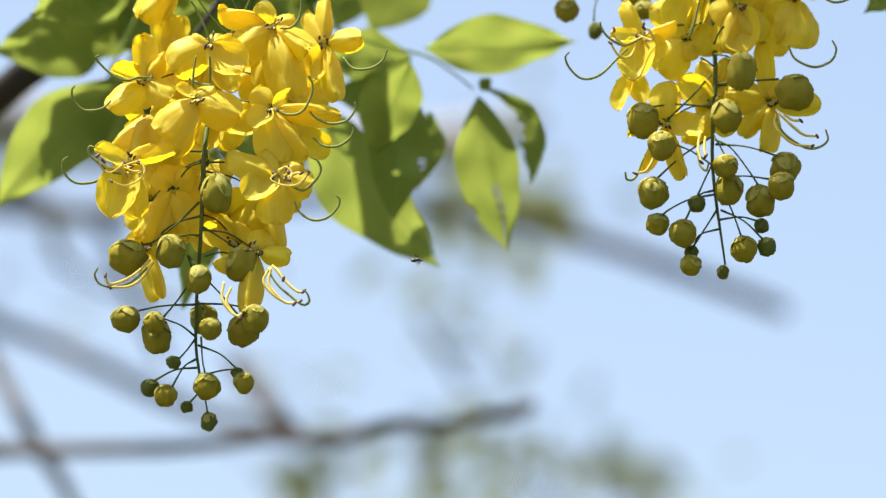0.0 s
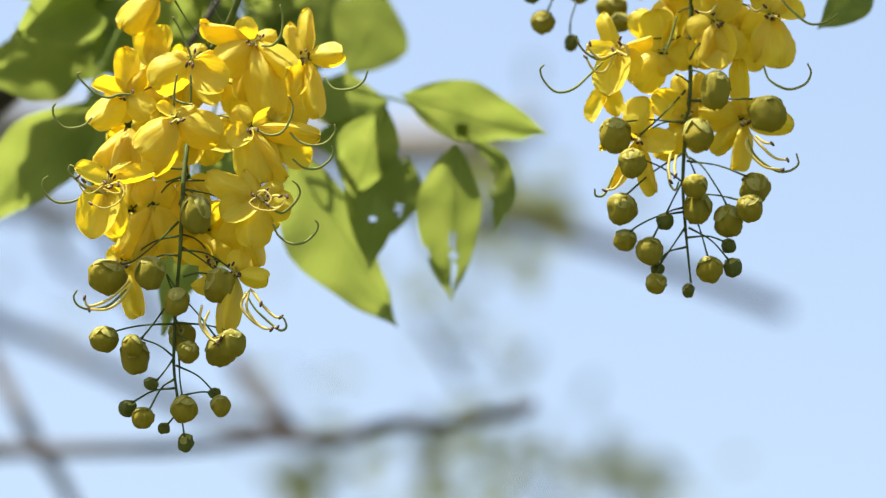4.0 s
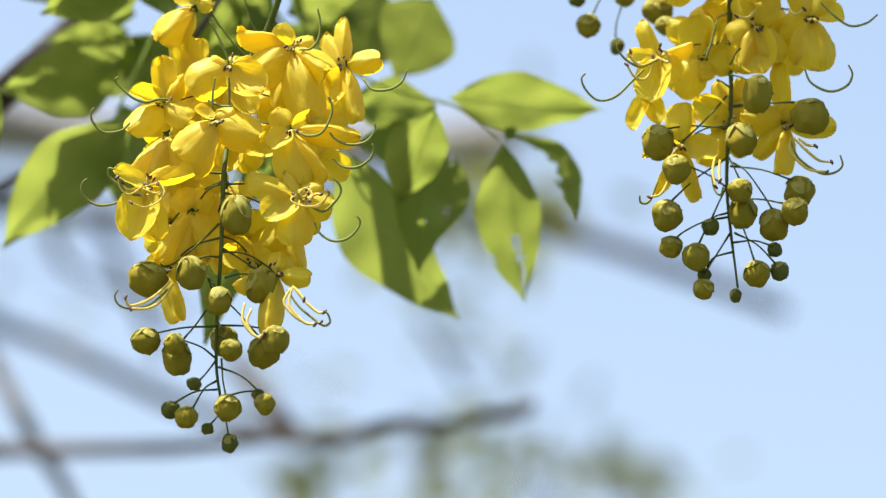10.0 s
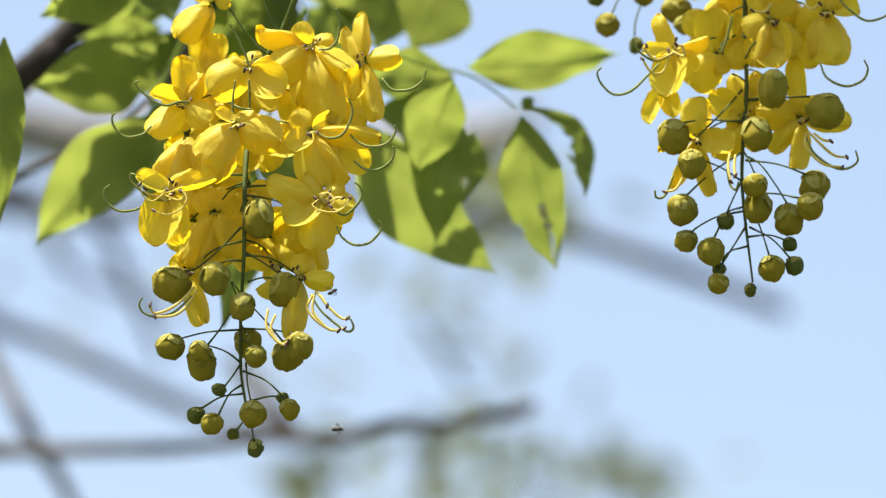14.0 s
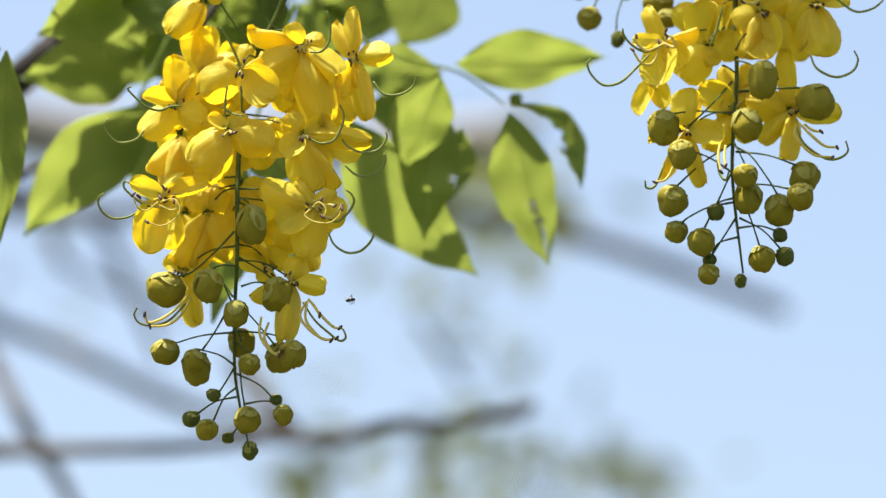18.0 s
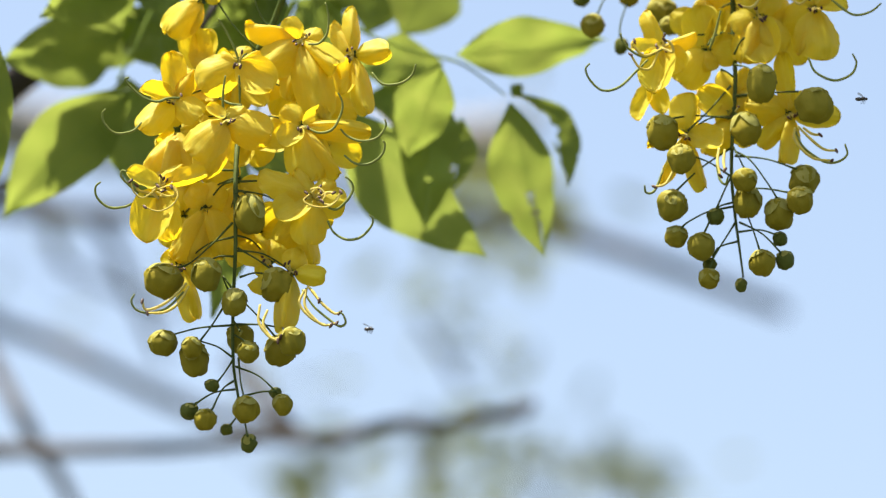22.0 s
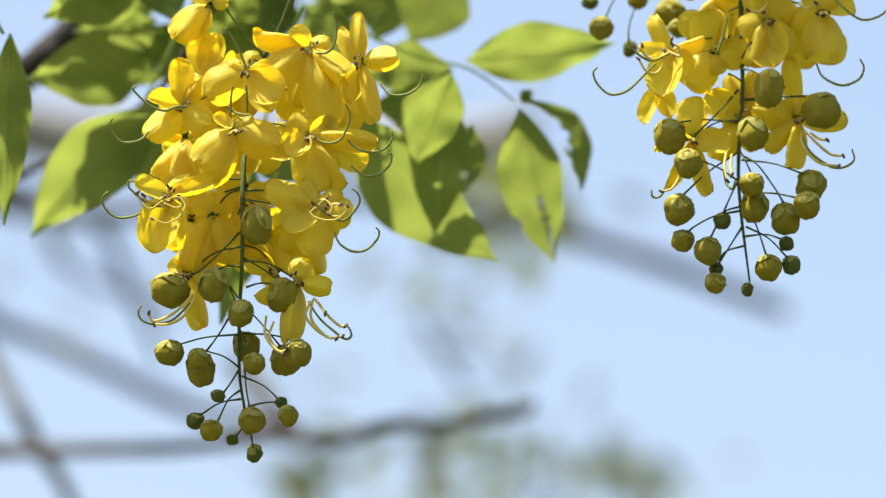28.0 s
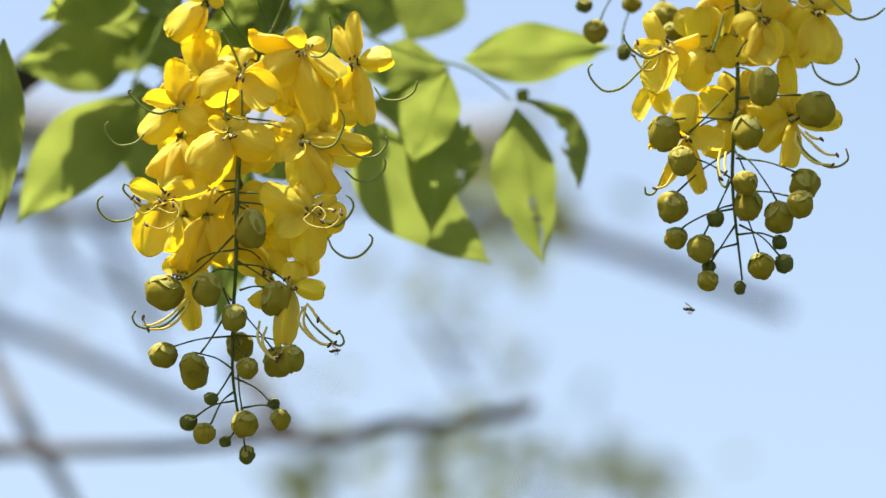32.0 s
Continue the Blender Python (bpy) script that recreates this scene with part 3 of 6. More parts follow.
pedicel(raceme_a, (-0.0408, -0.002, -0.2842), (-0.0421, -0.007, -0.2919), (-0.0462, -0.012, -0.2988))
pedicel(raceme_a, (-0.0391, -0.002, -0.2884), (-0.0373, -0.007, -0.2977), (-0.0361, -0.012, -0.3046))
pedicel(raceme_a, (-0.0392, -0.002, -0.2797), (-0.028, -0.007, -0.2783), (-0.0206, -0.012, -0.2795))
pedicel(raceme_a, (-0.0426, -0.002, -0.2624), (-0.0297, -0.007, -0.2692), (-0.0193, -0.012, -0.2801))
pedicel(raceme_a, (-0.041, -0.002, -0.2576), (-0.0398, -0.007, -0.2718), (-0.0376, -0.012, -0.2833))
pedicel(raceme_a, (-0.0415, -0.014, -0.1655), (-0.0384, -0.013, -0.1636), (-0.0346, -0.012, -0.1657))
pedicel(raceme_a, (-0.0435, -0.002, -0.2363), (-0.041, -0.007, -0.2409), (-0.0398, -0.012, -0.2444))
pedicel(raceme_a, (-0.0428, -0.002, -0.2445), (-0.0394, -0.007, -0.2474), (-0.036, -0.012, -0.2509))
bud(raceme_a, -0.0332, -0.02, -0.1787, 8.6, 11.5)
bud(raceme_a, -0.0823, -0.012, -0.2143, 10.5, 9.9, 15)
bud(raceme_a, -0.0579, -0.02, -0.2132, 8.3, 9.6)
bud(raceme_a, -0.0422, -0.02, -0.2295, 7.0, 8.0)
bud(raceme_a, -0.0189, -0.012, -0.2183, 8.9, 10.2)
bud(raceme_a, -0.0829, -0.01, -0.2498, 7.7, 7.3)
bud(raceme_a, -0.0654, -0.008, -0.2593, 8.0, 9.9)
bud(raceme_a, -0.0664, -0.022, -0.2553, 5.7, 6.1)
bud(raceme_a, -0.0406, 0.008, -0.2437, 8.0, 8.3)
bud(raceme_a, -0.035, -0.02, -0.2581, 6.1, 6.1)
bud(raceme_a, -0.0177, 0, -0.2532, 8.6, 8.9)
bud(raceme_a, -0.0104, -0.022, -0.2531, 7.3, 8.3)
bud(raceme_a, -0.0557, -0.01, -0.2748, 4.0, 3.7)
bud(raceme_a, -0.0687, -0.004, -0.2879, 5.1, 4.8)
bud(raceme_a, -0.0595, -0.012, -0.2946, 6.1, 6.1)
bud(raceme_a, -0.0369, -0.012, -0.2892, 7.0, 7.7)
bud(raceme_a, -0.0481, -0.004, -0.2989, 3.5, 3.2)
bud(raceme_a, -0.0359, 0, -0.3061, 4.3, 5.4)
bud(raceme_a, -0.0205, 0.003, -0.2769, 3.5, 3.2)
bud(raceme_a, -0.0165, -0.01, -0.2864, 5.4, 6.1)
flower(raceme_a, -0.0594, 0.000, -0.0463, (-136, 28, 18, 10, 15), (-112, 20, 8, -15, -35), (0, 9, 8, 20, 20), (119, 17, 16, 0, 0), (66, 15, 15, 0, 0))
pedicel(raceme_a, (-0.0096, 0.0001, -0.0343), (-0.0345, 0.0000, -0.0363), (-0.0594, 0.0040, -0.0453))
flower(raceme_a, -0.0618, 0.014, -0.0872, (106, 26, 18, 5, 10), (78, 26, 15, 0, -15), (19, 20, 10, 15, 0), (-119, 18, 13, 0, 0), (-55, 18, 14, 0, 0))
pedicel(raceme_a, (-0.0298, 0.0160, -0.0752), (-0.0458, 0.0150, -0.0772), (-0.0618, 0.0180, -0.0862))
flower(raceme_a, -0.0754, -0.006, -0.1077, (96, 27, 14, 0, 20), (170, 21, 11, 25, 45), (-136, 27, 16, 20, 25), (-38, 18, 15, 15, -10), (56, 19, 10, 10, 0), short=4)
pedicel(raceme_a, (-0.0360, 0.0170, -0.0957), (-0.0557, 0.0055, -0.0977), (-0.0754, -0.0020, -0.1067))
flower(raceme_a, -0.0381, -0.022, -0.0902, (-144, 26, 21, 2, 8), (-44, 25, 20, 2, -8), (148, 11, 7, -5, 55), (30, 13, 6, -10, -55), short=4)
pedicel(raceme_a, (-0.0315, 0.0167, -0.0782), (-0.0348, -0.0027, -0.0802), (-0.0381, -0.0180, -0.0892))
flower(raceme_a, -0.0394, 0.010, -0.0851, (-95, 24, 15, 0, 0), (-58, 26, 14, 0, 0), (-123, 25, 14, 0, 0), (65, 14, 11, -10, 0))
pedicel(raceme_a, (-0.0285, 0.0156, -0.0731), (-0.0340, 0.0128, -0.0751), (-0.0394, 0.0140, -0.0841))
flower(raceme_a, -0.0030, -0.014, -0.0757, (158, 32, 9, 5, 20), (131, 14, 11, 25, 0), (-146, 27, 20, 5, 20), (-46, 29, 15, 25, -15), (-77, 47, 21, 8, 0), (28, 12, 11, -5, -20), short=5)
pedicel(raceme_a, (-0.0231, 0.0135, -0.0637), (-0.0130, -0.0003, -0.0657), (-0.0030, -0.0100, -0.0747))
flower(raceme_a, -0.0022, 0.004, -0.0754, (-135, 22, 10, 0, 30), (-103, 31, 15, 0, 0), (-49, 29, 14, 0, 0))
pedicel(raceme_a, (-0.0230, 0.0135, -0.0634), (-0.0126, 0.0087, -0.0654), (-0.0022, 0.0080, -0.0744))
flower(raceme_a, 0.0263, 0.000, -0.0821, (88, 29, 10, 5, 10), (113, 25, 10, -10, 20), (4, 20, 13, 20, 25), (-79, 36, 12, 10, -15), (-108, 23, 13, -5, 10), short=4)
pedicel(raceme_a, (-0.0268, 0.0149, -0.0701), (-0.0002, 0.0075, -0.0721), (0.0263, 0.0040, -0.0811))
flower(raceme_a, -0.0456, -0.026, -0.1253, (-141, 28, 22, 4, 10), (-23, 26, 20, 4, -8), (41, 13, 11, -10, -30), (145, 13, 8, -10, 30), (-112, 35, 18, -15, 0), short=4)
pedicel(raceme_a, (-0.0389, 0.0128, -0.1133), (-0.0422, -0.0066, -0.1153), (-0.0456, -0.0220, -0.1243))
flower(raceme_a, -0.0338, 0.000, -0.1270, (-14, 24, 16, 5, -10), (30, 20, 13, -5, 0), (-64, 19, 16, -10, 0), (-112, 19, 14, -10, 0))
pedicel(raceme_a, (-0.0390, 0.0118, -0.1150), (-0.0364, 0.0059, -0.1170), (-0.0338, 0.0040, -0.1260))
flower(raceme_a, -0.0035, -0.018, -0.1276, (125, 14, 13, 15, 20), (-130, 17, 13, 15, 20), (-7, 38, 12, 10, -10), (-77, 32, 24, 2, 0), (-52, 35, 11, 5, -20), (31, 18, 11, -20, 0), short=4)
pedicel(raceme_a, (-0.0391, 0.0114, -0.1156), (-0.0213, -0.0033, -0.1176), (-0.0035, -0.0140, -0.1266))
flower(raceme_a, -0.0736, 0.000, -0.1243, (-134, 28, 15, 5, 25), (-110, 30, 20, 12, 18), (-69, 25, 19, 5, -10), (6, 20, 16, -5, 0))
pedicel(raceme_a, (-0.0389, 0.0134, -0.1123), (-0.0562, 0.0067, -0.1143), (-0.0736, 0.0040, -0.1233))
flower(raceme_a, -0.0835, -0.020, -0.1623, (158, 20, 12, 15, 30), (-104, 33, 21, 5, 8), (-74, 30, 16, -8, -15), (9, 27, 12, 5, -20), (46, 18, 11, -10, 0), short=5)
pedicel(raceme_a, (-0.0410, -0.0089, -0.1503), (-0.0623, -0.0144, -0.1523), (-0.0835, -0.0160, -0.1613))
flower(raceme_a, -0.0590, 0.002, -0.1684, (-125, 35, 18, 8, 15), (-104, 33, 17, 0, 0), (-74, 30, 19, 0, -10), (47, 15, 16, -5, 0), (126, 15, 15, -5, 0))
pedicel(raceme_a, (-0.0411, -0.0099, -0.1564), (-0.0501, -0.0039, -0.1584), (-0.0590, 0.0060, -0.1674))
flower(raceme_a, -0.0402, 0.008, -0.1527, (144, 16, 15, 0, 0), (-113, 24, 17, 0, 0), (-76, 23, 17, 0, 0), (-18, 15, 14, 0, 0))
pedicel(raceme_a, (-0.0406, -0.0043, -0.1407), (-0.0404, 0.0019, -0.1427), (-0.0402, 0.0120, -0.1517))
flower(raceme_a, 0.0022, -0.020, -0.1692, (151, 32, 18, 5, 20), (117, 18, 10, 0, 10), (-17, 18, 17, 8, -20), (-97, 28, 19, 8, 0), (-148, 23, 17, 0, 10), (34, 15, 10, -10, 0), short=5)
pedicel(raceme_a, (-0.0411, -0.0100, -0.1572), (-0.0194, -0.0150, -0.1592), (0.0022, -0.0160, -0.1682))
flower(raceme_a, -0.0053, 0.004, -0.1745, (-76, 29, 13, 5, -10), (-130, 20, 16, 0, 10), (-8, 18, 12, -10, 0))
pedicel(raceme_a, (-0.0412, -0.0108, -0.1625), (-0.0233, -0.0034, -0.1645), (-0.0053, 0.0080, -0.1735))
flower(raceme_a, -0.0229, 0.000, -0.2013, (121, 17, 11, 12, 20), (47, 11, 17, 0, 0), (-120, 10, 11, 0, 0), (155, 19, 13, -8, 0), short=4)
pedicel(raceme_a, (-0.0415, -0.0140, -0.1893), (-0.0322, -0.0070, -0.1913), (-0.0229, 0.0040, -0.2003))
flower(raceme_a, -0.0104, -0.012, -0.2104, (-13, 19, 11, 20, -20), (-99, 34, 13, 15, 0), (-162, 25, 10, 10, 25), (65, 14, 14, -10, 0), short=5)
pedicel(raceme_a, (-0.0417, -0.0140, -0.1984), (-0.0260, -0.0130, -0.2004), (-0.0104, -0.0080, -0.2094))
flower(raceme_a, -0.0734, 0.004, -0.2022, (-75, 32, 12, 12, -15), (137, 12, 11, -15, 0), (7, 15, 13, -15, 0), short=4)
pedicel(raceme_a, (-0.0416, -0.0140, -0.1902), (-0.0575, -0.0050, -0.1922), (-0.0734, 0.0080, -0.2012))
flower(raceme_a, -0.0521, 0.030, -0.0909, (18, 20, 17, 3, -22), (76, 23, 16, -14, 25), (160, 22, 17, 4, -17), (-123, 23, 17, 8, 9), (-67, 22, 17, -11, -23))
pedicel(raceme_a, (-0.0319, 0.0168, -0.0789), (-0.0420, 0.0234, -0.0809), (-0.0521, 0.0340, -0.0899))
flower(raceme_a, -0.0697, 0.028, -0.1084, (62, 22, 19, 7, 21), (131, 23, 17, 17, 19), (-165, 20, 16, 18, -3), (-78, 20, 17, -8, -7), (-7, 21, 19, 6, 21))
pedicel(raceme_a, (-0.0362, 0.0170, -0.0964), (-0.0529, 0.0225, -0.0984), (-0.0697, 0.0320, -0.1074))
flower(raceme_a, -0.0131, 0.030, -0.0858, (75, 22, 15, 14, 23), (145, 22, 18, -15, 17), (-152, 20, 15, 13, 24), (-94, 23, 16, -18, -10), (-3, 22, 15, 3, -23))
pedicel(raceme_a, (-0.0289, 0.0157, -0.0738), (-0.0210, 0.0229, -0.0758), (-0.0131, 0.0340, -0.0848))
flower(raceme_a, 0.0065, 0.030, -0.1027, (47, 22, 19, -2, 25), (118, 20, 17, -24, -15), (-167, 23, 15, -23, 18), (-97, 23, 19, -8, -2), (-20, 21, 17, 0, 6))
pedicel(raceme_a, (-0.0349, 0.0170, -0.0907), (-0.0142, 0.0235, -0.0927), (0.0065, 0.0340, -0.1017))
flower(raceme_a, -0.0598, 0.030, -0.1297, (68, 21, 18, -14, -10), (153, 23, 17, -24, -4), (-146, 18, 17, 3, -22), (-73, 21, 18, -9, 10), (2, 18, 15, 5, 23))
pedicel(raceme_a, (-0.0392, 0.0101, -0.1177), (-0.0495, 0.0200, -0.1197), (-0.0598, 0.0340, -0.1287))
flower(raceme_a, -0.0739, 0.030, -0.1667, (17, 21, 16, -9, -9), (86, 21, 16, -8, 14), (149, 21, 18, -11, -14), (-117, 19, 15, -5, 10), (-65, 20, 16, 13, -3))
pedicel(raceme_a, (-0.0411, -0.0096, -0.1547), (-0.0575, 0.0102, -0.1567), (-0.0739, 0.0340, -0.1657))
flower(raceme_a, -0.0478, 0.026, -0.1778, (52, 20, 18, 15, -2), (126, 19, 17, -16, 15), (-145, 19, 16, 11, 7), (-74, 20, 15, -12, 15), (-17, 20, 16, -6, -5))
pedicel(raceme_a, (-0.0412, -0.0114, -0.1658), (-0.0445, 0.0073, -0.1678), (-0.0478, 0.0300, -0.1768))
flower(raceme_a, -0.0286, 0.030, -0.1767, (57, 18, 19, 15, 24), (136, 24, 19, -15, 12), (-140, 22, 17, -12, -8), (-85, 19, 17, -12, 16), (-18, 24, 18, 17, 20))
pedicel(raceme_a, (-0.0412, -0.0112, -0.1647), (-0.0349, 0.0094, -0.1667), (-0.0286, 0.0340, -0.1757))
flower(raceme_a, -0.0713, 0.036, -0.1348, (67, 19, 18, -17, -10), (141, 22, 16, 17, 6), (-156, 19, 18, -4, 14), (-83, 19, 17, 12, -16), (1, 23, 18, 12, -25))
pedicel(raceme_a, (-0.0395, 0.0069, -0.1228), (-0.0554, 0.0215, -0.1248), (-0.0713, 0.0400, -0.1338))
flower(raceme_a, 0.0080, 0.040, -0.1235, (55, 19, 16, -13, 1), (115, 22, 18, -25, -22), (179, 20, 15, 19, 18), (-110, 21, 16, -11, -7), (-23, 22, 16, -16, -9))
pedicel(raceme_a, (-0.0388, 0.0140, -0.1115), (-0.0154, 0.0270, -0.1135), (0.0080, 0.0440, -0.1225))
style(raceme_a, (-0.0721, -0.022, -0.1109), (-0.0784, -0.0233, -0.1113), (-0.0847, -0.0247, -0.1136), (-0.0926, -0.026, -0.1111), (-0.1006, -0.0273, -0.1038), (-0.1021, -0.0287, -0.1012), (-0.1001, -0.03, -0.1006))
style(raceme_a, (-0.0936, -0.022, -0.1248), (-0.0988, -0.0236, -0.1303), (-0.1082, -0.0252, -0.1317), (-0.1142, -0.0268, -0.1262), (-0.1152, -0.0284, -0.1211), (-0.1135, -0.03, -0.1189))
style(raceme_a, (-0.0951, -0.022, -0.1694), (-0.1029, -0.0236, -0.1741), (-0.1123, -0.0252, -0.1746), (-0.1186, -0.0268, -0.1691), (-0.1192, -0.0284, -0.1636), (-0.1163, -0.03, -0.1611))
style(raceme_a, (-0.084, -0.022, -0.1684), (-0.0928, -0.0236, -0.1676), (-0.1004, -0.0252, -0.1621), (-0.1048, -0.0268, -0.1576), (-0.1042, -0.0284, -0.1544), (-0.1015, -0.03, -0.1555))
style(raceme_a, (-0.0382, -0.022, -0.0902), (-0.0404, -0.024, -0.0838), (-0.0452, -0.026, -0.0734), (-0.0484, -0.028, -0.0683), (-0.0493, -0.03, -0.0673))
style(raceme_a, (-0.0458, -0.022, -0.1268), (-0.0474, -0.0247, -0.1173), (-0.047, -0.0273, -0.1081), (-0.0457, -0.03, -0.1006))
style(raceme_a, (0.0011, -0.022, -0.0808), (0.0075, -0.024, -0.0808), (0.012, -0.026, -0.0754), (0.0129, -0.028, -0.0666), (0.0113, -0.03, -0.0586))
style(raceme_a, (-0.0018, -0.022, -0.1288), (0.0062, -0.0236, -0.1332), (0.0142, -0.0252, -0.1317), (0.0192, -0.0268, -0.1229), (0.0199, -0.0284, -0.1168), (0.0177, -0.03, -0.1119))
style(raceme_a, (0.0173, -0.022, -0.1288), (0.0221, -0.0236, -0.1352), (0.0301, -0.0252, -0.139), (0.039, -0.0268, -0.1378), (0.0441, -0.0284, -0.1317), (0.0438, -0.03, -0.1278))
style(raceme_a, (0.0205, -0.022, -0.1463), (0.0269, -0.0236, -0.1517), (0.0349, -0.0252, -0.1522), (0.0416, -0.0268, -0.1477), (0.0435, -0.0284, -0.1426), (0.0425, -0.03, -0.1404))
style(raceme_a, (0.0369, -0.022, -0.0982), (0.0427, -0.024, -0.1055), (0.0523, -0.026, -0.1061), (0.0593, -0.028, -0.102), (0.0618, -0.03, -0.096))
style(raceme_a, (0.0048, -0.022, -0.1717), (0.0144, -0.0236, -0.1781), (0.0214, -0.0252, -0.1736), (0.0252, -0.0268, -0.1675), (0.0239, -0.0284, -0.163), (0.0208, -0.03, -0.1608))
style(raceme_a, (0.0106, -0.022, -0.1842), (0.0138, -0.0233, -0.1911), (0.0208, -0.0247, -0.1958), (0.0287, -0.026, -0.1951), (0.0347, -0.0273, -0.1896), (0.036, -0.0287, -0.1854), (0.0341, -0.03, -0.1831))
style(raceme_a, (-0.0706, -0.022, -0.2235), (-0.0799, -0.0236, -0.233), (-0.0892, -0.0252, -0.236), (-0.0967, -0.0268, -0.2345), (-0.0995, -0.0284, -0.23), (-0.0976, -0.03, -0.2262))
style(raceme_a, (-0.0043, -0.022, -0.2235), (0.0021, -0.0233, -0.2336), (0.01, -0.0247, -0.2411), (0.0164, -0.026, -0.2459), (0.0198, -0.0273, -0.2443), (0.0186, -0.0287, -0.2401), (0.0161, -0.03, -0.2385))
style(raceme_a, (-0.0379, -0.022, -0.1148), (-0.0379, -0.026, -0.1061), (-0.0381, -0.03, -0.1006))
style(raceme_a, (-0.0498, -0.022, -0.1115), (-0.0432, -0.026, -0.116), (-0.0366, -0.03, -0.1179))
stamen(raceme_a, (-0.0691, -0.022, -0.2186), (-0.0768, -0.0235, -0.2271), (-0.0845, -0.025, -0.2324), (-0.0916, -0.0265, -0.2344), (-0.0935, -0.028, -0.2299))
stamen(raceme_a, (-0.0675, -0.022, -0.2202), (-0.0736, -0.024, -0.2305), (-0.0813, -0.026, -0.2359), (-0.0906, -0.028, -0.2367))
stamen(raceme_a, (-0.0028, -0.022, -0.2235), (-0.0058, -0.0235, -0.232), (0.0006, -0.025, -0.2405), (0.0085, -0.0265, -0.2451), (0.0148, -0.028, -0.2445))
stamen(raceme_a, (-0.0018, -0.022, -0.2228), (-0.0026, -0.024, -0.2338), (0.0054, -0.026, -0.244), (0.0117, -0.028, -0.2458))
stamen(raceme_a, (0.0004, -0.022, -0.2235), (0.0068, -0.024, -0.2321), (0.0132, -0.026, -0.2382), (0.0167, -0.028, -0.2387))
stamen(raceme_a, (-0.0012, -0.022, -0.2218), (0.0021, -0.025, -0.2259), (0.0053, -0.028, -0.2315))
stamen(raceme_a, (-0.0834, -0.022, -0.1678), (-0.076, -0.024, -0.169), (-0.0737, -0.026, -0.1656), (-0.0768, -0.028, -0.1629))
stamen(raceme_a, (-0.084, -0.022, -0.1694), (-0.0887, -0.024, -0.1667), (-0.0949, -0.026, -0.1656), (-0.0964, -0.028, -0.1629))
stamen(raceme_a, (-0.0856, -0.022, -0.1678), (-0.0871, -0.025, -0.1653), (-0.0844, -0.028, -0.1635))
stamen(raceme_a, (0.0064, -0.022, -0.1704), (0.0112, -0.025, -0.1686), (0.0144, -0.028, -0.1695))
stamen(raceme_a, (0.0054, -0.022, -0.1717), (0.0017, -0.025, -0.167), (0.0065, -0.028, -0.1662))
stamen(raceme_a, (0.0048, -0.022, -0.1727), (0.0128, -0.025, -0.1758), (0.0182, -0.028, -0.1695))
stamen(raceme_a, (-0.0238, -0.022, -0.2349), (-0.0262, -0.024, -0.2435), (-0.0213, -0.026, -0.2521), (-0.0165, -0.028, -0.2519))
stamen(raceme_a, (-0.0279, -0.022, -0.2316), (-0.0287, -0.024, -0.2419), (-0.0235, -0.026, -0.2505), (-0.0181, -0.028, -0.2542))
stamen(raceme_a, (-0.0841, -0.0320, -0.1666), (-0.0765, -0.0335, -0.1651), (-0.0728, -0.0350, -0.1707), (-0.0761, -0.0365, -0.1771), (-0.0836, -0.0380, -0.1807), (-0.0911, -0.0395, -0.1785), thick=0.62)
stamen(raceme_a, (-0.0846, -0.0340, -0.1685), (-0.0782, -0.0355, -0.1715), (-0.0743, -0.0370, -0.1706), (-0.0762, -0.0385, -0.1671), thick=0.62)
stamen(raceme_a, (-0.0854, -0.0320, -0.1666), (-0.0922, -0.0335, -0.1716), (-0.0972, -0.0350, -0.1688), (-0.0991, -0.0365, -0.1626), thick=0.62)
stamen(raceme_a, (0.0007, -0.0340, -0.1718), (-0.0024, -0.0355, -0.1755), (0.0027, -0.0370, -0.1792), (0.0110, -0.0385, -0.1802), (0.0166, -0.0400, -0.1767), (0.0185, -0.0415, -0.1726), thick=0.62)
stamen(raceme_a, (0.0019, -0.0330, -0.1708), (0.0057, -0.0345, -0.1680), (0.0096, -0.0360, -0.1723), (0.0078, -0.0375, -0.1767), thick=0.62)

raceme_b = tagged(empty("flower_raceme", 0.1785, 2.78, 2.5449), "hanging raceme of yellow flowers with round olive buds, against the sky", "flower cluster", "hanging racemes")
part("stem", tube("stem", ((0.004, 0.014, 0.09), (0.003, 0.014, 0.045), (0.0009, 0.014, 0.0048), (-0.0012, 0.014, -0.0263), (-0.0038, 0.014, -0.047), (-0.0043, 0.014, -0.0743), (-0.0046, 0.0047, -0.101), (-0.0077, 0, -0.1395), (-0.0083, 0, -0.1597), (-0.0067, 0, -0.1831), (-0.0053, 0, -0.1964), (-0.0031, 0, -0.217)), (0.002, 0.002, 0.0018, 0.0014, 0.0011, 0.0009, 0.0006), 8, 5), STEM, raceme_b)
pedicel(raceme_b, (-0.0058, 0, -0.1234), (-0.0281, -0.006, -0.1231), (-0.0429, -0.012, -0.1263))
pedicel(raceme_b, (-0.0075, 0, -0.1041), (-0.02, -0.006, -0.1194), (-0.0334, -0.012, -0.1336))
pedicel(raceme_b, (-0.0071, 0, -0.1402), (-0.026, -0.006, -0.154), (-0.0412, -0.012, -0.1691))
pedicel(raceme_b, (-0.0083, 0, -0.158), (-0.0204, -0.006, -0.1513), (-0.032, -0.012, -0.148))
pedicel(raceme_b, (-0.0079, 0, -0.1563), (-0.0133, -0.006, -0.168), (-0.018, -0.012, -0.179))
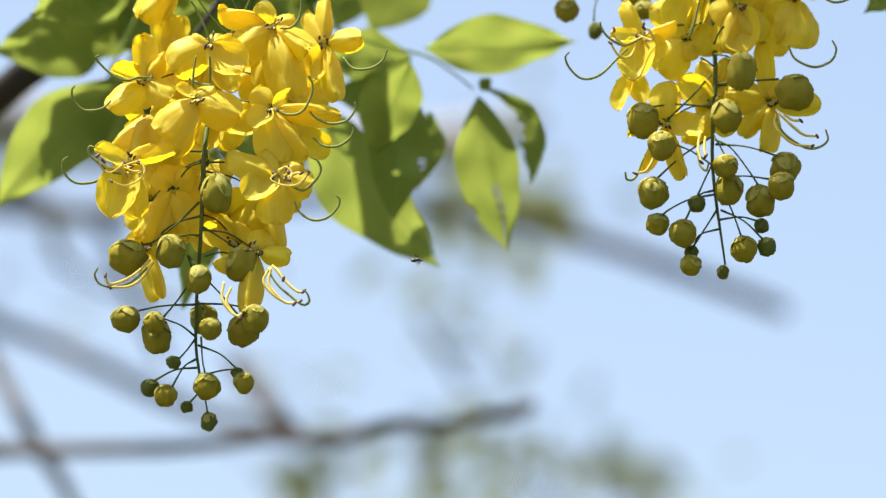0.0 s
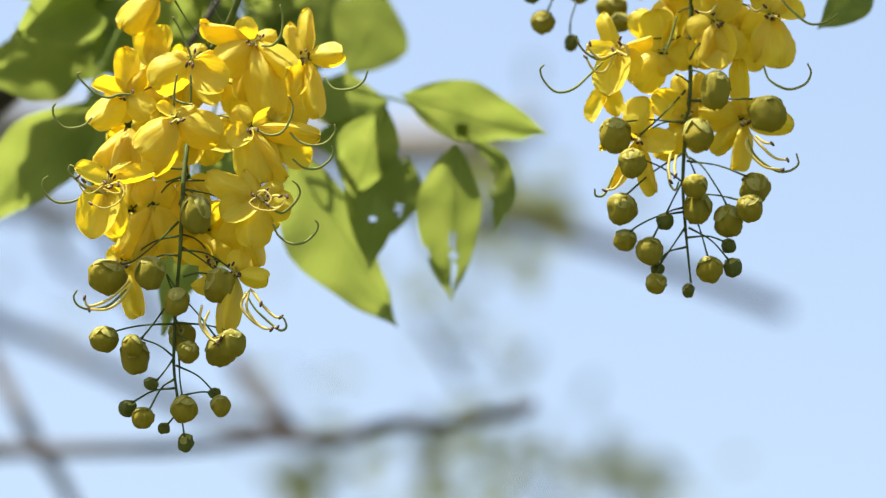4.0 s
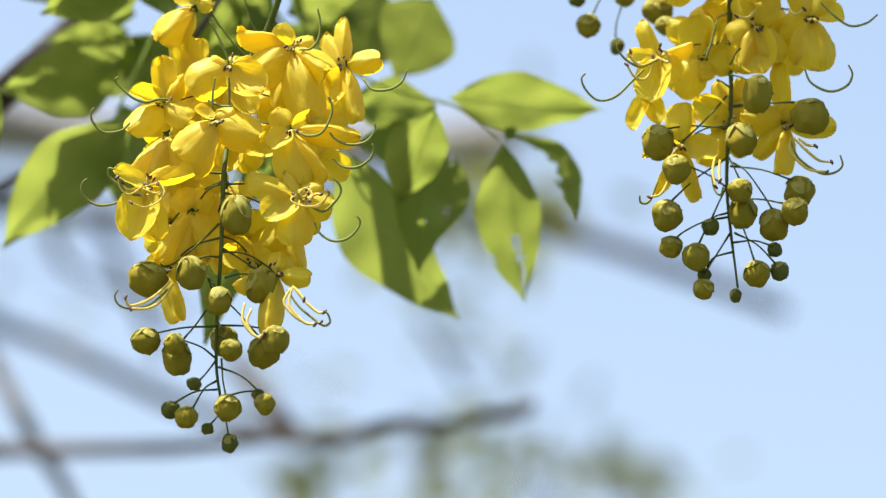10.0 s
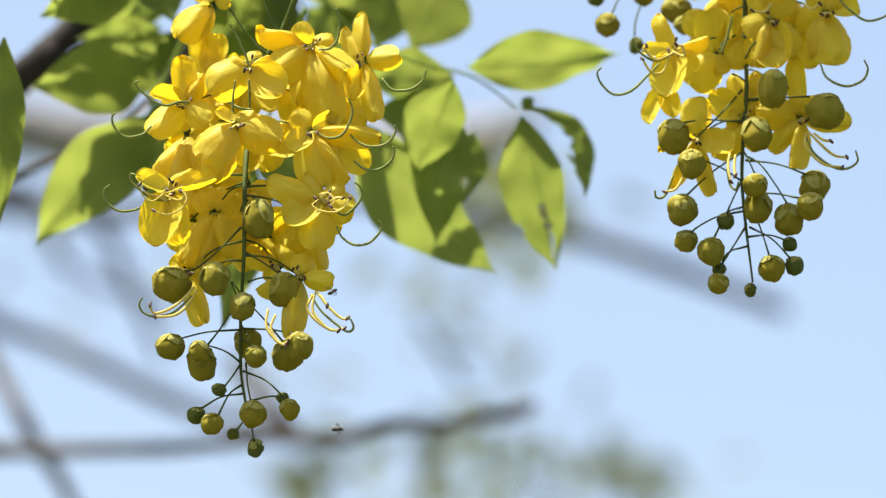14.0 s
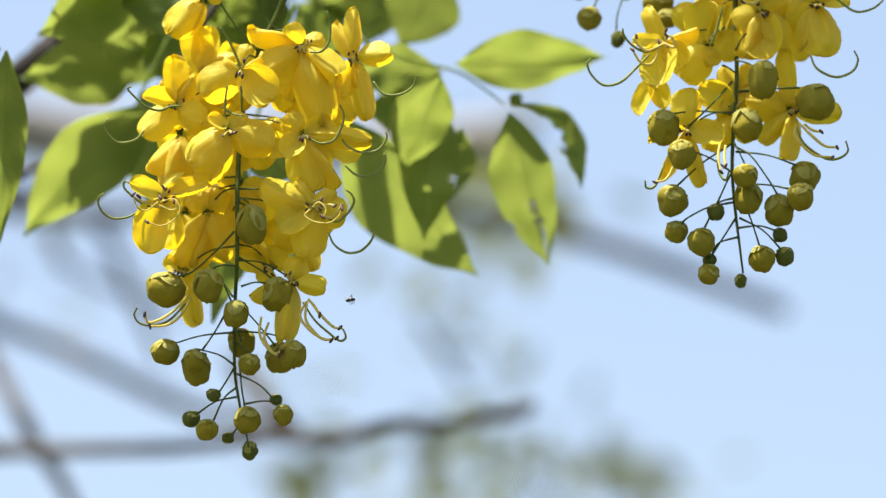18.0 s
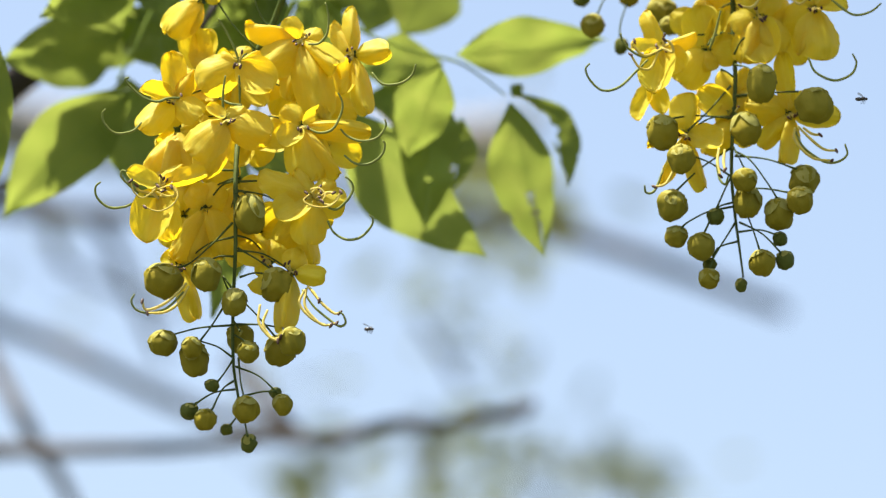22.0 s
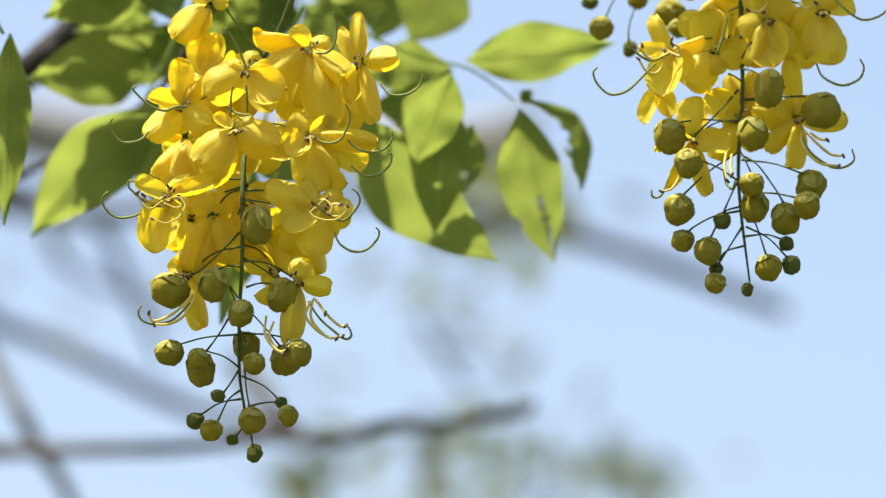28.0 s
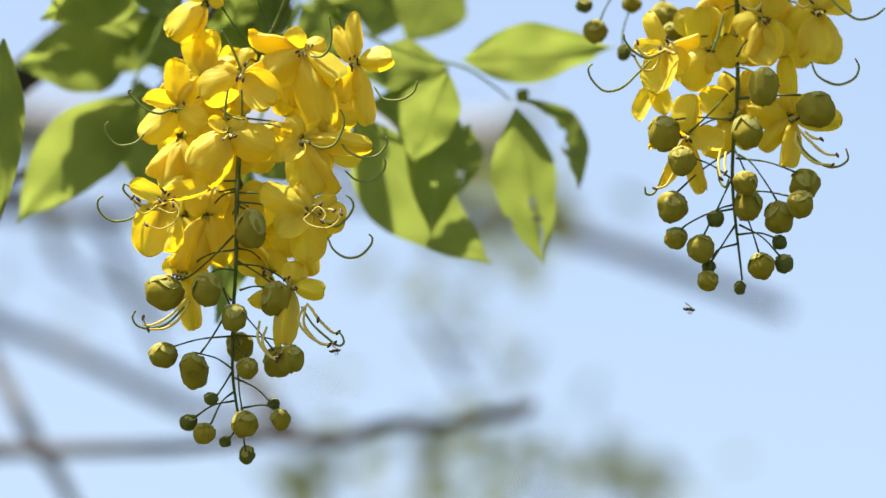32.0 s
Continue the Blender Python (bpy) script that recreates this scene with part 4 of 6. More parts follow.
pedicel(raceme_b, (-0.0076, 0, -0.1754), (-0.0223, -0.004, -0.1792), (-0.0339, -0.008, -0.1859), (-0.0383, -0.012, -0.1903))
pedicel(raceme_b, (-0.0082, 0, -0.173), (-0.0176, -0.006, -0.178), (-0.0255, -0.012, -0.1936))
pedicel(raceme_b, (-0.0068, 0, -0.1847), (-0.0137, -0.006, -0.1963), (-0.0213, -0.012, -0.2089))
pedicel(raceme_b, (-0.0053, 0, -0.1957), (-0.0179, -0.006, -0.2013), (-0.0226, -0.012, -0.2142))
pedicel(raceme_b, (-0.0045, 0, -0.1847), (0.0078, -0.006, -0.193), (0.0178, -0.012, -0.2056))
pedicel(raceme_b, (-0.0053, 0, -0.1904), (0.0063, -0.006, -0.1907), (0.0154, -0.012, -0.195))
pedicel(raceme_b, (-0.0003, 0, -0.1797), (0.0024, -0.006, -0.1897), (0.0057, -0.012, -0.2036))
pedicel(raceme_b, (-0.0061, 0, -0.1429), (0.0022, -0.004, -0.1491), (0.0114, -0.008, -0.1636), (0.0164, -0.012, -0.1737))
pedicel(raceme_b, (0.0006, 0, -0.1647), (0.0115, -0.006, -0.1667), (0.0229, -0.012, -0.1704))
pedicel(raceme_b, (-0.0062, 0, -0.1456), (0.0118, -0.006, -0.1493), (0.0283, -0.012, -0.157))
pedicel(raceme_b, (-0.0047, 0, -0.0916), (0.0014, -0.006, -0.0948), (0.0048, -0.012, -0.0993))
pedicel(raceme_b, (-0.0043, 0, -0.1099), (0.0076, -0.006, -0.1103), (0.0304, -0.012, -0.1111))
pedicel(raceme_b, (-0.0064, 0, -0.121), (-0.0039, -0.006, -0.1228), (-0.0017, -0.012, -0.1246))
pedicel(raceme_b, (-0.0074, 0, -0.1395), (-0.0043, -0.006, -0.148), (-0.0016, -0.012, -0.1564))
pedicel(raceme_b, (-0.0052, 0, -0.0855), (-0.0023, -0.006, -0.0806), (0, -0.012, -0.0791))
pedicel(raceme_b, (-0.0055, 0, -0.0991), (-0.01, -0.006, -0.0975), (-0.0135, -0.012, -0.0976))
pedicel(raceme_b, (-0.0109, 0, -0.0719), (-0.0178, -0.006, -0.0772), (-0.0208, -0.012, -0.0831))
bud(raceme_b, 0.009, -0.02, -0.1085, 8.3, 11.5)
bud(raceme_b, 0.0388, -0.018, -0.1213, 10.2, 10.5, -15)
bud(raceme_b, -0.0479, -0.012, -0.1343, 8.9, 10.5)
bud(raceme_b, -0.0009, -0.018, -0.1341, 8.3, 9.9)
bud(raceme_b, -0.0385, -0.026, -0.1534, 7.7, 8.3)
bud(raceme_b, -0.0435, -0.01, -0.1765, 8.6, 8.9)
bud(raceme_b, -0.0184, -0.008, -0.1829, 4.8, 4.8)
bud(raceme_b, -0.0409, -0.006, -0.194, 6.4, 6.4)
bud(raceme_b, -0.0272, -0.012, -0.2013, 7.3, 8.0)
bud(raceme_b, -0.0223, -0.002, -0.2095, 3.8, 3.8)
bud(raceme_b, -0.0232, -0.01, -0.2196, 5.7, 5.9)
bud(raceme_b, -0.0045, 0, -0.2213, 3.2, 4.1)
bud(raceme_b, 0.0071, -0.012, -0.2112, 7.3, 7.5)
bud(raceme_b, 0.0204, -0.006, -0.2086, 5.1, 5.7)
bud(raceme_b, 0.0179, -0.004, -0.1955, 4.1, 4.1)
bud(raceme_b, 0.0175, -0.008, -0.1819, 8.3, 9.3)
bud(raceme_b, 0.0293, -0.02, -0.1769, 7.7, 8.0)
bud(raceme_b, 0.0325, -0.006, -0.162, 8.6, 8.9)
bud(raceme_b, -0.0023, -0.022, -0.1652, 6.7, 7.0)
bud(raceme_b, -0.0001, -0.01, -0.1755, 7.7, 9.6)
flower(raceme_b, -0.0465, -0.010, -0.0831, (111, 23, 11, 0, 20), (-101, 33, 19, 18, 18), (18, 20, 9, 20, -20), (-168, 19, 10, 15, 30), (-54, 18, 14, 0, 0), short=5)
pedicel(raceme_b, (-0.0042, 0.0140, -0.0711), (-0.0254, 0.0020, -0.0731), (-0.0465, -0.0060, -0.0821))
flower(raceme_b, -0.0525, 0.006, -0.0992, (-109, 24, 12, 0, 20), (-73, 20, 11, 0, -10))
pedicel(raceme_b, (-0.0044, 0.0095, -0.0872), (-0.0285, 0.0078, -0.0892), (-0.0525, 0.0100, -0.0982))
flower(raceme_b, -0.0212, 0.004, -0.0815, (96, 25, 20, 5, 0), (6, 19, 18, 0, -10), (-130, 24, 22, 5, 10), (63, 25, 9, -5, -10), (-80, 12, 13, -5, 0))
pedicel(raceme_b, (-0.0042, 0.0140, -0.0695), (-0.0127, 0.0090, -0.0715), (-0.0212, 0.0080, -0.0805))
flower(raceme_b, 0.0092, -0.004, -0.0636, (-141, 16, 18, 2, 10), (-81, 28, 22, 0, 0), (-59, 25, 19, 2, -10), (-111, 28, 18, 0, 10), (110, 21, 16, 0, 0), (58, 23, 16, 0, 0), short=5)
pedicel(raceme_b, (-0.0039, 0.0140, -0.0516), (0.0026, 0.0050, -0.0536), (0.0092, -0.0000, -0.0626))
flower(raceme_b, 0.0416, -0.006, -0.0595, (-81, 31, 24, 4, -5), (-111, 28, 15, 0, 10), (-2, 18, 15, 0, -20), (108, 23, 16, 0, 0), (69, 25, 16, 0, 0), short=4)
pedicel(raceme_b, (-0.0038, 0.0140, -0.0475), (0.0189, 0.0040, -0.0495), (0.0416, -0.0020, -0.0585))
flower(raceme_b, -0.0051, 0.010, -0.1123, (108, 21, 11, 0, 0), (71, 22, 11, 0, 0), (-2, 17, 16, -5, 0), (-124, 16, 13, 0, 0))
pedicel(raceme_b, (-0.0046, 0.0050, -0.1003), (-0.0048, 0.0075, -0.1023), (-0.0051, 0.0140, -0.1113))
flower(raceme_b, -0.0340, -0.006, -0.1338, (82, 23, 17, 10, 10), (-23, 22, 16, 12, -10), (-158, 23, 8, 0, 10), (-73, 33, 10, 5, -15), (-119, 32, 8, -5, 10), short=4)
pedicel(raceme_b, (-0.0063, 0.0022, -0.1218), (-0.0202, -0.0019, -0.1238), (-0.0340, -0.0020, -0.1328))
flower(raceme_b, -0.0068, 0.004, -0.1201, (145, 23, 16, 5, 10), (-129, 27, 17, 8, 10), (-60, 20, 13, -5, 0), (52, 19, 13, -5, 0), short=4)
pedicel(raceme_b, (-0.0052, 0.0038, -0.1081), (-0.0060, 0.0039, -0.1101), (-0.0068, 0.0080, -0.1191))
flower(raceme_b, 0.0258, -0.002, -0.1212, (168, 25, 18, 8, 0), (-102, 30, 11, 10, 10), (-8, 28, 14, 5, -10), (93, 35, 11, -5, 0), (-129, 25, 11, -5, 10), (41, 17, 13, -10, 0), short=4)
pedicel(raceme_b, (-0.0053, 0.0037, -0.1092), (0.0103, 0.0008, -0.1112), (0.0258, 0.0020, -0.1202))
flower(raceme_b, -0.0189, 0.030, -0.0624, (10, 25, 16, -21, -16), (77, 23, 18, -8, 15), (156, 22, 16, -3, 10), (-137, 24, 17, -14, 2), (-58, 20, 17, -6, 19))
pedicel(raceme_b, (-0.0039, 0.0140, -0.0504), (-0.0114, 0.0220, -0.0524), (-0.0189, 0.0340, -0.0614))
flower(raceme_b, 0.0012, 0.036, -0.0571, (64, 25, 18, -13, -2), (129, 25, 18, 15, 15), (-144, 25, 17, -20, 4), (-90, 22, 18, -23, -20), (-16, 27, 15, -24, 17))
pedicel(raceme_b, (-0.0036, 0.0140, -0.0451), (-0.0012, 0.0250, -0.0471), (0.0012, 0.0400, -0.0561))
flower(raceme_b, 0.0238, 0.030, -0.0624, (18, 25, 18, 18, 4), (89, 20, 18, -2, 11), (142, 26, 19, -22, -9), (-133, 25, 16, -17, -13), (-60, 24, 16, -8, -5))
pedicel(raceme_b, (-0.0039, 0.0140, -0.0504), (0.0100, 0.0220, -0.0524), (0.0238, 0.0340, -0.0614))
# flowers from here to the last are added above the view as shade
flower(raceme_b, -0.0265, 0.000, -0.0275, (23, 21, 17, 19, -4), (104, 21, 18, 9, 9), (170, 23, 17, 15, -18), (-130, 24, 19, -2, -3), (-41, 21, 16, -16, 4))
pedicel(raceme_b, (-0.0005, 0.0140, -0.0155), (-0.0135, 0.0070, -0.0175), (-0.0265, 0.0040, -0.0265))
flower(raceme_b, -0.0017, -0.020, -0.0341, (15, 24, 19, -12, 10), (92, 25, 17, -13, -14), (153, 23, 16, -17, -7), (-126, 25, 15, 20, -1), (-47, 23, 18, 12, 3))
pedicel(raceme_b, (-0.0009, 0.0140, -0.0221), (-0.0013, -0.0030, -0.0241), (-0.0017, -0.0160, -0.0331))
flower(raceme_b, 0.0265, 0.010, -0.0207, (41, 25, 16, 8, 23), (106, 21, 16, 7, 9), (-169, 25, 16, -16, -12), (-118, 24, 18, 15, -12), (-27, 21, 17, 8, -21))
pedicel(raceme_b, (-0.0000, 0.0140, -0.0087), (0.0132, 0.0120, -0.0107), (0.0265, 0.0140, -0.0197))
flower(raceme_b, -0.0097, 0.000, 0.0069, (16, 21, 16, 1, 9), (65, 21, 17, -3, -14), (153, 25, 16, -1, -19), (-144, 24, 15, 15, 20), (-77, 25, 16, 10, 13))
pedicel(raceme_b, (0.0009, 0.0140, 0.0047), (-0.0044, 0.0070, 0.0098), (-0.0097, 0.0040, 0.0079))
flower(raceme_b, 0.0127, -0.010, 0.0138, (26, 24, 18, -13, 13), (106, 25, 17, -20, 0), (161, 24, 18, 0, -16), (-119, 24, 15, 15, 8), (-61, 25, 15, -10, 11))
pedicel(raceme_b, (0.0009, 0.0140, 0.0047), (0.0068, 0.0020, 0.0133), (0.0127, -0.0060, 0.0148))
flower(raceme_b, 0.0204, -0.008, -0.0215, (45, 24, 17, -11, -16), (103, 24, 18, -1, 12), (-177, 22, 16, 14, -23), (-101, 21, 18, -9, -8), (-32, 23, 18, -9, 17))
pedicel(raceme_b, (-0.0001, 0.0140, -0.0095), (0.0101, 0.0030, -0.0115), (0.0204, -0.0040, -0.0205))
flower(raceme_b, 0.0402, -0.006, -0.0106, (2, 20, 15, 10, 11), (71, 21, 16, 8, 16), (159, 23, 15, -7, -15), (-135, 23, 16, -14, 14), (-77, 25, 19, 18, -6))
pedicel(raceme_b, (0.0007, 0.0140, 0.0014), (0.0205, 0.0040, -0.0006), (0.0402, -0.0020, -0.0096))
flower(raceme_b, -0.0001, 0.000, -0.0086, (42, 23, 19, 6, -10), (122, 22, 17, 8, -25), (-169, 23, 17, -1, -2), (-113, 23, 15, -2, 7), (-34, 24, 19, 15, -18))
pedicel(raceme_b, (0.0008, 0.0140, 0.0034), (0.0003, 0.0070, 0.0014), (-0.0001, 0.0040, -0.0076))
style(raceme_b, (-0.0558, -0.02, -0.0934), (-0.0624, -0.0213, -0.1005), (-0.0722, -0.0227, -0.11), (-0.0819, -0.024, -0.1124), (-0.0889, -0.0253, -0.1068), (-0.0915, -0.0267, -0.1005), (-0.0892, -0.028, -0.0975))
style(raceme_b, (0.036, -0.02, -0.0934), (0.0396, -0.0216, -0.1023), (0.05, -0.0232, -0.1078), (0.0595, -0.0248, -0.1049), (0.0627, -0.0264, -0.0987), (0.0605, -0.028, -0.0935))
style(raceme_b, (0.0464, -0.02, -0.0545), (0.0526, -0.022, -0.0619), (0.062, -0.024, -0.0693), (0.0715, -0.026, -0.0683), (0.0779, -0.028, -0.0638))
style(raceme_b, (-0.0477, -0.02, -0.0876), (-0.0575, -0.022, -0.0923), (-0.0656, -0.024, -0.0889), (-0.0704, -0.026, -0.0834), (-0.0711, -0.028, -0.08))
style(raceme_b, (0.0272, -0.02, -0.136), (0.0317, -0.0216, -0.1465), (0.0426, -0.0232, -0.1552), (0.0504, -0.0248, -0.156), (0.0558, -0.0264, -0.1522), (0.0546, -0.028, -0.1463))
style(raceme_b, (-0.0203, -0.02, -0.0876), (-0.0172, -0.024, -0.0794), (-0.014, -0.028, -0.0672))
style(raceme_b, (-0.0485, -0.02, -0.1587), (-0.0536, -0.0227, -0.171), (-0.0585, -0.0253, -0.1728), (-0.0595, -0.028, -0.1692))
style(raceme_b, (-0.018, -0.02, -0.1553), (-0.0167, -0.0227, -0.1644), (-0.0137, -0.0253, -0.1685), (-0.0119, -0.028, -0.1643))
stamen(raceme_b, (0.0272, -0.02, -0.1346), (0.0269, -0.0227, -0.1428), (0.0361, -0.0253, -0.1535), (0.047, -0.028, -0.156))
stamen(raceme_b, (0.0288, -0.02, -0.1336), (0.0349, -0.0227, -0.1411), (0.0426, -0.0253, -0.1485), (0.0497, -0.028, -0.1503))
stamen(raceme_b, (0.032, -0.02, -0.1346), (0.0364, -0.024, -0.1392), (0.0409, -0.028, -0.141))
stamen(raceme_b, (-0.0477, -0.02, -0.0866), (-0.0414, -0.0227, -0.0898), (-0.0431, -0.0253, -0.0849), (-0.0464, -0.028, -0.0841))
stamen(raceme_b, (-0.0483, -0.02, -0.0876), (-0.0575, -0.0227, -0.0918), (-0.064, -0.0253, -0.0866), (-0.0634, -0.028, -0.0847))
stamen(raceme_b, (-0.0493, -0.02, -0.0883), (-0.0544, -0.0227, -0.0992), (-0.0609, -0.0253, -0.0994), (-0.0658, -0.028, -0.0925))
stamen(raceme_b, (-0.0323, -0.02, -0.1453), (-0.0406, -0.0227, -0.1561), (-0.0472, -0.0253, -0.1675), (-0.0538, -0.028, -0.1702))
stamen(raceme_b, (-0.0131, -0.02, -0.147), (-0.0141, -0.024, -0.1548), (-0.0138, -0.028, -0.1609))
stamen(raceme_b, (-0.0163, -0.02, -0.146), (-0.0176, -0.024, -0.1548), (-0.0164, -0.028, -0.1643))
stamen(raceme_b, (0.0092, -0.02, -0.0579), (0.004, -0.024, -0.0642), (-0.0027, -0.028, -0.0645))
stamen(raceme_b, (0.027, -0.02, -0.0579), (0.0315, -0.024, -0.0625), (0.0361, -0.028, -0.0605))

raceme_c = tagged(empty("flower_raceme", 0.123, 2.86, 2.5615), "small raceme tip of green-olive buds on thin stalks", "flower cluster", "hanging racemes")
part("stem", tube("stem", ((0, 0, 0), (-0.0009, 0, -0.0212), (-0.0037, 0, -0.0318), (-0.0071, 0, -0.0388)), (0.0015, 0.0013, 0.001), 8, 5), STEM, raceme_c)
pedicel(raceme_c, (-0.0019, 0, -0.0247), (-0.0155, -0.0027, -0.0361), (-0.0214, -0.0053, -0.0458), (-0.0249, -0.008, -0.0547))
pedicel(raceme_c, (-0.002, 0, -0.0282), (-0.0062, -0.0027, -0.0432), (-0.0108, -0.0053, -0.058), (-0.0117, -0.008, -0.068))
pedicel(raceme_c, (-0.0019, 0, -0.0212), (-0.0189, -0.004, -0.0295), (-0.0325, -0.008, -0.0407))
pedicel(raceme_c, (-0.0037, 0, -0.0318), (-0.0049, -0.004, -0.0383), (-0.0058, -0.008, -0.0421))
pedicel(raceme_c, (-0.0009, 0, -0.0212), (0.0079, -0.004, -0.0331), (0.0126, -0.008, -0.0449))
pedicel(raceme_c, (-0.0009, 0, -0.0247), (0.0128, -0.004, -0.0401), (0.0175, -0.008, -0.0547))
bud(raceme_c, -0.0277, -0.01, -0.0619, 6.7, 7.0)
bud(raceme_c, -0.0107, -0.006, -0.0733, 4.0, 5.1)
bud(raceme_c, -0.0341, -0.006, -0.0446, 4.8, 4.1)
bud(raceme_c, -0.0055, 0, -0.0423, 5.7, 4.1)
bud(raceme_c, 0.0133, -0.012, -0.0532, 8.6, 8.0)
bud(raceme_c, 0.0179, -0.018, -0.0645, 6.4, 5.4)


# ---- leaves ----
leaf_l = tagged(empty("compound_leaf", 0.0161, 3.01, 2.517), "pinnate leaf with backlit yellow-green leaflets, some eaten by insects", "leaf", "leaves of the tree")
part("rachis", tube("rachis", ((-0.0834, -0.065, 0.1034), (-0.0971, 0, 0.0912), (-0.0951, 0, 0.0578), (-0.0668, 0, 0.0246), (-0.0316, 0, 0.007), (0, 0, -0.0011), (0.0175, 0, -0.0121), (0.0308, 0, -0.0231)), (0.0013, 0.0011, 0.0009, 0.0006), 7, 5), RACHIS, leaf_l)
leaf_tip_right = leaflet(leaf_l, (0.0000, 0.0000, 0.0033), (0.0967, 0.0100, 0.0152), 40, swing=3, droop=5, fold=6, wavy=1.1, point=0.5, face=(0.1, -0.85, -0.6), holes=((0.93, -1.0, 0.1), (0.86, -1.15, 0.05)))
leaflet(leaf_l, (-0.0085, -0.0400, -0.0169), (-0.0297, -0.0040, -0.0653), 39, swing=-3, fold=5, point=1.6, face=(0.05, -0.72, -0.85))
leaf_low = leaflet(leaf_l, (-0.0665, 0.0000, -0.0322), (0.0214, 0.0600, -0.1116), 58, swing=-9, fold=8, point=0.9, face=(0.05, -0.72, -0.85))
# added leaflet, kept dark, in place of the shadow cast on leaf_low
leaflet(leaf_l, (-0.0133, -0.0050, -0.0180), (-0.0189, -0.0015, -0.1105), 38, fold=4, point=1.0, wavy=0.5, face=(0.0, -0.9, -0.3), holes=((0.66, 0.0, 0.035), (0.55, 0.9, 0.06)))
leaflet(leaf_l, (0.0037, 0.0350, -0.0274), (-0.0052, 0.0400, -0.0775), 28, fold=8, point=0.6, face=(0.15, -0.9, -0.5), holes=((0.68, 0.1, 0.09), (0.9, -0.7, 0.12)))
leaflet(leaf_l, (-0.0076, 0.0300, 0.0058), (-0.0689, 0.0500, 0.0104), 36, fold=8, swing=-3, face=(0.15, -0.9, -0.5))
leaflet(leaf_l, (-0.0083, 0.0300, -0.0127), (-0.0602, 0.0500, -0.0101), 32, fold=8, swing=4, face=(0.15, -0.9, -0.5))
leaflet(leaf_l, (-0.0103, 0.0900, 0.0965), (-0.0349, 0.0900, 0.0421), 59, fold=2, wavy=0.3, point=0.8, face=(0.0, -0.65, -0.9))
leaflet(leaf_l, (-0.0446, 0.1000, 0.1055), (-0.0568, 0.1000, 0.0464), 52, fold=2, wavy=0.3, point=0.8, face=(0.0, -0.65, -0.9))
leaflet(leaf_l, (-0.0686, 0.1000, 0.0979), (-0.0830, 0.1000, 0.0597), 42, fold=8, point=0.8, face=(0.15, -0.9, -0.5))
leaf_end = leaflet(leaf_l, (0.0340, 0.0000, -0.0275), (0.0573, 0.0500, -0.1135), 41, swing=-3, fold=8, point=1.2, face=(0.1, -0.75, -0.8), holes=((0.62, 0.15, 0.05), (0.72, 0.2, 0.06), (0.82, 0.3, 0.06), (0.9, 0.35, 0.06), (0.7, -0.95, 0.04)))
leaf_curl = leaflet(leaf_l, (0.0372, 0.0040, -0.0204), (0.0749, 0.0120, -0.0757), 21, swing=16, point=2.6, fold=10, droop=-4, face=(0.3, -0.94, -0.08), holes=((0.18, -0.85, 0.2), (0.38, -0.75, 0.22), (0.84, 0.95, 0.06), (0.7, -1.0, 0.05)))
leaflet(leaf_l, (0.0350, 0.0000, -0.0238), (0.0414, 0.0000, -0.0158), 10, fold=6, face=(0.15, -0.9, -0.5))
leaf_m = tagged(empty("compound_leaf", -0.1779, 3.03, 2.5146), "pinnate leaf with large green leaflets, half in shade", "leaf", "leaves of the tree")
part("rachis", tube("rachis", ((0.0533, 0.05, 0.1369), (0.0571, 0.05, 0.1171), (0.0521, 0, 0.0816), (0.0277, 0, 0.0444), (0.0105, 0, 0.0074), (0.0002, 0, -0.0147)), (0.0018, 0.0014, 0.0009), 7, 5), RACHIS, leaf_m)
leaflet(leaf_m, (0.0040, 0.0000, 0.0177), (-0.0766, 0.0300, 0.0076), 51, swing=4, fold=8, point=0.8, face=(0.15, -0.9, -0.5))
leaflet(leaf_m, (0.0100, -0.0100, -0.0232), (-0.0740, 0.0500, -0.0912), 51, swing=-6, fold=8, point=0.9, face=(0.15, -0.9, -0.5))
leaflet(leaf_m, (0.0211, 0.0300, 0.0351), (-0.0403, 0.0450, 0.0154), 42, fold=8, point=1.2, face=(0.15, -0.9, -0.5))
leaflet(leaf_m, (0.0037, 0.0500, 0.0527), (-0.0517, 0.0700, 0.0521), 29, fold=10, swing=3, face=(0.15, -0.9, -0.5))
leaflet(leaf_m, (0.0073, 0.0600, 0.0671), (-0.0376, 0.0700, 0.0795), 30, fold=10, face=(0.15, -0.9, -0.5))
leaflet(leaf_m, (0.0049, 0.0300, 0.0426), (0.0380, 0.0200, -0.0014), 41, fold=10, face=(0.15, -0.9, -0.5))
leaflet(leaf_m, (0.0019, 0.0300, -0.0021), (0.0168, 0.0400, -0.0843), 46, fold=10, face=(0.15, -0.9, -0.5))
leaflet(leaf_m, (-0.0204, 0.0800, 0.0995), (-0.0923, 0.0700, 0.0909), 39, fold=8, swing=-4, face=(0.15, -0.9, -0.5))
# five leaflets added above the view to throw shade on those below
leaflet(leaf_m, (-0.0459, -0.0151, 0.1743), (-0.1140, 0.0109, 0.1619), 27, fold=6, face=(0.15, -0.9, -0.5))
leaflet(leaf_m, (-0.0466, -0.0231, 0.1277), (-0.1012, 0.0149, 0.0854), 38, fold=6, face=(0.15, -0.9, -0.5))
leaflet(leaf_m, (-0.0325, 0.0734, 0.1660), (-0.1190, 0.0634, 0.1567), 42, fold=6, face=(0.15, -0.9, -0.5))
leaflet(leaf_m, (-0.0370, 0.0149, 0.1911), (-0.0182, 0.0049, 0.1490), 41, fold=6, face=(0.15, -0.9, -0.5))
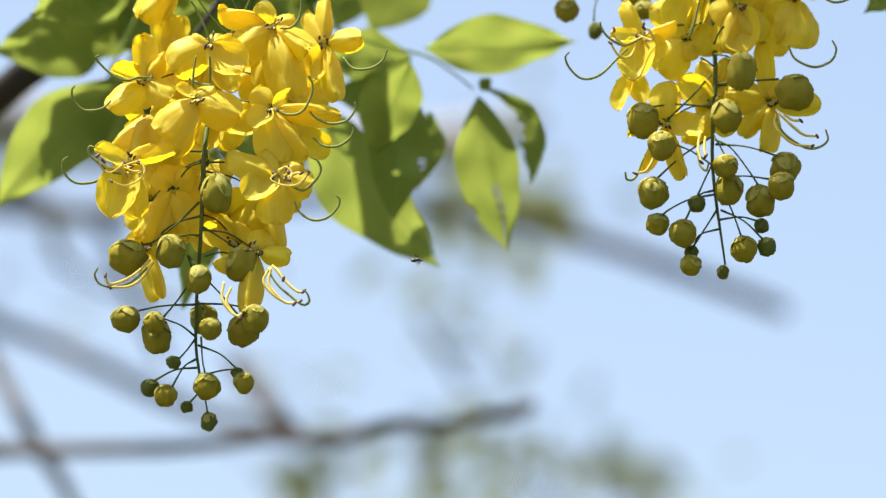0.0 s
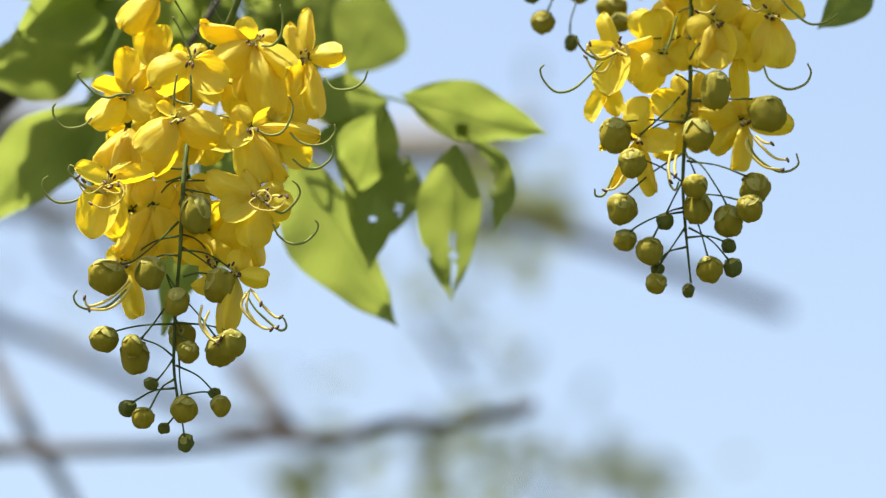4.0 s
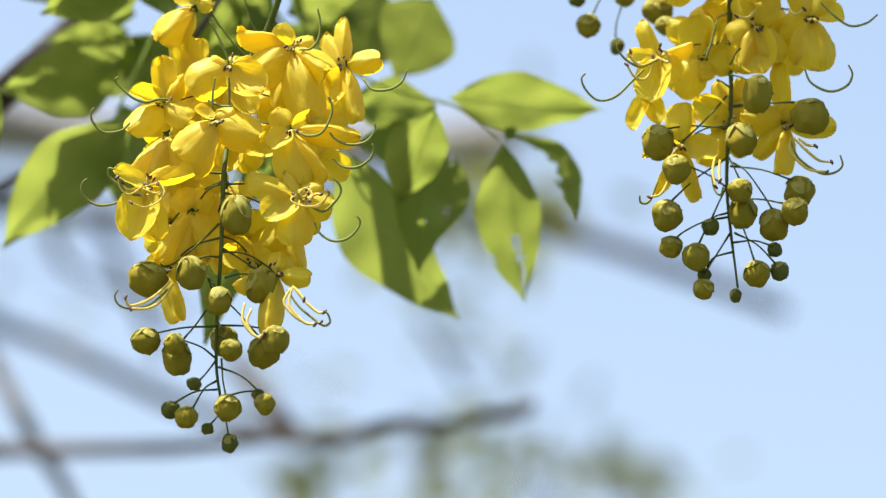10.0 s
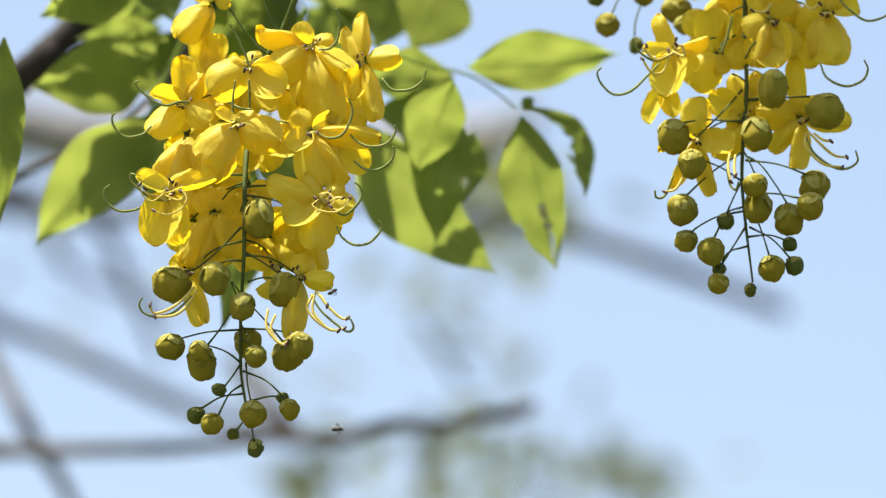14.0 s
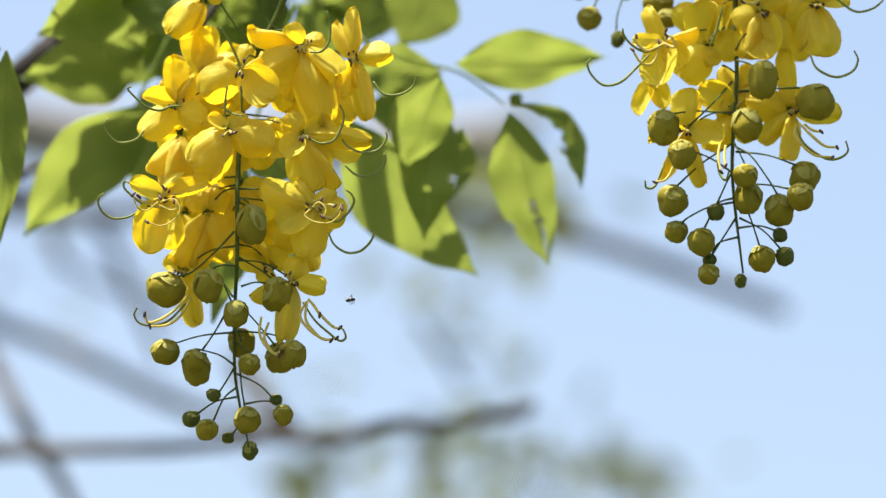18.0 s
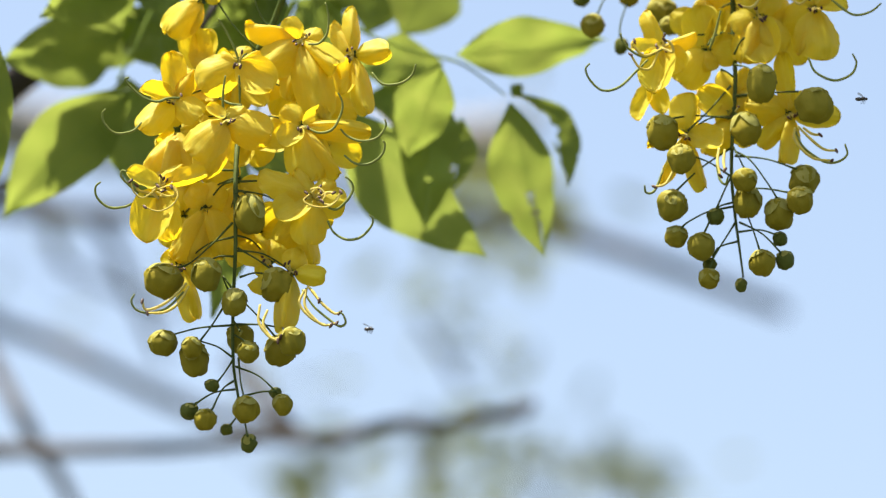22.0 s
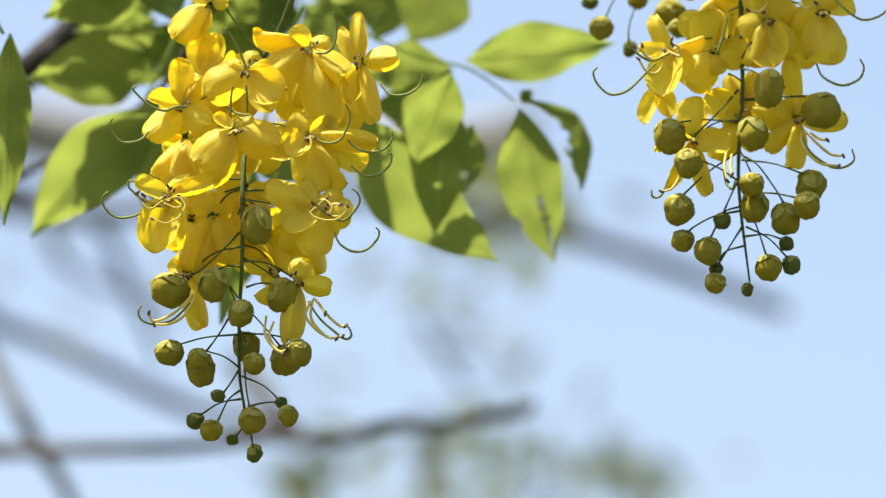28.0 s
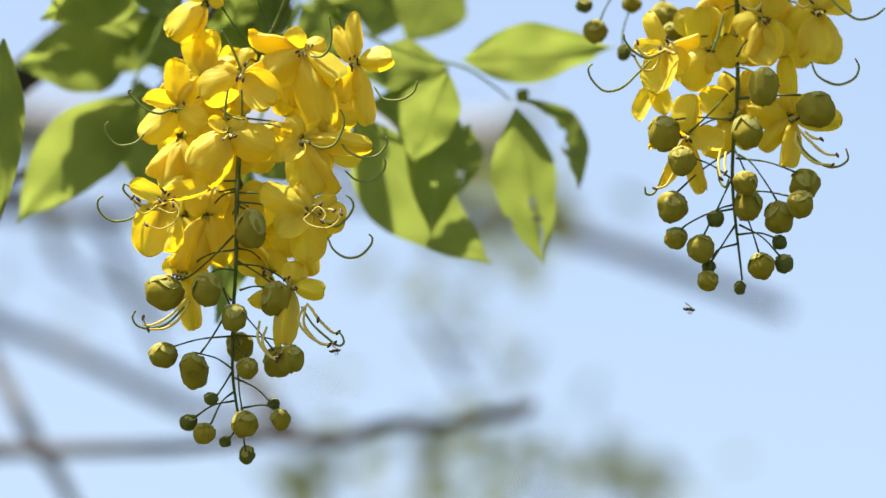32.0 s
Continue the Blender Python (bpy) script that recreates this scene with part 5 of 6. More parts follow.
leaflet(leaf_m, (-0.0668, 0.0093, 0.2009), (-0.0556, 0.0193, 0.1225), 41, fold=6, face=(0.15, -0.9, -0.5))
# stalks that tie the added shading leaflets to the rachis
part("petiole", tube("petiole", ((0.0533, 0.0500, 0.1369), (0.0037, 0.0175, 0.1856), (-0.0459, -0.0151, 0.1743)), (0.0009, 0.0006, 0.0005), 6, 5), RACHIS, leaf_m)
part("petiole", tube("petiole", ((0.0533, 0.0500, 0.1369), (0.0034, 0.0135, 0.1623), (-0.0466, -0.0231, 0.1277)), (0.0009, 0.0006, 0.0005), 6, 5), RACHIS, leaf_m)
part("petiole", tube("petiole", ((0.0533, 0.0500, 0.1369), (0.0104, 0.0617, 0.1815), (-0.0325, 0.0734, 0.1660)), (0.0009, 0.0006, 0.0005), 6, 5), RACHIS, leaf_m)
part("petiole", tube("petiole", ((0.0533, 0.0500, 0.1369), (0.0082, 0.0325, 0.1940), (-0.0370, 0.0149, 0.1911)), (0.0009, 0.0006, 0.0005), 6, 5), RACHIS, leaf_m)
part("petiole", tube("petiole", ((0.0533, 0.0500, 0.1369), (-0.0067, 0.0296, 0.1989), (-0.0668, 0.0093, 0.2009)), (0.0009, 0.0006, 0.0005), 6, 5), RACHIS, leaf_m)
leaf_t = tagged(empty("compound_leaf", -0.1091, 3.06, 2.606), "pinnate leaf with bright green leaflets above the flowers", "leaf", "leaves of the tree")
part("rachis", tube("rachis", ((-0.0418, 0.17, 0.0892), (-0.0349, 0.06, 0.0576), (-0.025, 0, 0.0297), (0, 0, 0), (0.0213, 0, -0.0295), (0.0425, 0, -0.0552)), (0.0016, 0.0012, 0.0008), 7, 5), RACHIS, leaf_t)
# two unseen leaflets with stalks, added toward the sun to darken this leaf
leaflet(leaf_t, (-0.1067, -0.0123, 0.0771), (-0.0538, 0.0077, 0.0789), 46, fold=6, face=(0.15, -0.9, -0.5))
leaflet(leaf_t, (-0.0874, 0.0106, 0.0741), (-0.0380, 0.0406, 0.0799), 37, fold=6, face=(0.15, -0.9, -0.5))
part("petiole", tube("petiole", ((-0.0418, 0.1700, 0.0892), (-0.0743, 0.0789, 0.1132), (-0.1067, -0.0123, 0.0771)), (0.0009, 0.0006, 0.0005), 6, 5), RACHIS, leaf_t)
part("petiole", tube("petiole", ((-0.0418, 0.1700, 0.0892), (-0.0646, 0.0903, 0.1116), (-0.0874, 0.0106, 0.0741)), (0.0009, 0.0006, 0.0005), 6, 5), RACHIS, leaf_t)
leaflet(leaf_t, (0.0213, 0, -0.0221), (0.0737, 0.02, 0.0066), 32, fold=10)
leaflet(leaf_t, (-0.0004, 0.01, 0.0033), (-0.0276, 0, -0.0479), 35, fold=10)
leaflet(leaf_t, (0.01, 0.02, -0.0046), (-0.003, 0, -0.0589), 35, fold=10)
leaflet(leaf_t, (0.0217, 0.05, -0.0136), (0.0556, 0.06, -0.0478), 38, fold=10)
leaflet(leaf_t, (0.034, 0.06, -0.0254), (0.0198, 0.07, -0.0821), 32, fold=10)
leaflet(leaf_t, (0.0408, 0.08, -0.0304), (0.0267, 0.09, -0.1172), 35, fold=10)
leaflet(leaf_t, (0.0061, 0.03, 0.0024), (-0.0539, 0.03, -0.0274), 48, fold=8)
leaflet(leaf_t, (0.0058, 0.04, -0.0018), (-0.036, 0.04, -0.0761), 45, fold=8)
leaflet(leaf_t, (-0.0194, 0.05, -0.0136), (-0.0686, 0.05, -0.062), 45, fold=8)
leaf_d = tagged(empty("compound_leaf", -0.1255, 2.98, 2.4203), "green leaflets glimpsed between the yellow flowers", "leaf", "leaves of the tree")
part("rachis", tube("rachis", ((0.0419, -0.05, 0.1142), (0.0292, -0.02, 0.0876), (0.0168, 0, 0.0539), (0.0067, 0, 0.0215), (0.0001, 0, -0.0072)), (0.0012, 0.0008), 7, 5), RACHIS, leaf_d)
leaflet(leaf_d, (0.0101, 0, 0.0287), (-0.0078, 0, -0.0729), 35, fold=10)
leaflet(leaf_d, (0.0034, 0, 0), (0.0485, 0, -0.0321), 29, fold=10)
leaflet(leaf_d, (0.0134, 0, 0.0431), (0.0413, 0, 0.0179), 29, fold=10)
leaf_n = tagged(empty("compound_leaf", -0.2668, 2.84, 2.4919), "large green leaflet hanging at the near branch, shaded by an unseen one", "leaf", "leaves of the tree")
part("rachis", tube("rachis", ((0.0961, 0.36, 0.1887), (0.0396, 0.2, 0.1717), (-0.0286, 0.03, 0.1015), (-0.0247, 0, 0.0594), (-0.0105, 0, 0.0209), (0, 0, 0)), (0.0014, 0.001), 7, 5), RACHIS, leaf_n)
leaflet(leaf_n, (0.0039, 0.0000, -0.0000), (0.0006, 0.0300, -0.1088), 28, fold=12, face=(0.3, -0.94, -0.3))
# unseen leaflet and stalk added to shade the upper part of the first
leaflet(leaf_n, (-0.0508, -0.0151, 0.1573), (-0.0516, 0.0049, 0.0863), 26, fold=8, face=(0.3, -0.94, -0.3))
part("petiole", tube("petiole", ((0.0396, 0.2000, 0.1717), (-0.0056, 0.0925, 0.1945), (-0.0508, -0.0151, 0.1573)), (0.0009, 0.0006, 0.0005), 6, 5), RACHIS, leaf_n)
leaf_u = tagged(empty("compound_leaf", -0.1969, 2.95, 2.5735), "green leaflets on the shaded upper twig", "leaf", "leaves of the tree")
part("rachis", tube("rachis", ((0.0292, 0.25, 0.1082), (0.0393, 0.1, 0.0726), (0.0359, 0, 0.031), (0.0188, 0, 0.0146), (0, 0, 0)), (0.0014, 0.001), 7, 5), RACHIS, leaf_u)
leaflet(leaf_u, (0.0163, 0, 0.0007), (-0.0487, 0, -0.0363), 51, fold=10)
leaflet(leaf_u, (0.0114, 0.01, 0.0106), (0.0334, 0, -0.0399), 38, fold=10)
leaflet(leaf_u, (0.0085, 0, 0.0091), (-0.0535, 0, -0.0073), 38, fold=10)
leaf_p = tagged(empty("compound_leaf", 0.3059, 2.88, 2.5433), "single green leaflet beside the second raceme", "leaf", "leaves of the tree")
part("rachis", tube("rachis", ((0.0097, -0.02, 0.0572), (0.0199, 0, 0.0463), (0.0107, 0, 0.0213), (0, 0, 0)), (0.0014, 0.001), 7, 5), RACHIS, leaf_p)
leaflet(leaf_p, (0, 0, 0), (-0.0352, 0, -0.0311), 26, fold=10, face=(0.3, -0.94, -0.08))

def bee(size):
    """A small dark bee, head to +x: abdomen, thorax, head, two wings, hanging legs."""
    body = tagged(empty("bee", 0, 0, 0), "small dark bee in flight near the flowers", "bee", "bees")
    def blob(name, x, z, a, b, c):
        bm = bmesh.new()
        bmesh.ops.create_uvsphere(bm, u_segments=10, v_segments=7, radius=1)
        for v in bm.verts:
            v.co = Vector((x + v.co.x * a, v.co.y * b, z + v.co.z * c)) * (0.001 * size)
        for q in bm.faces:
            q.smooth = True
        me = bpy.data.meshes.new(name)
        bm.to_mesh(me)
        bm.free()
        part(name, me, INSECT, body)
    blob("abdomen", -1.7, -0.3, 1.5, 0.85, 0.8)
    blob("thorax", 0.2, 0, 0.95, 0.85, 0.85)
    blob("head", 1.4, -0.1, 0.55, 0.7, 0.6)
    for s in (-1, 1):
        pts = [(0.2, 0.4, 0.7), (-0.2, 1.4, 1.3), (-1.2, 3.0, 1.7), (-2.0, 3.1, 1.6), (-2.0, 2.0, 1.2), (-0.7, 0.6, 0.75)]
        part("wing", to_mesh("wing", [Vector((x, y * s, z)) * (0.001 * size) for x, y, z in pts], [tuple(range(6))]), WING, body)
        for x in (-0.3, 0.3, 0.8):
            k = 0.001 * size
            part("leg", tube("leg", ((x * k, 0.5 * s * k, -0.5 * k), (x * k, 1.0 * s * k, -1.2 * k), ((x - 0.5) * k, 0.8 * s * k, -2.1 * k)), (0.00012, 0.00008), 5, 2), INSECT, body)
    return body


# ---- bees ----
bee_a = bee(1.3)
bee_b = bee(1.38)
bee_c = bee(1.46)


# ---- what moves ----
def swing(leaf, *rows):
    """Turns a leaflet about its stalk, seen from the front, in degrees."""
    rest = leaf.matrix_basis.copy()
    at = Matrix.Translation(rest.translation)
    walk(leaf, [(t, at @ pose(0, 0, 0, 0, -turn, 0) @ at.inverted() @ rest) for t, turn in rows])


def motions():
    walk(raceme_a, [
        (0, pose(-0.0927, 2.76, 2.5412, -3.12, 0.30)), (0.5, pose(-0.0933, 2.76, 2.535, 2.05, 0.82)), (1, pose(-0.0938, 2.76, 2.5369, 6.20, 1.92)),
        (1.5, pose(-0.0976, 2.76, 2.5358, 9.12, 0.31)), (2, pose(-0.1016, 2.76, 2.5359, -7.12, 2.34)),
        (2.5, pose(-0.1003, 2.76, 2.5347, 9.95, -1.19)), (3, pose(-0.1052, 2.76, 2.5409, -0.04, 2.99)),
        (3.5, pose(-0.1041, 2.76, 2.5381, 2.72, 1.97)), (5.5, pose(-0.0975, 2.76, 2.5338, 1.12, 0.67)), (6, pose(-0.0968, 2.76, 2.5369, 0.70, 0.68)),
        (6.5, pose(-0.0922, 2.76, 2.5334, 8.45, 0.17)), (7, pose(-0.0908, 2.76, 2.5336, 0.55, 0.91)), (7.5, pose(-0.0921, 2.76, 2.5331, 4.85, 1.06)),
        (8, pose(-0.0923, 2.76, 2.5393, 4.67, 0.81)), (8.5, pose(-0.09, 2.76, 2.5361, 2.24, 0.12)), (9, pose(-0.0862, 2.76, 2.5343, -3.02, 2.01)),
        (9.5, pose(-0.0818, 2.76, 2.5306, 9.44, -0.23)), (10, pose(-0.0821, 2.76, 2.5277, -3.97, 0.05)),
        (10.5, pose(-0.079, 2.76, 2.5269, 8.74, -0.28)), (11, pose(-0.0789, 2.76, 2.5285, 9.57, 0.33)),
        (11.5, pose(-0.0763, 2.76, 2.5297, -2.49, -0.57)), (12, pose(-0.0763, 2.76, 2.5312, 6.56, -0.54)),
        (12.5, pose(-0.0736, 2.76, 2.5297, 7.82, -0.06)), (13, pose(-0.0727, 2.76, 2.5313, 0.01, -0.02)),
        (13.5, pose(-0.0706, 2.76, 2.531, 7.39, -1.35)), (14, pose(-0.0723, 2.76, 2.532, 0.85, -0.60)),
        (14.5, pose(-0.0718, 2.76, 2.532, 1.70, -0.96)), (16.5, pose(-0.0703, 2.76, 2.5348, 4.74, -1.38)),
        (17, pose(-0.0749, 2.76, 2.5338, -1.28, -1.05)), (17.5, pose(-0.0755, 2.76, 2.5315, -2.30, -2.31)),
        (18, pose(-0.0777, 2.76, 2.5367, 9.71, -0.69)), (18.5, pose(-0.0796, 2.76, 2.5367, -2.37, -1.81)),
        (19, pose(-0.0788, 2.76, 2.5328, 4.28, -0.02)), (19.5, pose(-0.0778, 2.76, 2.5334, 4.09, 0.61)),
        (20, pose(-0.0793, 2.76, 2.5325, 0.23, -2.22)), (20.5, pose(-0.0792, 2.76, 2.5342, 3.13, -0.28)),
        (21, pose(-0.0778, 2.76, 2.5343, 10.35, 0.96)), (21.5, pose(-0.0782, 2.76, 2.5352, 2.35, -1.25)),
        (22, pose(-0.079, 2.76, 2.5354, 1.23, -1.14)), (22.5, pose(-0.0783, 2.76, 2.5362, 8.16, 0.75)),
        (23, pose(-0.0791, 2.76, 2.5357, 3.55, -0.17)), (23.5, pose(-0.0788, 2.76, 2.5352, 2.13, -1.24)),
        (24, pose(-0.0787, 2.76, 2.5365, 8.52, 0.21)), (24.5, pose(-0.0777, 2.76, 2.5361, 5.74, 0.24)),
        (25, pose(-0.0772, 2.76, 2.5359, 3.85, -1.02)), (25.5, pose(-0.0777, 2.76, 2.5357, 3.40, -0.33)),
        (27.5, pose(-0.0757, 2.76, 2.5333, 3.79, 0.19)), (28, pose(-0.0742, 2.76, 2.5327, 4.70, -0.71)),
        (28.5, pose(-0.0763, 2.76, 2.5341, 4.42, -0.72)), (29, pose(-0.0751, 2.76, 2.5312, 2.95, -0.31)),
        (29.5, pose(-0.0756, 2.76, 2.5316, 4.40, -0.34)), (30, pose(-0.0781, 2.76, 2.5321, 5.65, -0.38)),
        (30.5, pose(-0.0761, 2.76, 2.5328, 7.52, -0.23)), (31, pose(-0.0768, 2.76, 2.5322, 5.31, 0.10)),
        (31.5, pose(-0.076, 2.76, 2.5328, 6.36, -0.71)), (32, pose(-0.0763, 2.76, 2.534, 9.64, -0.12)),
    ])
    walk(raceme_b, [
        (0, pose(0.1591, 2.78, 2.5522, -0.46, -1.11)), (0.5, pose(0.1565, 2.78, 2.5467, 2.68, 0.67)), (1, pose(0.1544, 2.78, 2.5457, 1.84, 2.42)),
        (1.5, pose(0.1556, 2.78, 2.5473, -1.53, 1.37)), (2, pose(0.1491, 2.78, 2.5461, 1.79, 0.99)), (2.5, pose(0.1498, 2.78, 2.5439, 2.14, 1.44)),
        (3, pose(0.1449, 2.78, 2.5508, -1.49, 2.23)), (3.5, pose(0.1484, 2.78, 2.5472, 0.84, 1.84)), (5.5, pose(0.1494, 2.78, 2.5422, 4.54, 0.14)),
        (6, pose(0.15, 2.78, 2.5468, 0.97, 1.52)), (6.5, pose(0.1564, 2.78, 2.5439, 0.35, 1.61)), (7, pose(0.1565, 2.78, 2.5424, 4.93, 0.60)),
        (7.5, pose(0.1591, 2.78, 2.5439, 6.24, -0.03)), (8, pose(0.1612, 2.78, 2.5511, 0.53, 1.17)), (8.5, pose(0.1601, 2.78, 2.5458, 0.26, 2.16)),
        (9, pose(0.1637, 2.78, 2.5453, 0.88, 2.05)), (9.5, pose(0.1717, 2.78, 2.5409, 4.67, -0.62)), (10, pose(0.1697, 2.78, 2.541, 2.29, -0.32)),
        (10.5, pose(0.1676, 2.78, 2.5383, 1.33, 0.66)), (11, pose(0.171, 2.78, 2.5403, 0.61, 0.53)), (11.5, pose(0.1772, 2.78, 2.5429, 2.79, -0.69)),
        (12, pose(0.1726, 2.78, 2.543, 4.77, -0.13)), (12.5, pose(0.1757, 2.78, 2.5415, 0.67, 0.52)), (13, pose(0.1785, 2.78, 2.5449)),
        (13.5, pose(0.1787, 2.78, 2.5429, 7.08, -0.91)), (14, pose(0.179, 2.78, 2.5451, 3.25, -0.17)),
        (14.5, pose(0.1809, 2.78, 2.5466, 0.75, -0.30)), (16.5, pose(0.181, 2.78, 2.5476, 1.43, -0.37)),
        (17, pose(0.1762, 2.78, 2.5489, 3.02, -0.39)), (17.5, pose(0.1761, 2.78, 2.5471, 4.06, -1.53)), (18, pose(0.1733, 2.78, 2.5497, 2.27, -0.18)),
        (18.5, pose(0.1727, 2.78, 2.5495, 0.75, 0.31)), (19, pose(0.1727, 2.78, 2.5455, 2.22, -0.13)),
        (19.5, pose(0.1732, 2.78, 2.5474, 6.19, -0.48)), (20, pose(0.172, 2.78, 2.5461, 4.25, -0.52)),
        (20.5, pose(0.1714, 2.78, 2.5468, 0.77, -0.05)), (21, pose(0.1713, 2.78, 2.546, 2.37, -0.14)),
        (21.5, pose(0.1718, 2.78, 2.5459, 2.28, -0.69)), (22, pose(0.1715, 2.78, 2.547, 1.96, -0.67)),
        (22.5, pose(0.1708, 2.78, 2.5465, 0.59, -0.13)), (23, pose(0.1708, 2.78, 2.5466, 0.74, 0.07)), (23.5, pose(0.1716, 2.78, 2.546, 1.35, -0.62)),
        (24, pose(0.1712, 2.78, 2.5466, 1.04, -0.42)), (24.5, pose(0.1714, 2.78, 2.5461, 0.15, -0.19)), (25, pose(0.1722, 2.78, 2.5462, 0.44, -0.51)),
        (25.5, pose(0.1718, 2.78, 2.5456, 0.59, -0.47)), (27.5, pose(0.1736, 2.78, 2.5434, -0.34, -0.42)),
        (28, pose(0.1763, 2.78, 2.5449, 2.62, -0.38)), (28.5, pose(0.1747, 2.78, 2.5463, 4.15, -0.31)), (29, pose(0.1755, 2.78, 2.5439, 4.96, -0.21)),
        (29.5, pose(0.1759, 2.78, 2.544, 3.98, -0.14)), (30, pose(0.1733, 2.78, 2.5451, 2.97, 0.08)), (30.5, pose(0.1753, 2.78, 2.5453, 3.95, -0.09)),
        (31, pose(0.1741, 2.78, 2.5448, 4.22, -0.13)), (31.5, pose(0.1758, 2.78, 2.5451, 2.50, -0.37)), (32, pose(0.1747, 2.78, 2.5459, 2.58, 0.31)),
    ])
    walk(raceme_c, [
        (0, pose(0.1007, 2.86, 2.5715)), (0.5, pose(0.0893, 2.86, 2.5651)), (1, pose(0.0996, 2.86, 2.5662)), (1.5, pose(0.0975, 2.86, 2.5608)),
        (2, pose(0.0786, 2.86, 2.5715)), (2.5, pose(0.0939, 2.86, 2.5619)), (3, pose(0.0843, 2.86, 2.571)), (3.5, pose(0.0852, 2.86, 2.564)),
        (5.5, pose(0.0888, 2.86, 2.5651)), (6, pose(0.0858, 2.86, 2.571)), (6.5, pose(0.0903, 2.86, 2.5587)), (7, pose(0.098, 2.86, 2.5624)),
        (7.5, pose(0.0996, 2.86, 2.5629)), (8, pose(0.0945, 2.86, 2.5673)), (8.5, pose(0.1042, 2.86, 2.5629)), (9, pose(0.1032, 2.86, 2.5699)),
        (9.5, pose(0.1092, 2.86, 2.5549)), (10, pose(0.1134, 2.86, 2.5619)), (10.5, pose(0.1148, 2.86, 2.5544)), (11, pose(0.1123, 2.86, 2.5538)),
        (11.5, pose(0.1195, 2.86, 2.5592)), (12, pose(0.117, 2.86, 2.5608)), (12.5, pose(0.119, 2.86, 2.5555)), (13, pose(0.1231, 2.86, 2.5613)),
        (13.5, pose(0.1236, 2.86, 2.5565)), (14, pose(0.1246, 2.86, 2.5624)), (14.5, pose(0.1257, 2.86, 2.5613)), (16.5, pose(0.1293, 2.86, 2.5593)),
        (17, pose(0.1237, 2.86, 2.5701)), (17.5, pose(0.1262, 2.86, 2.5626)), (18, pose(0.1139, 2.86, 2.5663)), (18.5, pose(0.1165, 2.86, 2.5658)),
        (19, pose(0.117, 2.86, 2.5599)), (19.5, pose(0.1119, 2.86, 2.5615)), (20, pose(0.117, 2.86, 2.5615)), (20.5, pose(0.1159, 2.86, 2.5599)),
        (21, pose(0.1124, 2.86, 2.5599)), (21.5, pose(0.118, 2.86, 2.5626)), (22, pose(0.1159, 2.86, 2.562)), (22.5, pose(0.1134, 2.86, 2.5636)),
        (23, pose(0.1155, 2.86, 2.5642)), (23.5, pose(0.1165, 2.86, 2.5626)), (24, pose(0.1139, 2.86, 2.5631)), (24.5, pose(0.1165, 2.86, 2.5642)),
        (25, pose(0.1175, 2.86, 2.5615)), (25.5, pose(0.1139, 2.86, 2.5631)), (27.5, pose(0.119, 2.86, 2.5626)), (28, pose(0.121, 2.86, 2.5604)),
        (28.5, pose(0.1185, 2.86, 2.5588)), (29, pose(0.1195, 2.86, 2.5593)), (29.5, pose(0.1221, 2.86, 2.5593)), (30, pose(0.1139, 2.86, 2.5577)),
        (30.5, pose(0.1185, 2.86, 2.5593)), (31, pose(0.1205, 2.86, 2.5567)), (31.5, pose(0.118, 2.86, 2.5577)), (32, pose(0.1175, 2.86, 2.5583)),
    ])
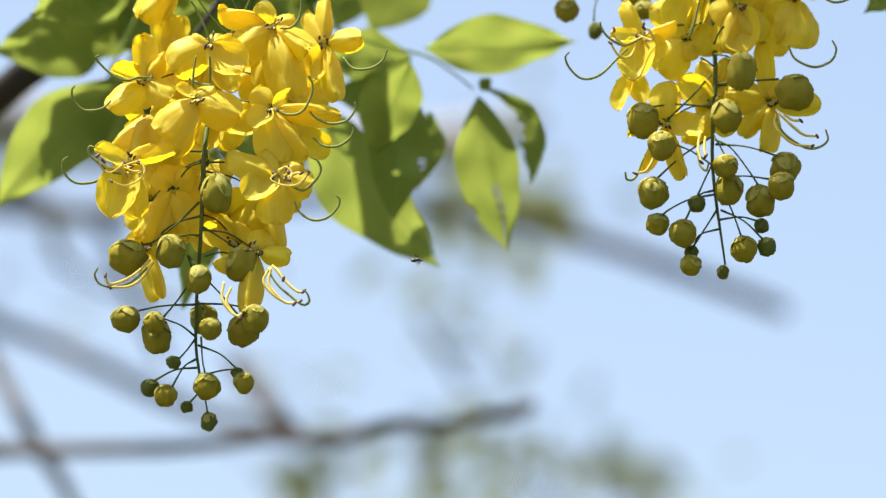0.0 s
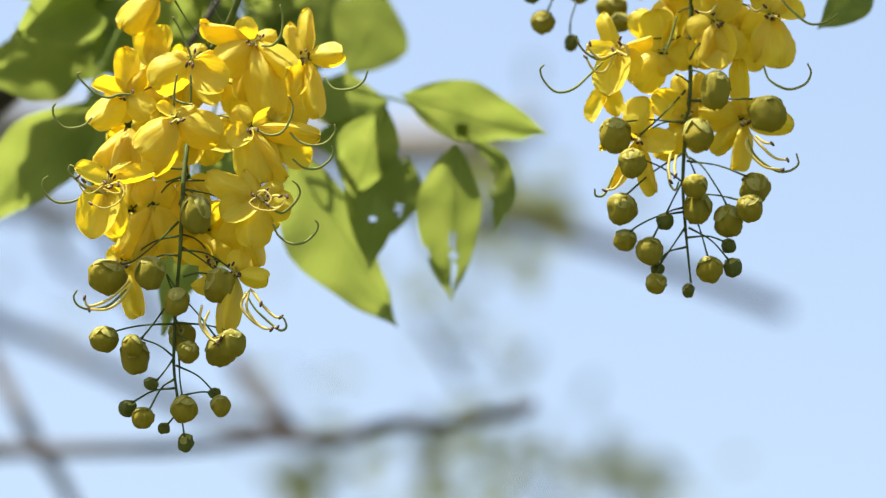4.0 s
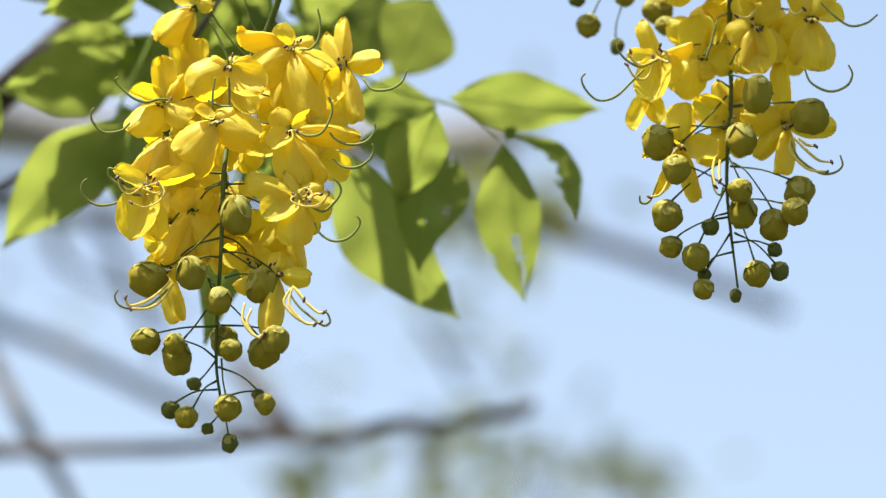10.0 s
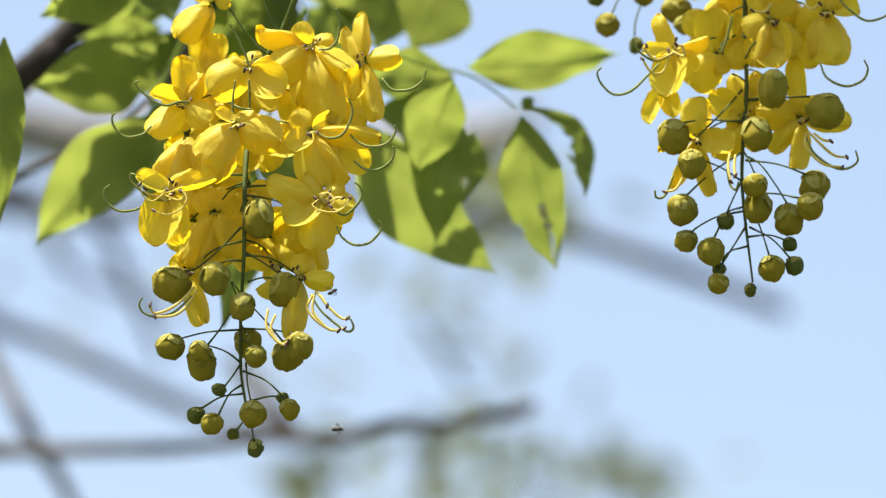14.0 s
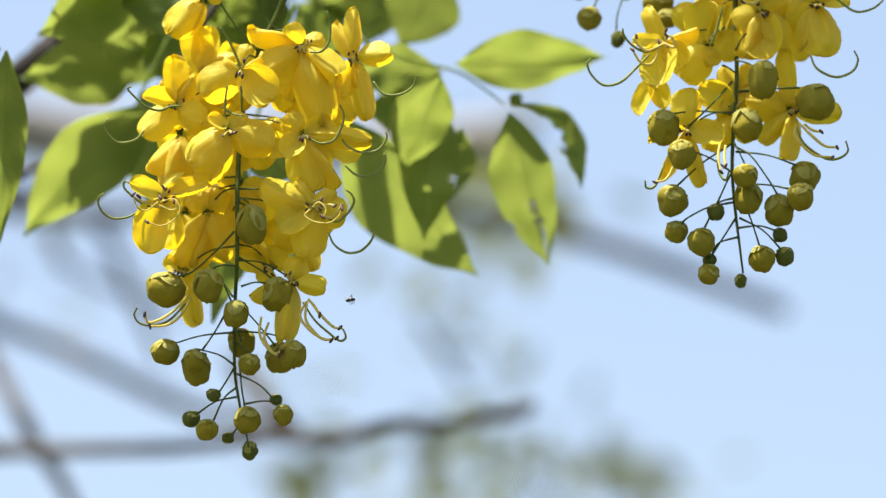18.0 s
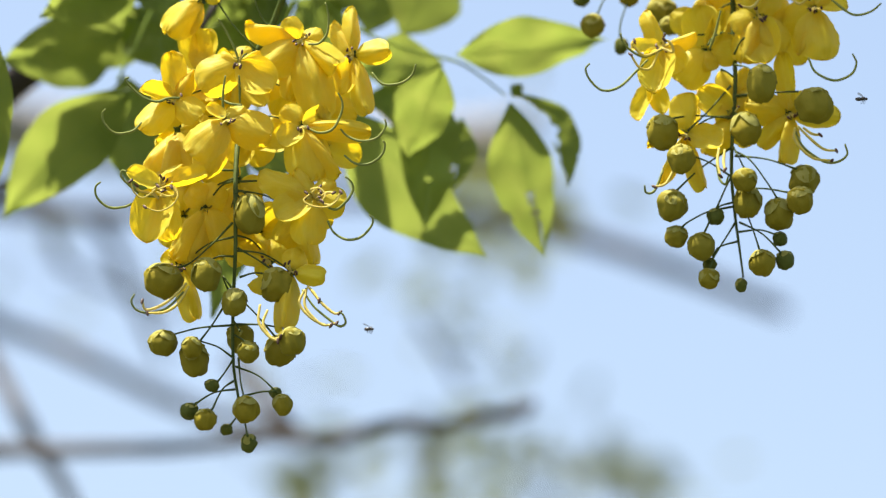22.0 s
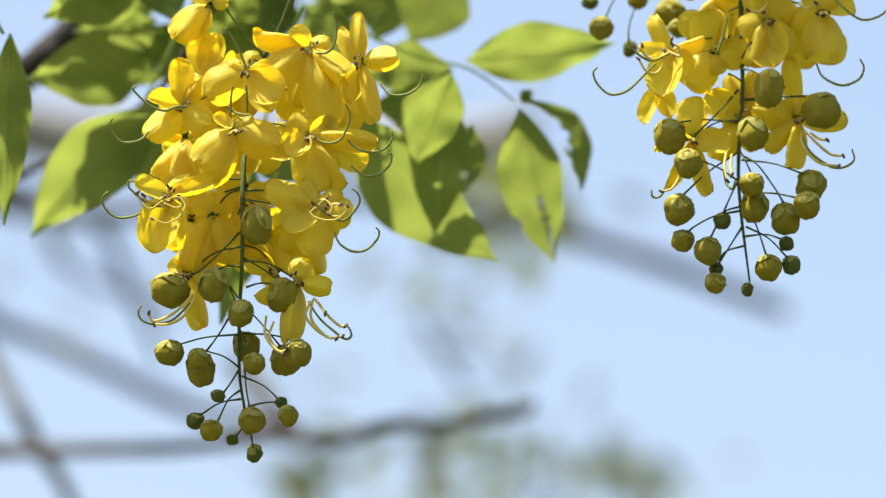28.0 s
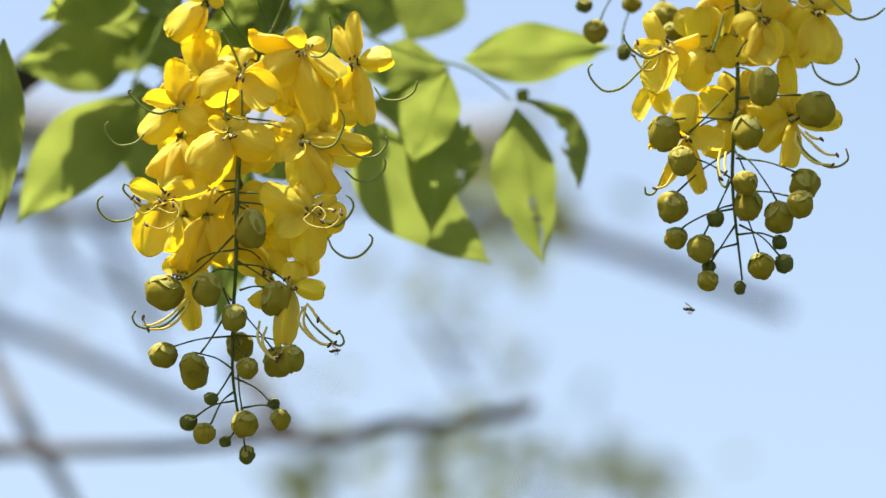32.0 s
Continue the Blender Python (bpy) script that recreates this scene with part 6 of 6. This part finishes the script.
    walk(leaf_l, [
        (0, pose(-0.0119, 3.01, 2.5324)), (0.5, pose(-0.0147, 3.01, 2.5166)), (1, pose(-0.0084, 3.01, 2.5126)), (1.5, pose(-0.0112, 3.01, 2.5111)),
        (2, pose(-0.0246, 3.01, 2.5115)), (2.5, pose(-0.0329, 3.01, 2.5012)), (3, pose(-0.0302, 3.01, 2.5085)), (3.5, pose(-0.0284, 3.01, 2.5027)),
        (5.5, pose(-0.0202, 3.01, 2.5064)), (6, pose(-0.0186, 3.01, 2.5181)), (6.5, pose(-0.01, 3.01, 2.5086)), (7, pose(-0.0062, 3.01, 2.5125)),
        (7.5, pose(-0.0079, 3.01, 2.5192)), (8, pose(-0.0095, 3.01, 2.5165)), (8.5, pose(-0.0052, 3.01, 2.5165)), (9, pose(0.0051, 3.01, 2.5103)),
        (9.5, pose(0.005, 3.01, 2.5041)), (10, pose(0.0038, 3.01, 2.5008)), (10.5, pose(0.0074, 3.01, 2.5064)), (11, pose(0.0078, 3.01, 2.511)),
        (11.5, pose(0.0114, 3.01, 2.5166)), (12, pose(0.0107, 3.01, 2.5183)), (12.5, pose(0.0132, 3.01, 2.5133)), (13, pose(0.0162, 3.01, 2.5167)),
        (13.5, pose(0.0168, 3.01, 2.5184)), (14, pose(0.0146, 3.01, 2.5201)), (14.5, pose(0.0157, 3.01, 2.5206)), (16.5, pose(0.0195, 3.01, 2.5257)),
        (17, pose(0.0071, 3.01, 2.5252)), (17.5, pose(0.0076, 3.01, 2.5139)), (18, pose(0.0071, 3.01, 2.5223)), (18.5, pose(0.0034, 3.01, 2.5235)),
        (19, pose(0.005, 3.01, 2.5184)), (19.5, pose(0.0066, 3.01, 2.5173)), (20, pose(0.0028, 3.01, 2.5201)), (20.5, pose(0.0055, 3.01, 2.5257)),
        (21, pose(0.0071, 3.01, 2.5246)), (21.5, pose(0.0077, 3.01, 2.5285)), (22, pose(0.0077, 3.01, 2.5285)), (22.5, pose(0.0077, 3.01, 2.5308)),
        (23, pose(0.0071, 3.01, 2.5313)), (23.5, pose(0.005, 3.01, 2.5296)), (24, pose(0.006, 3.01, 2.5302)), (24.5, pose(0.0055, 3.01, 2.5291)),
        (25, pose(0.0071, 3.01, 2.5268)), (25.5, pose(0.0087, 3.01, 2.5268)), (27.5, pose(0.0109, 3.01, 2.5246)), (28, pose(0.0136, 3.01, 2.5246)),
        (28.5, pose(0.012, 3.01, 2.5252)), (29, pose(0.013, 3.01, 2.5173)), (29.5, pose(0.013, 3.01, 2.5179)), (30, pose(0.0077, 3.01, 2.5173)),
        (30.5, pose(0.0087, 3.01, 2.5195)), (31, pose(0.0082, 3.01, 2.5195)), (31.5, pose(0.0104, 3.01, 2.5206)), (32, pose(0.0114, 3.01, 2.5252)),
    ])
    walk(leaf_m, [
        (0, pose(-0.2083, 3.03, 2.5422)), (0.5, pose(-0.2116, 3.03, 2.53)), (1, pose(-0.2108, 3.03, 2.5245)), (1.5, pose(-0.2134, 3.03, 2.5293)),
        (2, pose(-0.2151, 3.03, 2.5282)), (2.5, pose(-0.222, 3.03, 2.5208)), (3, pose(-0.2294, 3.03, 2.5319)), (3.5, pose(-0.2258, 3.03, 2.5293)),
        (5.5, pose(-0.2133, 3.03, 2.5256)), (6, pose(-0.2099, 3.03, 2.533)), (6.5, pose(-0.208, 3.03, 2.5263)), (7, pose(-0.2051, 3.03, 2.5227)),
        (7.5, pose(-0.2081, 3.03, 2.53)), (8, pose(-0.21, 3.03, 2.5392)), (8.5, pose(-0.2073, 3.03, 2.5293)), (9, pose(-0.2045, 3.03, 2.53)),
        (9.5, pose(-0.2035, 3.03, 2.5183)), (10, pose(-0.2035, 3.03, 2.5164)), (11, pose(-0.1971, 3.03, 2.5179)), (11.5, pose(-0.193, 3.03, 2.5234)),
        (12, pose(-0.189, 3.03, 2.5197)), (13, pose(-0.1776, 3.03, 2.5146)), (13.5, pose(-0.1786, 3.03, 2.5153)), (14, pose(-0.183, 3.03, 2.5186)),
        (14.5, pose(-0.1801, 3.03, 2.5179)), (16.5, pose(-0.1767, 3.03, 2.5219)), (17, pose(-0.1794, 3.03, 2.5197)),
        (17.5, pose(-0.1865, 3.03, 2.5183)), (18, pose(-0.1902, 3.03, 2.5245)), (19, pose(-0.1974, 3.03, 2.5293)), (20, pose(-0.2038, 3.03, 2.5278)),
        (21, pose(-0.1982, 3.03, 2.5319)), (22, pose(-0.2036, 3.03, 2.5355)), (23, pose(-0.2011, 3.03, 2.5363)), (24, pose(-0.2011, 3.03, 2.5367)),
        (25, pose(-0.201, 3.03, 2.5333)), (25.5, pose(-0.2003, 3.03, 2.5344)), (27.5, pose(-0.191, 3.03, 2.5271)), (28, pose(-0.1859, 3.03, 2.5238)),
        (28.5, pose(-0.1896, 3.03, 2.5293)), (29, pose(-0.1916, 3.03, 2.5234)), (30, pose(-0.1963, 3.03, 2.5267)), (31, pose(-0.1949, 3.03, 2.5286)),
        (32, pose(-0.1946, 3.03, 2.5326)),
    ])
    walk(leaf_t, [
        (0, pose(-0.1342, 3.06, 2.6197)), (0.5, pose(-0.1361, 3.06, 2.6078)), (1, pose(-0.1335, 3.06, 2.6065)), (1.5, pose(-0.1362, 3.06, 2.6046)),
        (2, pose(-0.1463, 3.06, 2.6077)), (2.5, pose(-0.1477, 3.06, 2.5987)), (3, pose(-0.1512, 3.06, 2.6079)), (3.5, pose(-0.1491, 3.06, 2.6027)),
        (5.5, pose(-0.1409, 3.06, 2.6020)), (6, pose(-0.1398, 3.06, 2.6098)), (6.5, pose(-0.1325, 3.06, 2.6020)), (7, pose(-0.1305, 3.06, 2.6053)),
        (7.5, pose(-0.1320, 3.06, 2.6079)), (8, pose(-0.1328, 3.06, 2.6097)), (8.5, pose(-0.1291, 3.06, 2.6081)), (9, pose(-0.1229, 3.06, 2.6054)),
        (9.5, pose(-0.1192, 3.06, 2.5982)), (10, pose(-0.1204, 3.06, 2.5967)), (10.5, pose(-0.1166, 3.06, 2.5974)), (11, pose(-0.1166, 3.06, 2.6005)),
        (11.5, pose(-0.1132, 3.06, 2.6053)), (12, pose(-0.1134, 3.06, 2.6057)), (12.5, pose(-0.1109, 3.06, 2.6024)), (13, pose(-0.1090, 3.06, 2.6059)),
        (13.5, pose(-0.1069, 3.06, 2.6054)), (14, pose(-0.1093, 3.06, 2.6078)), (14.5, pose(-0.1083, 3.06, 2.6079)), (16.5, pose(-0.1055, 3.06, 2.6113)),
        (17, pose(-0.1143, 3.06, 2.6115)), (17.5, pose(-0.1138, 3.06, 2.6045)), (18, pose(-0.1159, 3.06, 2.6104)), (18.5, pose(-0.1184, 3.06, 2.6122)),
        (19, pose(-0.1179, 3.06, 2.6070)), (19.5, pose(-0.1169, 3.06, 2.6069)), (20, pose(-0.1183, 3.06, 2.6078)), (20.5, pose(-0.1178, 3.06, 2.6115)),
        (21, pose(-0.1167, 3.06, 2.6106)), (21.5, pose(-0.1157, 3.06, 2.6134)), (22, pose(-0.1163, 3.06, 2.6137)), (22.5, pose(-0.1167, 3.06, 2.6148)),
        (23, pose(-0.1170, 3.06, 2.6151)), (23.5, pose(-0.1174, 3.06, 2.6139)), (24, pose(-0.1174, 3.06, 2.6146)), (24.5, pose(-0.1172, 3.06, 2.6140)),
        (25, pose(-0.1156, 3.06, 2.6128)), (25.5, pose(-0.1154, 3.06, 2.6129)), (27.5, pose(-0.1134, 3.06, 2.6105)), (28, pose(-0.1109, 3.06, 2.6099)),
        (28.5, pose(-0.1128, 3.06, 2.6109)), (29, pose(-0.1118, 3.06, 2.6056)), (29.5, pose(-0.1120, 3.06, 2.6060)), (30, pose(-0.1160, 3.06, 2.6058)),
        (30.5, pose(-0.1144, 3.06, 2.6072)), (31, pose(-0.1153, 3.06, 2.6071)), (31.5, pose(-0.1133, 3.06, 2.6078)), (32, pose(-0.1132, 3.06, 2.6105)),
    ])
    walk(leaf_d, [
        (0, pose(-0.1502, 2.98, 2.4337)), (0.5, pose(-0.1519, 2.98, 2.422)), (1, pose(-0.1495, 2.98, 2.4207)), (1.5, pose(-0.1521, 2.98, 2.4188)),
        (2, pose(-0.162, 2.98, 2.4219)), (2.5, pose(-0.1634, 2.98, 2.413)), (3, pose(-0.1668, 2.98, 2.422)), (3.5, pose(-0.1648, 2.98, 2.4169)),
        (5.5, pose(-0.1567, 2.98, 2.4164)), (6, pose(-0.1556, 2.98, 2.4239)), (6.5, pose(-0.1485, 2.98, 2.4164)), (7, pose(-0.1465, 2.98, 2.4195)),
        (7.5, pose(-0.148, 2.98, 2.422)), (8, pose(-0.1488, 2.98, 2.4238)), (8.5, pose(-0.1452, 2.98, 2.4223)), (9, pose(-0.1391, 2.98, 2.4196)),
        (9.5, pose(-0.1355, 2.98, 2.4125)), (10, pose(-0.1366, 2.98, 2.4111)), (10.5, pose(-0.1328, 2.98, 2.4117)), (11, pose(-0.1329, 2.98, 2.4149)),
        (11.5, pose(-0.1296, 2.98, 2.4195)), (12, pose(-0.1298, 2.98, 2.4199)), (12.5, pose(-0.1273, 2.98, 2.4167)),
        (13, pose(-0.1255, 2.98, 2.4202)), (13.5, pose(-0.1234, 2.98, 2.4196)), (14, pose(-0.1258, 2.98, 2.4219)), (14.5, pose(-0.1248, 2.98, 2.422)),
        (16.5, pose(-0.122, 2.98, 2.4255)), (17, pose(-0.1307, 2.98, 2.4256)), (17.5, pose(-0.1301, 2.98, 2.4187)), (18, pose(-0.1322, 2.98, 2.4245)),
        (18.5, pose(-0.1347, 2.98, 2.4263)), (19, pose(-0.1341, 2.98, 2.4212)), (19.5, pose(-0.1331, 2.98, 2.4211)),
        (20, pose(-0.1345, 2.98, 2.4219)), (20.5, pose(-0.1341, 2.98, 2.4256)), (21, pose(-0.133, 2.98, 2.4247)), (21.5, pose(-0.132, 2.98, 2.4274)),
        (22, pose(-0.1325, 2.98, 2.4277)), (22.5, pose(-0.133, 2.98, 2.4288)), (23, pose(-0.1333, 2.98, 2.4291)), (23.5, pose(-0.1337, 2.98, 2.4279)),
        (24, pose(-0.1337, 2.98, 2.4286)), (24.5, pose(-0.1335, 2.98, 2.4281)), (25, pose(-0.1319, 2.98, 2.4268)),
        (25.5, pose(-0.1317, 2.98, 2.4269)), (27.5, pose(-0.1298, 2.98, 2.4246)), (28, pose(-0.1272, 2.98, 2.424)),
        (28.5, pose(-0.1291, 2.98, 2.425)), (29, pose(-0.1282, 2.98, 2.4199)), (29.5, pose(-0.1284, 2.98, 2.4202)), (30, pose(-0.1323, 2.98, 2.42)),
        (30.5, pose(-0.1308, 2.98, 2.4214)), (31, pose(-0.1316, 2.98, 2.4214)), (31.5, pose(-0.1297, 2.98, 2.4219)),
        (32, pose(-0.1296, 2.98, 2.4246)),
    ])
    walk(leaf_n, [
        (0, pose(-0.2843, 2.84, 2.5022)), (3, pose(-0.2939, 2.84, 2.4919)), (6, pose(-0.2873, 2.84, 2.4919)), (9, pose(-0.279, 2.84, 2.4884)),
        (10, pose(-0.275, 2.84, 2.4893)), (11, pose(-0.2724, 2.84, 2.4902)), (12, pose(-0.2714, 2.84, 2.491)), (13, pose(-0.2668, 2.84, 2.4919)),
        (14, pose(-0.2618, 2.84, 2.4897)), (17, pose(-0.2587, 2.84, 2.4833)), (18, pose(-0.2603, 2.84, 2.4816)), (19, pose(-0.2624, 2.84, 2.4878)),
        (20, pose(-0.2632, 2.84, 2.4901)), (21, pose(-0.2682, 2.84, 2.4924)), (22, pose(-0.2692, 2.84, 2.4947)), (23, pose(-0.2686, 2.84, 2.4971)),
        (24, pose(-0.2699, 2.84, 2.4945)), (25, pose(-0.2668, 2.84, 2.4919)), (28, pose(-0.2582, 2.84, 2.4919)), (29, pose(-0.2591, 2.84, 2.4867)),
        (30, pose(-0.2615, 2.84, 2.4875)), (31, pose(-0.2615, 2.84, 2.4883)), (32, pose(-0.2621, 2.84, 2.4891)),
    ])
    walk(leaf_u, [
        (0, pose(-0.2035, 2.95, 2.5735)), (1, pose(-0.2085, 2.95, 2.5686)), (2, pose(-0.2118, 2.95, 2.5636)), (3, pose(-0.2167, 2.95, 2.5587)),
        (6, pose(-0.2068, 2.95, 2.5669)), (8, pose(-0.2002, 2.95, 2.5719)), (9, pose(-0.1969, 2.95, 2.5752)), (13, pose(-0.1969, 2.95, 2.5735)),
        (14, pose(-0.1969, 2.95, 2.5735)), (17, pose(-0.1986, 2.95, 2.5686)), (18, pose(-0.1986, 2.95, 2.5617)), (19, pose(-0.1986, 2.95, 2.5669)),
        (20, pose(-0.1986, 2.95, 2.5702)), (23, pose(-0.1969, 2.95, 2.5735)), (28, pose(-0.1953, 2.95, 2.5726)), (32, pose(-0.1969, 2.95, 2.5716)),
    ])
    walk(leaf_p, [
        (0, pose(0.2865, 2.88, 2.5483)), (1, pose(0.2763, 2.88, 2.5426)), (2, pose(0.2663, 2.88, 2.5462)), (3, pose(0.2543, 2.88, 2.5384)),
        (6, pose(0.2796, 2.88, 2.5384)), (7, pose(0.2897, 2.88, 2.5409)), (9, pose(0.3015, 2.88, 2.5426)), (13, pose(0.31, 2.88, 2.5433)),
        (32, pose(0.3066, 2.88, 2.5433)),
    ])
    swing(leaf_tip_right, (0, -2.8), (1, -10.3), (2, -20.3), (3, -24.5), (6, -10.0), (7, -9.0), (8, -21.2), (9, -8.2), (10, -10.5), (13, 0.0), (18, -2.7), (19, -1.2), (23, 0.7), (28, 1.3), (32, -0.6))
    swing(leaf_end, (0, -3.0), (1, -5.2), (2, -7.9), (3, -18.1), (6, -10.7), (7, -9.5), (8, -16.8), (9, -4.5), (10, -6.8), (11, -1.5), (12, -2.0), (13, -0.2), (14, -0.5), (17, -1.7), (18, 1.4), (19, -2.6), (20, -2.6), (21, -1.4), (22, -1.0), (23, 0.5), (24, -0.2), (25, -1.4), (28, -0.8), (29, -2.0), (30, -3.6), (31, -1.6), (32, -3.6))
    swing(leaf_low, (0, -7.4), (1, -7.3), (2, -16.6), (3, -15.0), (6, -14.0), (7, -8.4), (8, -12.0), (9, -14.0), (10, -9.3), (11, -4.8), (12, -3.1), (13, 0.1), (14, -1.4), (17, -0.6), (18, -4.0), (19, -2.6), (20, -2.9), (21, -1.0), (22, -0.5), (23, -1.1), (24, -1.2), (25, -0.7), (28, 0.3), (29, -0.7), (30, -2.1), (31, -3.3), (32, -1.2))
    swing(leaf_curl, (0, -8.6), (1, -4.6), (2, -17.5), (3, -17.9), (6, -8.8), (7, -6.1), (8, -12.0), (9, 4.4), (13, 0.4), (14, -1.5), (17, 1.7), (18, 3.6), (19, -4.1), (20, -2.9), (21, -3.8), (22, -5.0), (23, 0.3), (24, -0.0), (25, -2.2), (28, -3.0), (29, -5.1), (30, -5.0), (31, 1.4), (32, -2.4))
    walk(bee_a, [
        (0, pose(-0.0138, 2.72, 2.3226, 0, 0, 0)), (0.5, pose(-0.0294, 2.72, 2.2645, 0, 11, 40)), (1, pose(-0.026, 2.72, 2.15, 0, -15, -10)),
        (5, pose(0.0358, 2.72, 2.1342, 0, 9, -37)), (11, pose(0.0111, 2.72, 2.15, 0, 3, 20)), (11.6, pose(-0.045, 2.72, 2.2709, 0, -13, 32)),
        (12, pose(-0.0546, 2.72, 2.3145, 0, 14, -28)), (12.5, pose(-0.0614, 2.72, 2.2941, 0, -6, -25)), (13, pose(-0.0453, 2.72, 2.3318, 0, -7, 34)),
        (13.5, pose(-0.0427, 2.72, 2.3139, 0, 14, 16)), (14, pose(-0.0608, 2.72, 2.3048, 0, -13, -38)), (14.5, pose(-0.045, 2.72, 2.2773, 0, 2, -6)),
        (15.5, pose(-0.0388, 2.72, 2.2902, 0, 9, 40)), (16.5, pose(-0.0394, 2.72, 2.2715, 0, -15, -4)), (17, pose(-0.0541, 2.72, 2.3324, 0, 11, -39)),
        (17.5, pose(-0.05, 2.72, 2.3275, 0, 1, 14)), (18, pose(-0.0508, 2.72, 2.2999, 0, -12, 35)), (18.5, pose(-0.0519, 2.72, 2.2757, 0, 15, -23)),
        (19, pose(-0.0355, 2.72, 2.226, 0, -8, -29)), (19.5, pose(0.0049, 2.72, 2.15, 0, -4, 31)), (20, pose(0.0359, 2.72, 2.15, 0, 14, 21)),
        (20.3, pose(0.0331, 2.72, 2.2645, 0, -14, -36)), (20.5, pose(0.0317, 2.72, 2.3123, 0, 5, -12)), (21, pose(0.0207, 2.72, 2.2902, 0, 7, 39)),
        (21.5, pose(-0.0137, 2.72, 2.2651, 0, -15, 2)), (22, pose(-0.0404, 2.72, 2.2831, 0, 12, -40)), (22.5, pose(-0.0452, 2.72, 2.3161, 0, -2, 9)),
        (23, pose(-0.026, 2.72, 2.15, 0, -10, 38)), (28, pose(-0.0445, 2.72, 2.1374, 0, 15, -18)), (30, pose(-0.0692, 2.72, 2.15, 0, -10, -33)),
        (30.4, pose(-0.0572, 2.72, 2.2133, 0, -2, 27)), (30.7, pose(-0.0357, 2.72, 2.2951, 0, 12, 26)),
        (31, pose(-0.0576, 2.72, 2.2902, 0, -15, -34)), (31.2, pose(-0.0598, 2.72, 2.2919, 0, 7, -17)), (31.4, pose(-0.052, 2.72, 2.2951, 0, 5, 38)),
        (31.6, pose(-0.047, 2.72, 2.2967, 0, -14, 8)), (31.8, pose(-0.0482, 2.72, 2.2831, 0, 13, -40)), (32, pose(-0.0591, 2.72, 2.2709, 0, -4, 3)),
    ])
    walk(bee_b, [
        (0, pose(-0.2627, 2.72, 2.226, 0, 0, 0)), (0.5, pose(-0.2336, 2.72, 2.2484, 0, 11, 40)), (1, pose(-0.1934, 2.72, 2.2645, 0, -15, -10)),
        (1.5, pose(-0.086, 2.72, 2.3145, 0, 9, -37)), (2, pose(-0.0902, 2.72, 2.3318, 0, 3, 20)), (2.5, pose(-0.0264, 2.72, 2.3357, 0, -13, 32)),
        (3, pose(0.0343, 2.72, 2.3454, 0, 14, -28)), (3.5, pose(0.0704, 2.72, 2.3765, 0, -6, -25)), (4.2, pose(0.1966, 2.72, 2.501, 0, -7, 34)),
        (5.5, pose(0.3247, 2.72, 2.5144, 0, 14, 16)), (8, pose(0.3131, 2.72, 2.1186, 0, -13, -38)), (11.5, pose(0.0049, 2.72, 2.1186, 0, 2, -6)),
        (12.6, pose(-0.0198, 2.72, 2.1626, 0, 9, 40)), (13, pose(-0.0093, 2.72, 2.1948, 0, -15, -4)), (13.5, pose(-0.0593, 2.72, 2.258, 0, 11, -39)),
        (14, pose(-0.0573, 2.72, 2.226, 0, 1, 14)), (14.5, pose(-0.0448, 2.72, 2.2196, 0, -12, 35)), (15, pose(-0.026, 2.72, 2.15, 0, 15, -23)),
        (20.4, pose(0.0358, 2.72, 2.1342, 0, -8, -29)), (20.7, pose(0.0672, 2.72, 2.2133, 0, -4, 31)), (21, pose(0.0966, 2.72, 2.3032, 0, 14, 21)),
        (21.5, pose(0.1627, 2.72, 2.3651, 0, -14, -36)), (22, pose(0.2354, 2.72, 2.4161, 0, 5, -12)), (22.5, pose(0.2304, 2.72, 2.4078, 0, 7, 39)),
        (23, pose(0.2843, 2.72, 2.4343, 0, -15, 2)), (30, pose(0.3178, 2.72, 2.2773, 0, 12, -40)), (31.2, pose(0.2857, 2.72, 2.2484, 0, -2, 9)),
        (31.8, pose(0.1673, 2.72, 2.2542, 0, -10, 38)), (32, pose(0.1372, 2.72, 2.2944, 0, 15, -18)),
    ])
    walk(bee_c, [
        (0, pose(0.3021, 2.72, 2.2773, 0, 0, 0)), (1.5, pose(0.2712, 2.72, 2.2902, 0, 11, 40)), (2, pose(0.2055, 2.72, 2.2951, 0, -15, -10)),
        (2.5, pose(0.2811, 2.72, 2.3097, 0, 9, -37)), (3.5, pose(0.3168, 2.72, 2.2452, 0, 3, 20)), (5, pose(0.2977, 2.72, 2.1186, 0, -13, 32)),
        (11, pose(-0.0259, 2.72, 2.1186, 0, 14, -28)), (12.2, pose(-0.0384, 2.72, 2.1815, 0, -6, -25)), (12.5, pose(-0.0576, 2.72, 2.286, 0, -7, 34)),
        (12.8, pose(-0.0696, 2.72, 2.2133, 0, 14, 16)), (13.2, pose(-0.0568, 2.72, 2.1342, 0, -13, -38)), (16, pose(-0.1183, 2.72, 2.1186, 0, 2, -6)),
        (28, pose(-0.3041, 2.72, 2.15, 0, 9, 40)), (29.6, pose(-0.2814, 2.72, 2.226, 0, -15, -4)), (30, pose(-0.1573, 2.72, 2.2529, 0, 11, -39)),
        (30.1, pose(-0.2022, 2.72, 2.2693, 0, 1, 14)), (30.4, pose(-0.2831, 2.72, 2.2902, 0, -12, 35)), (32, pose(-0.3244, 2.72, 2.3097, 0, 15, -23)),
    ])


motions()
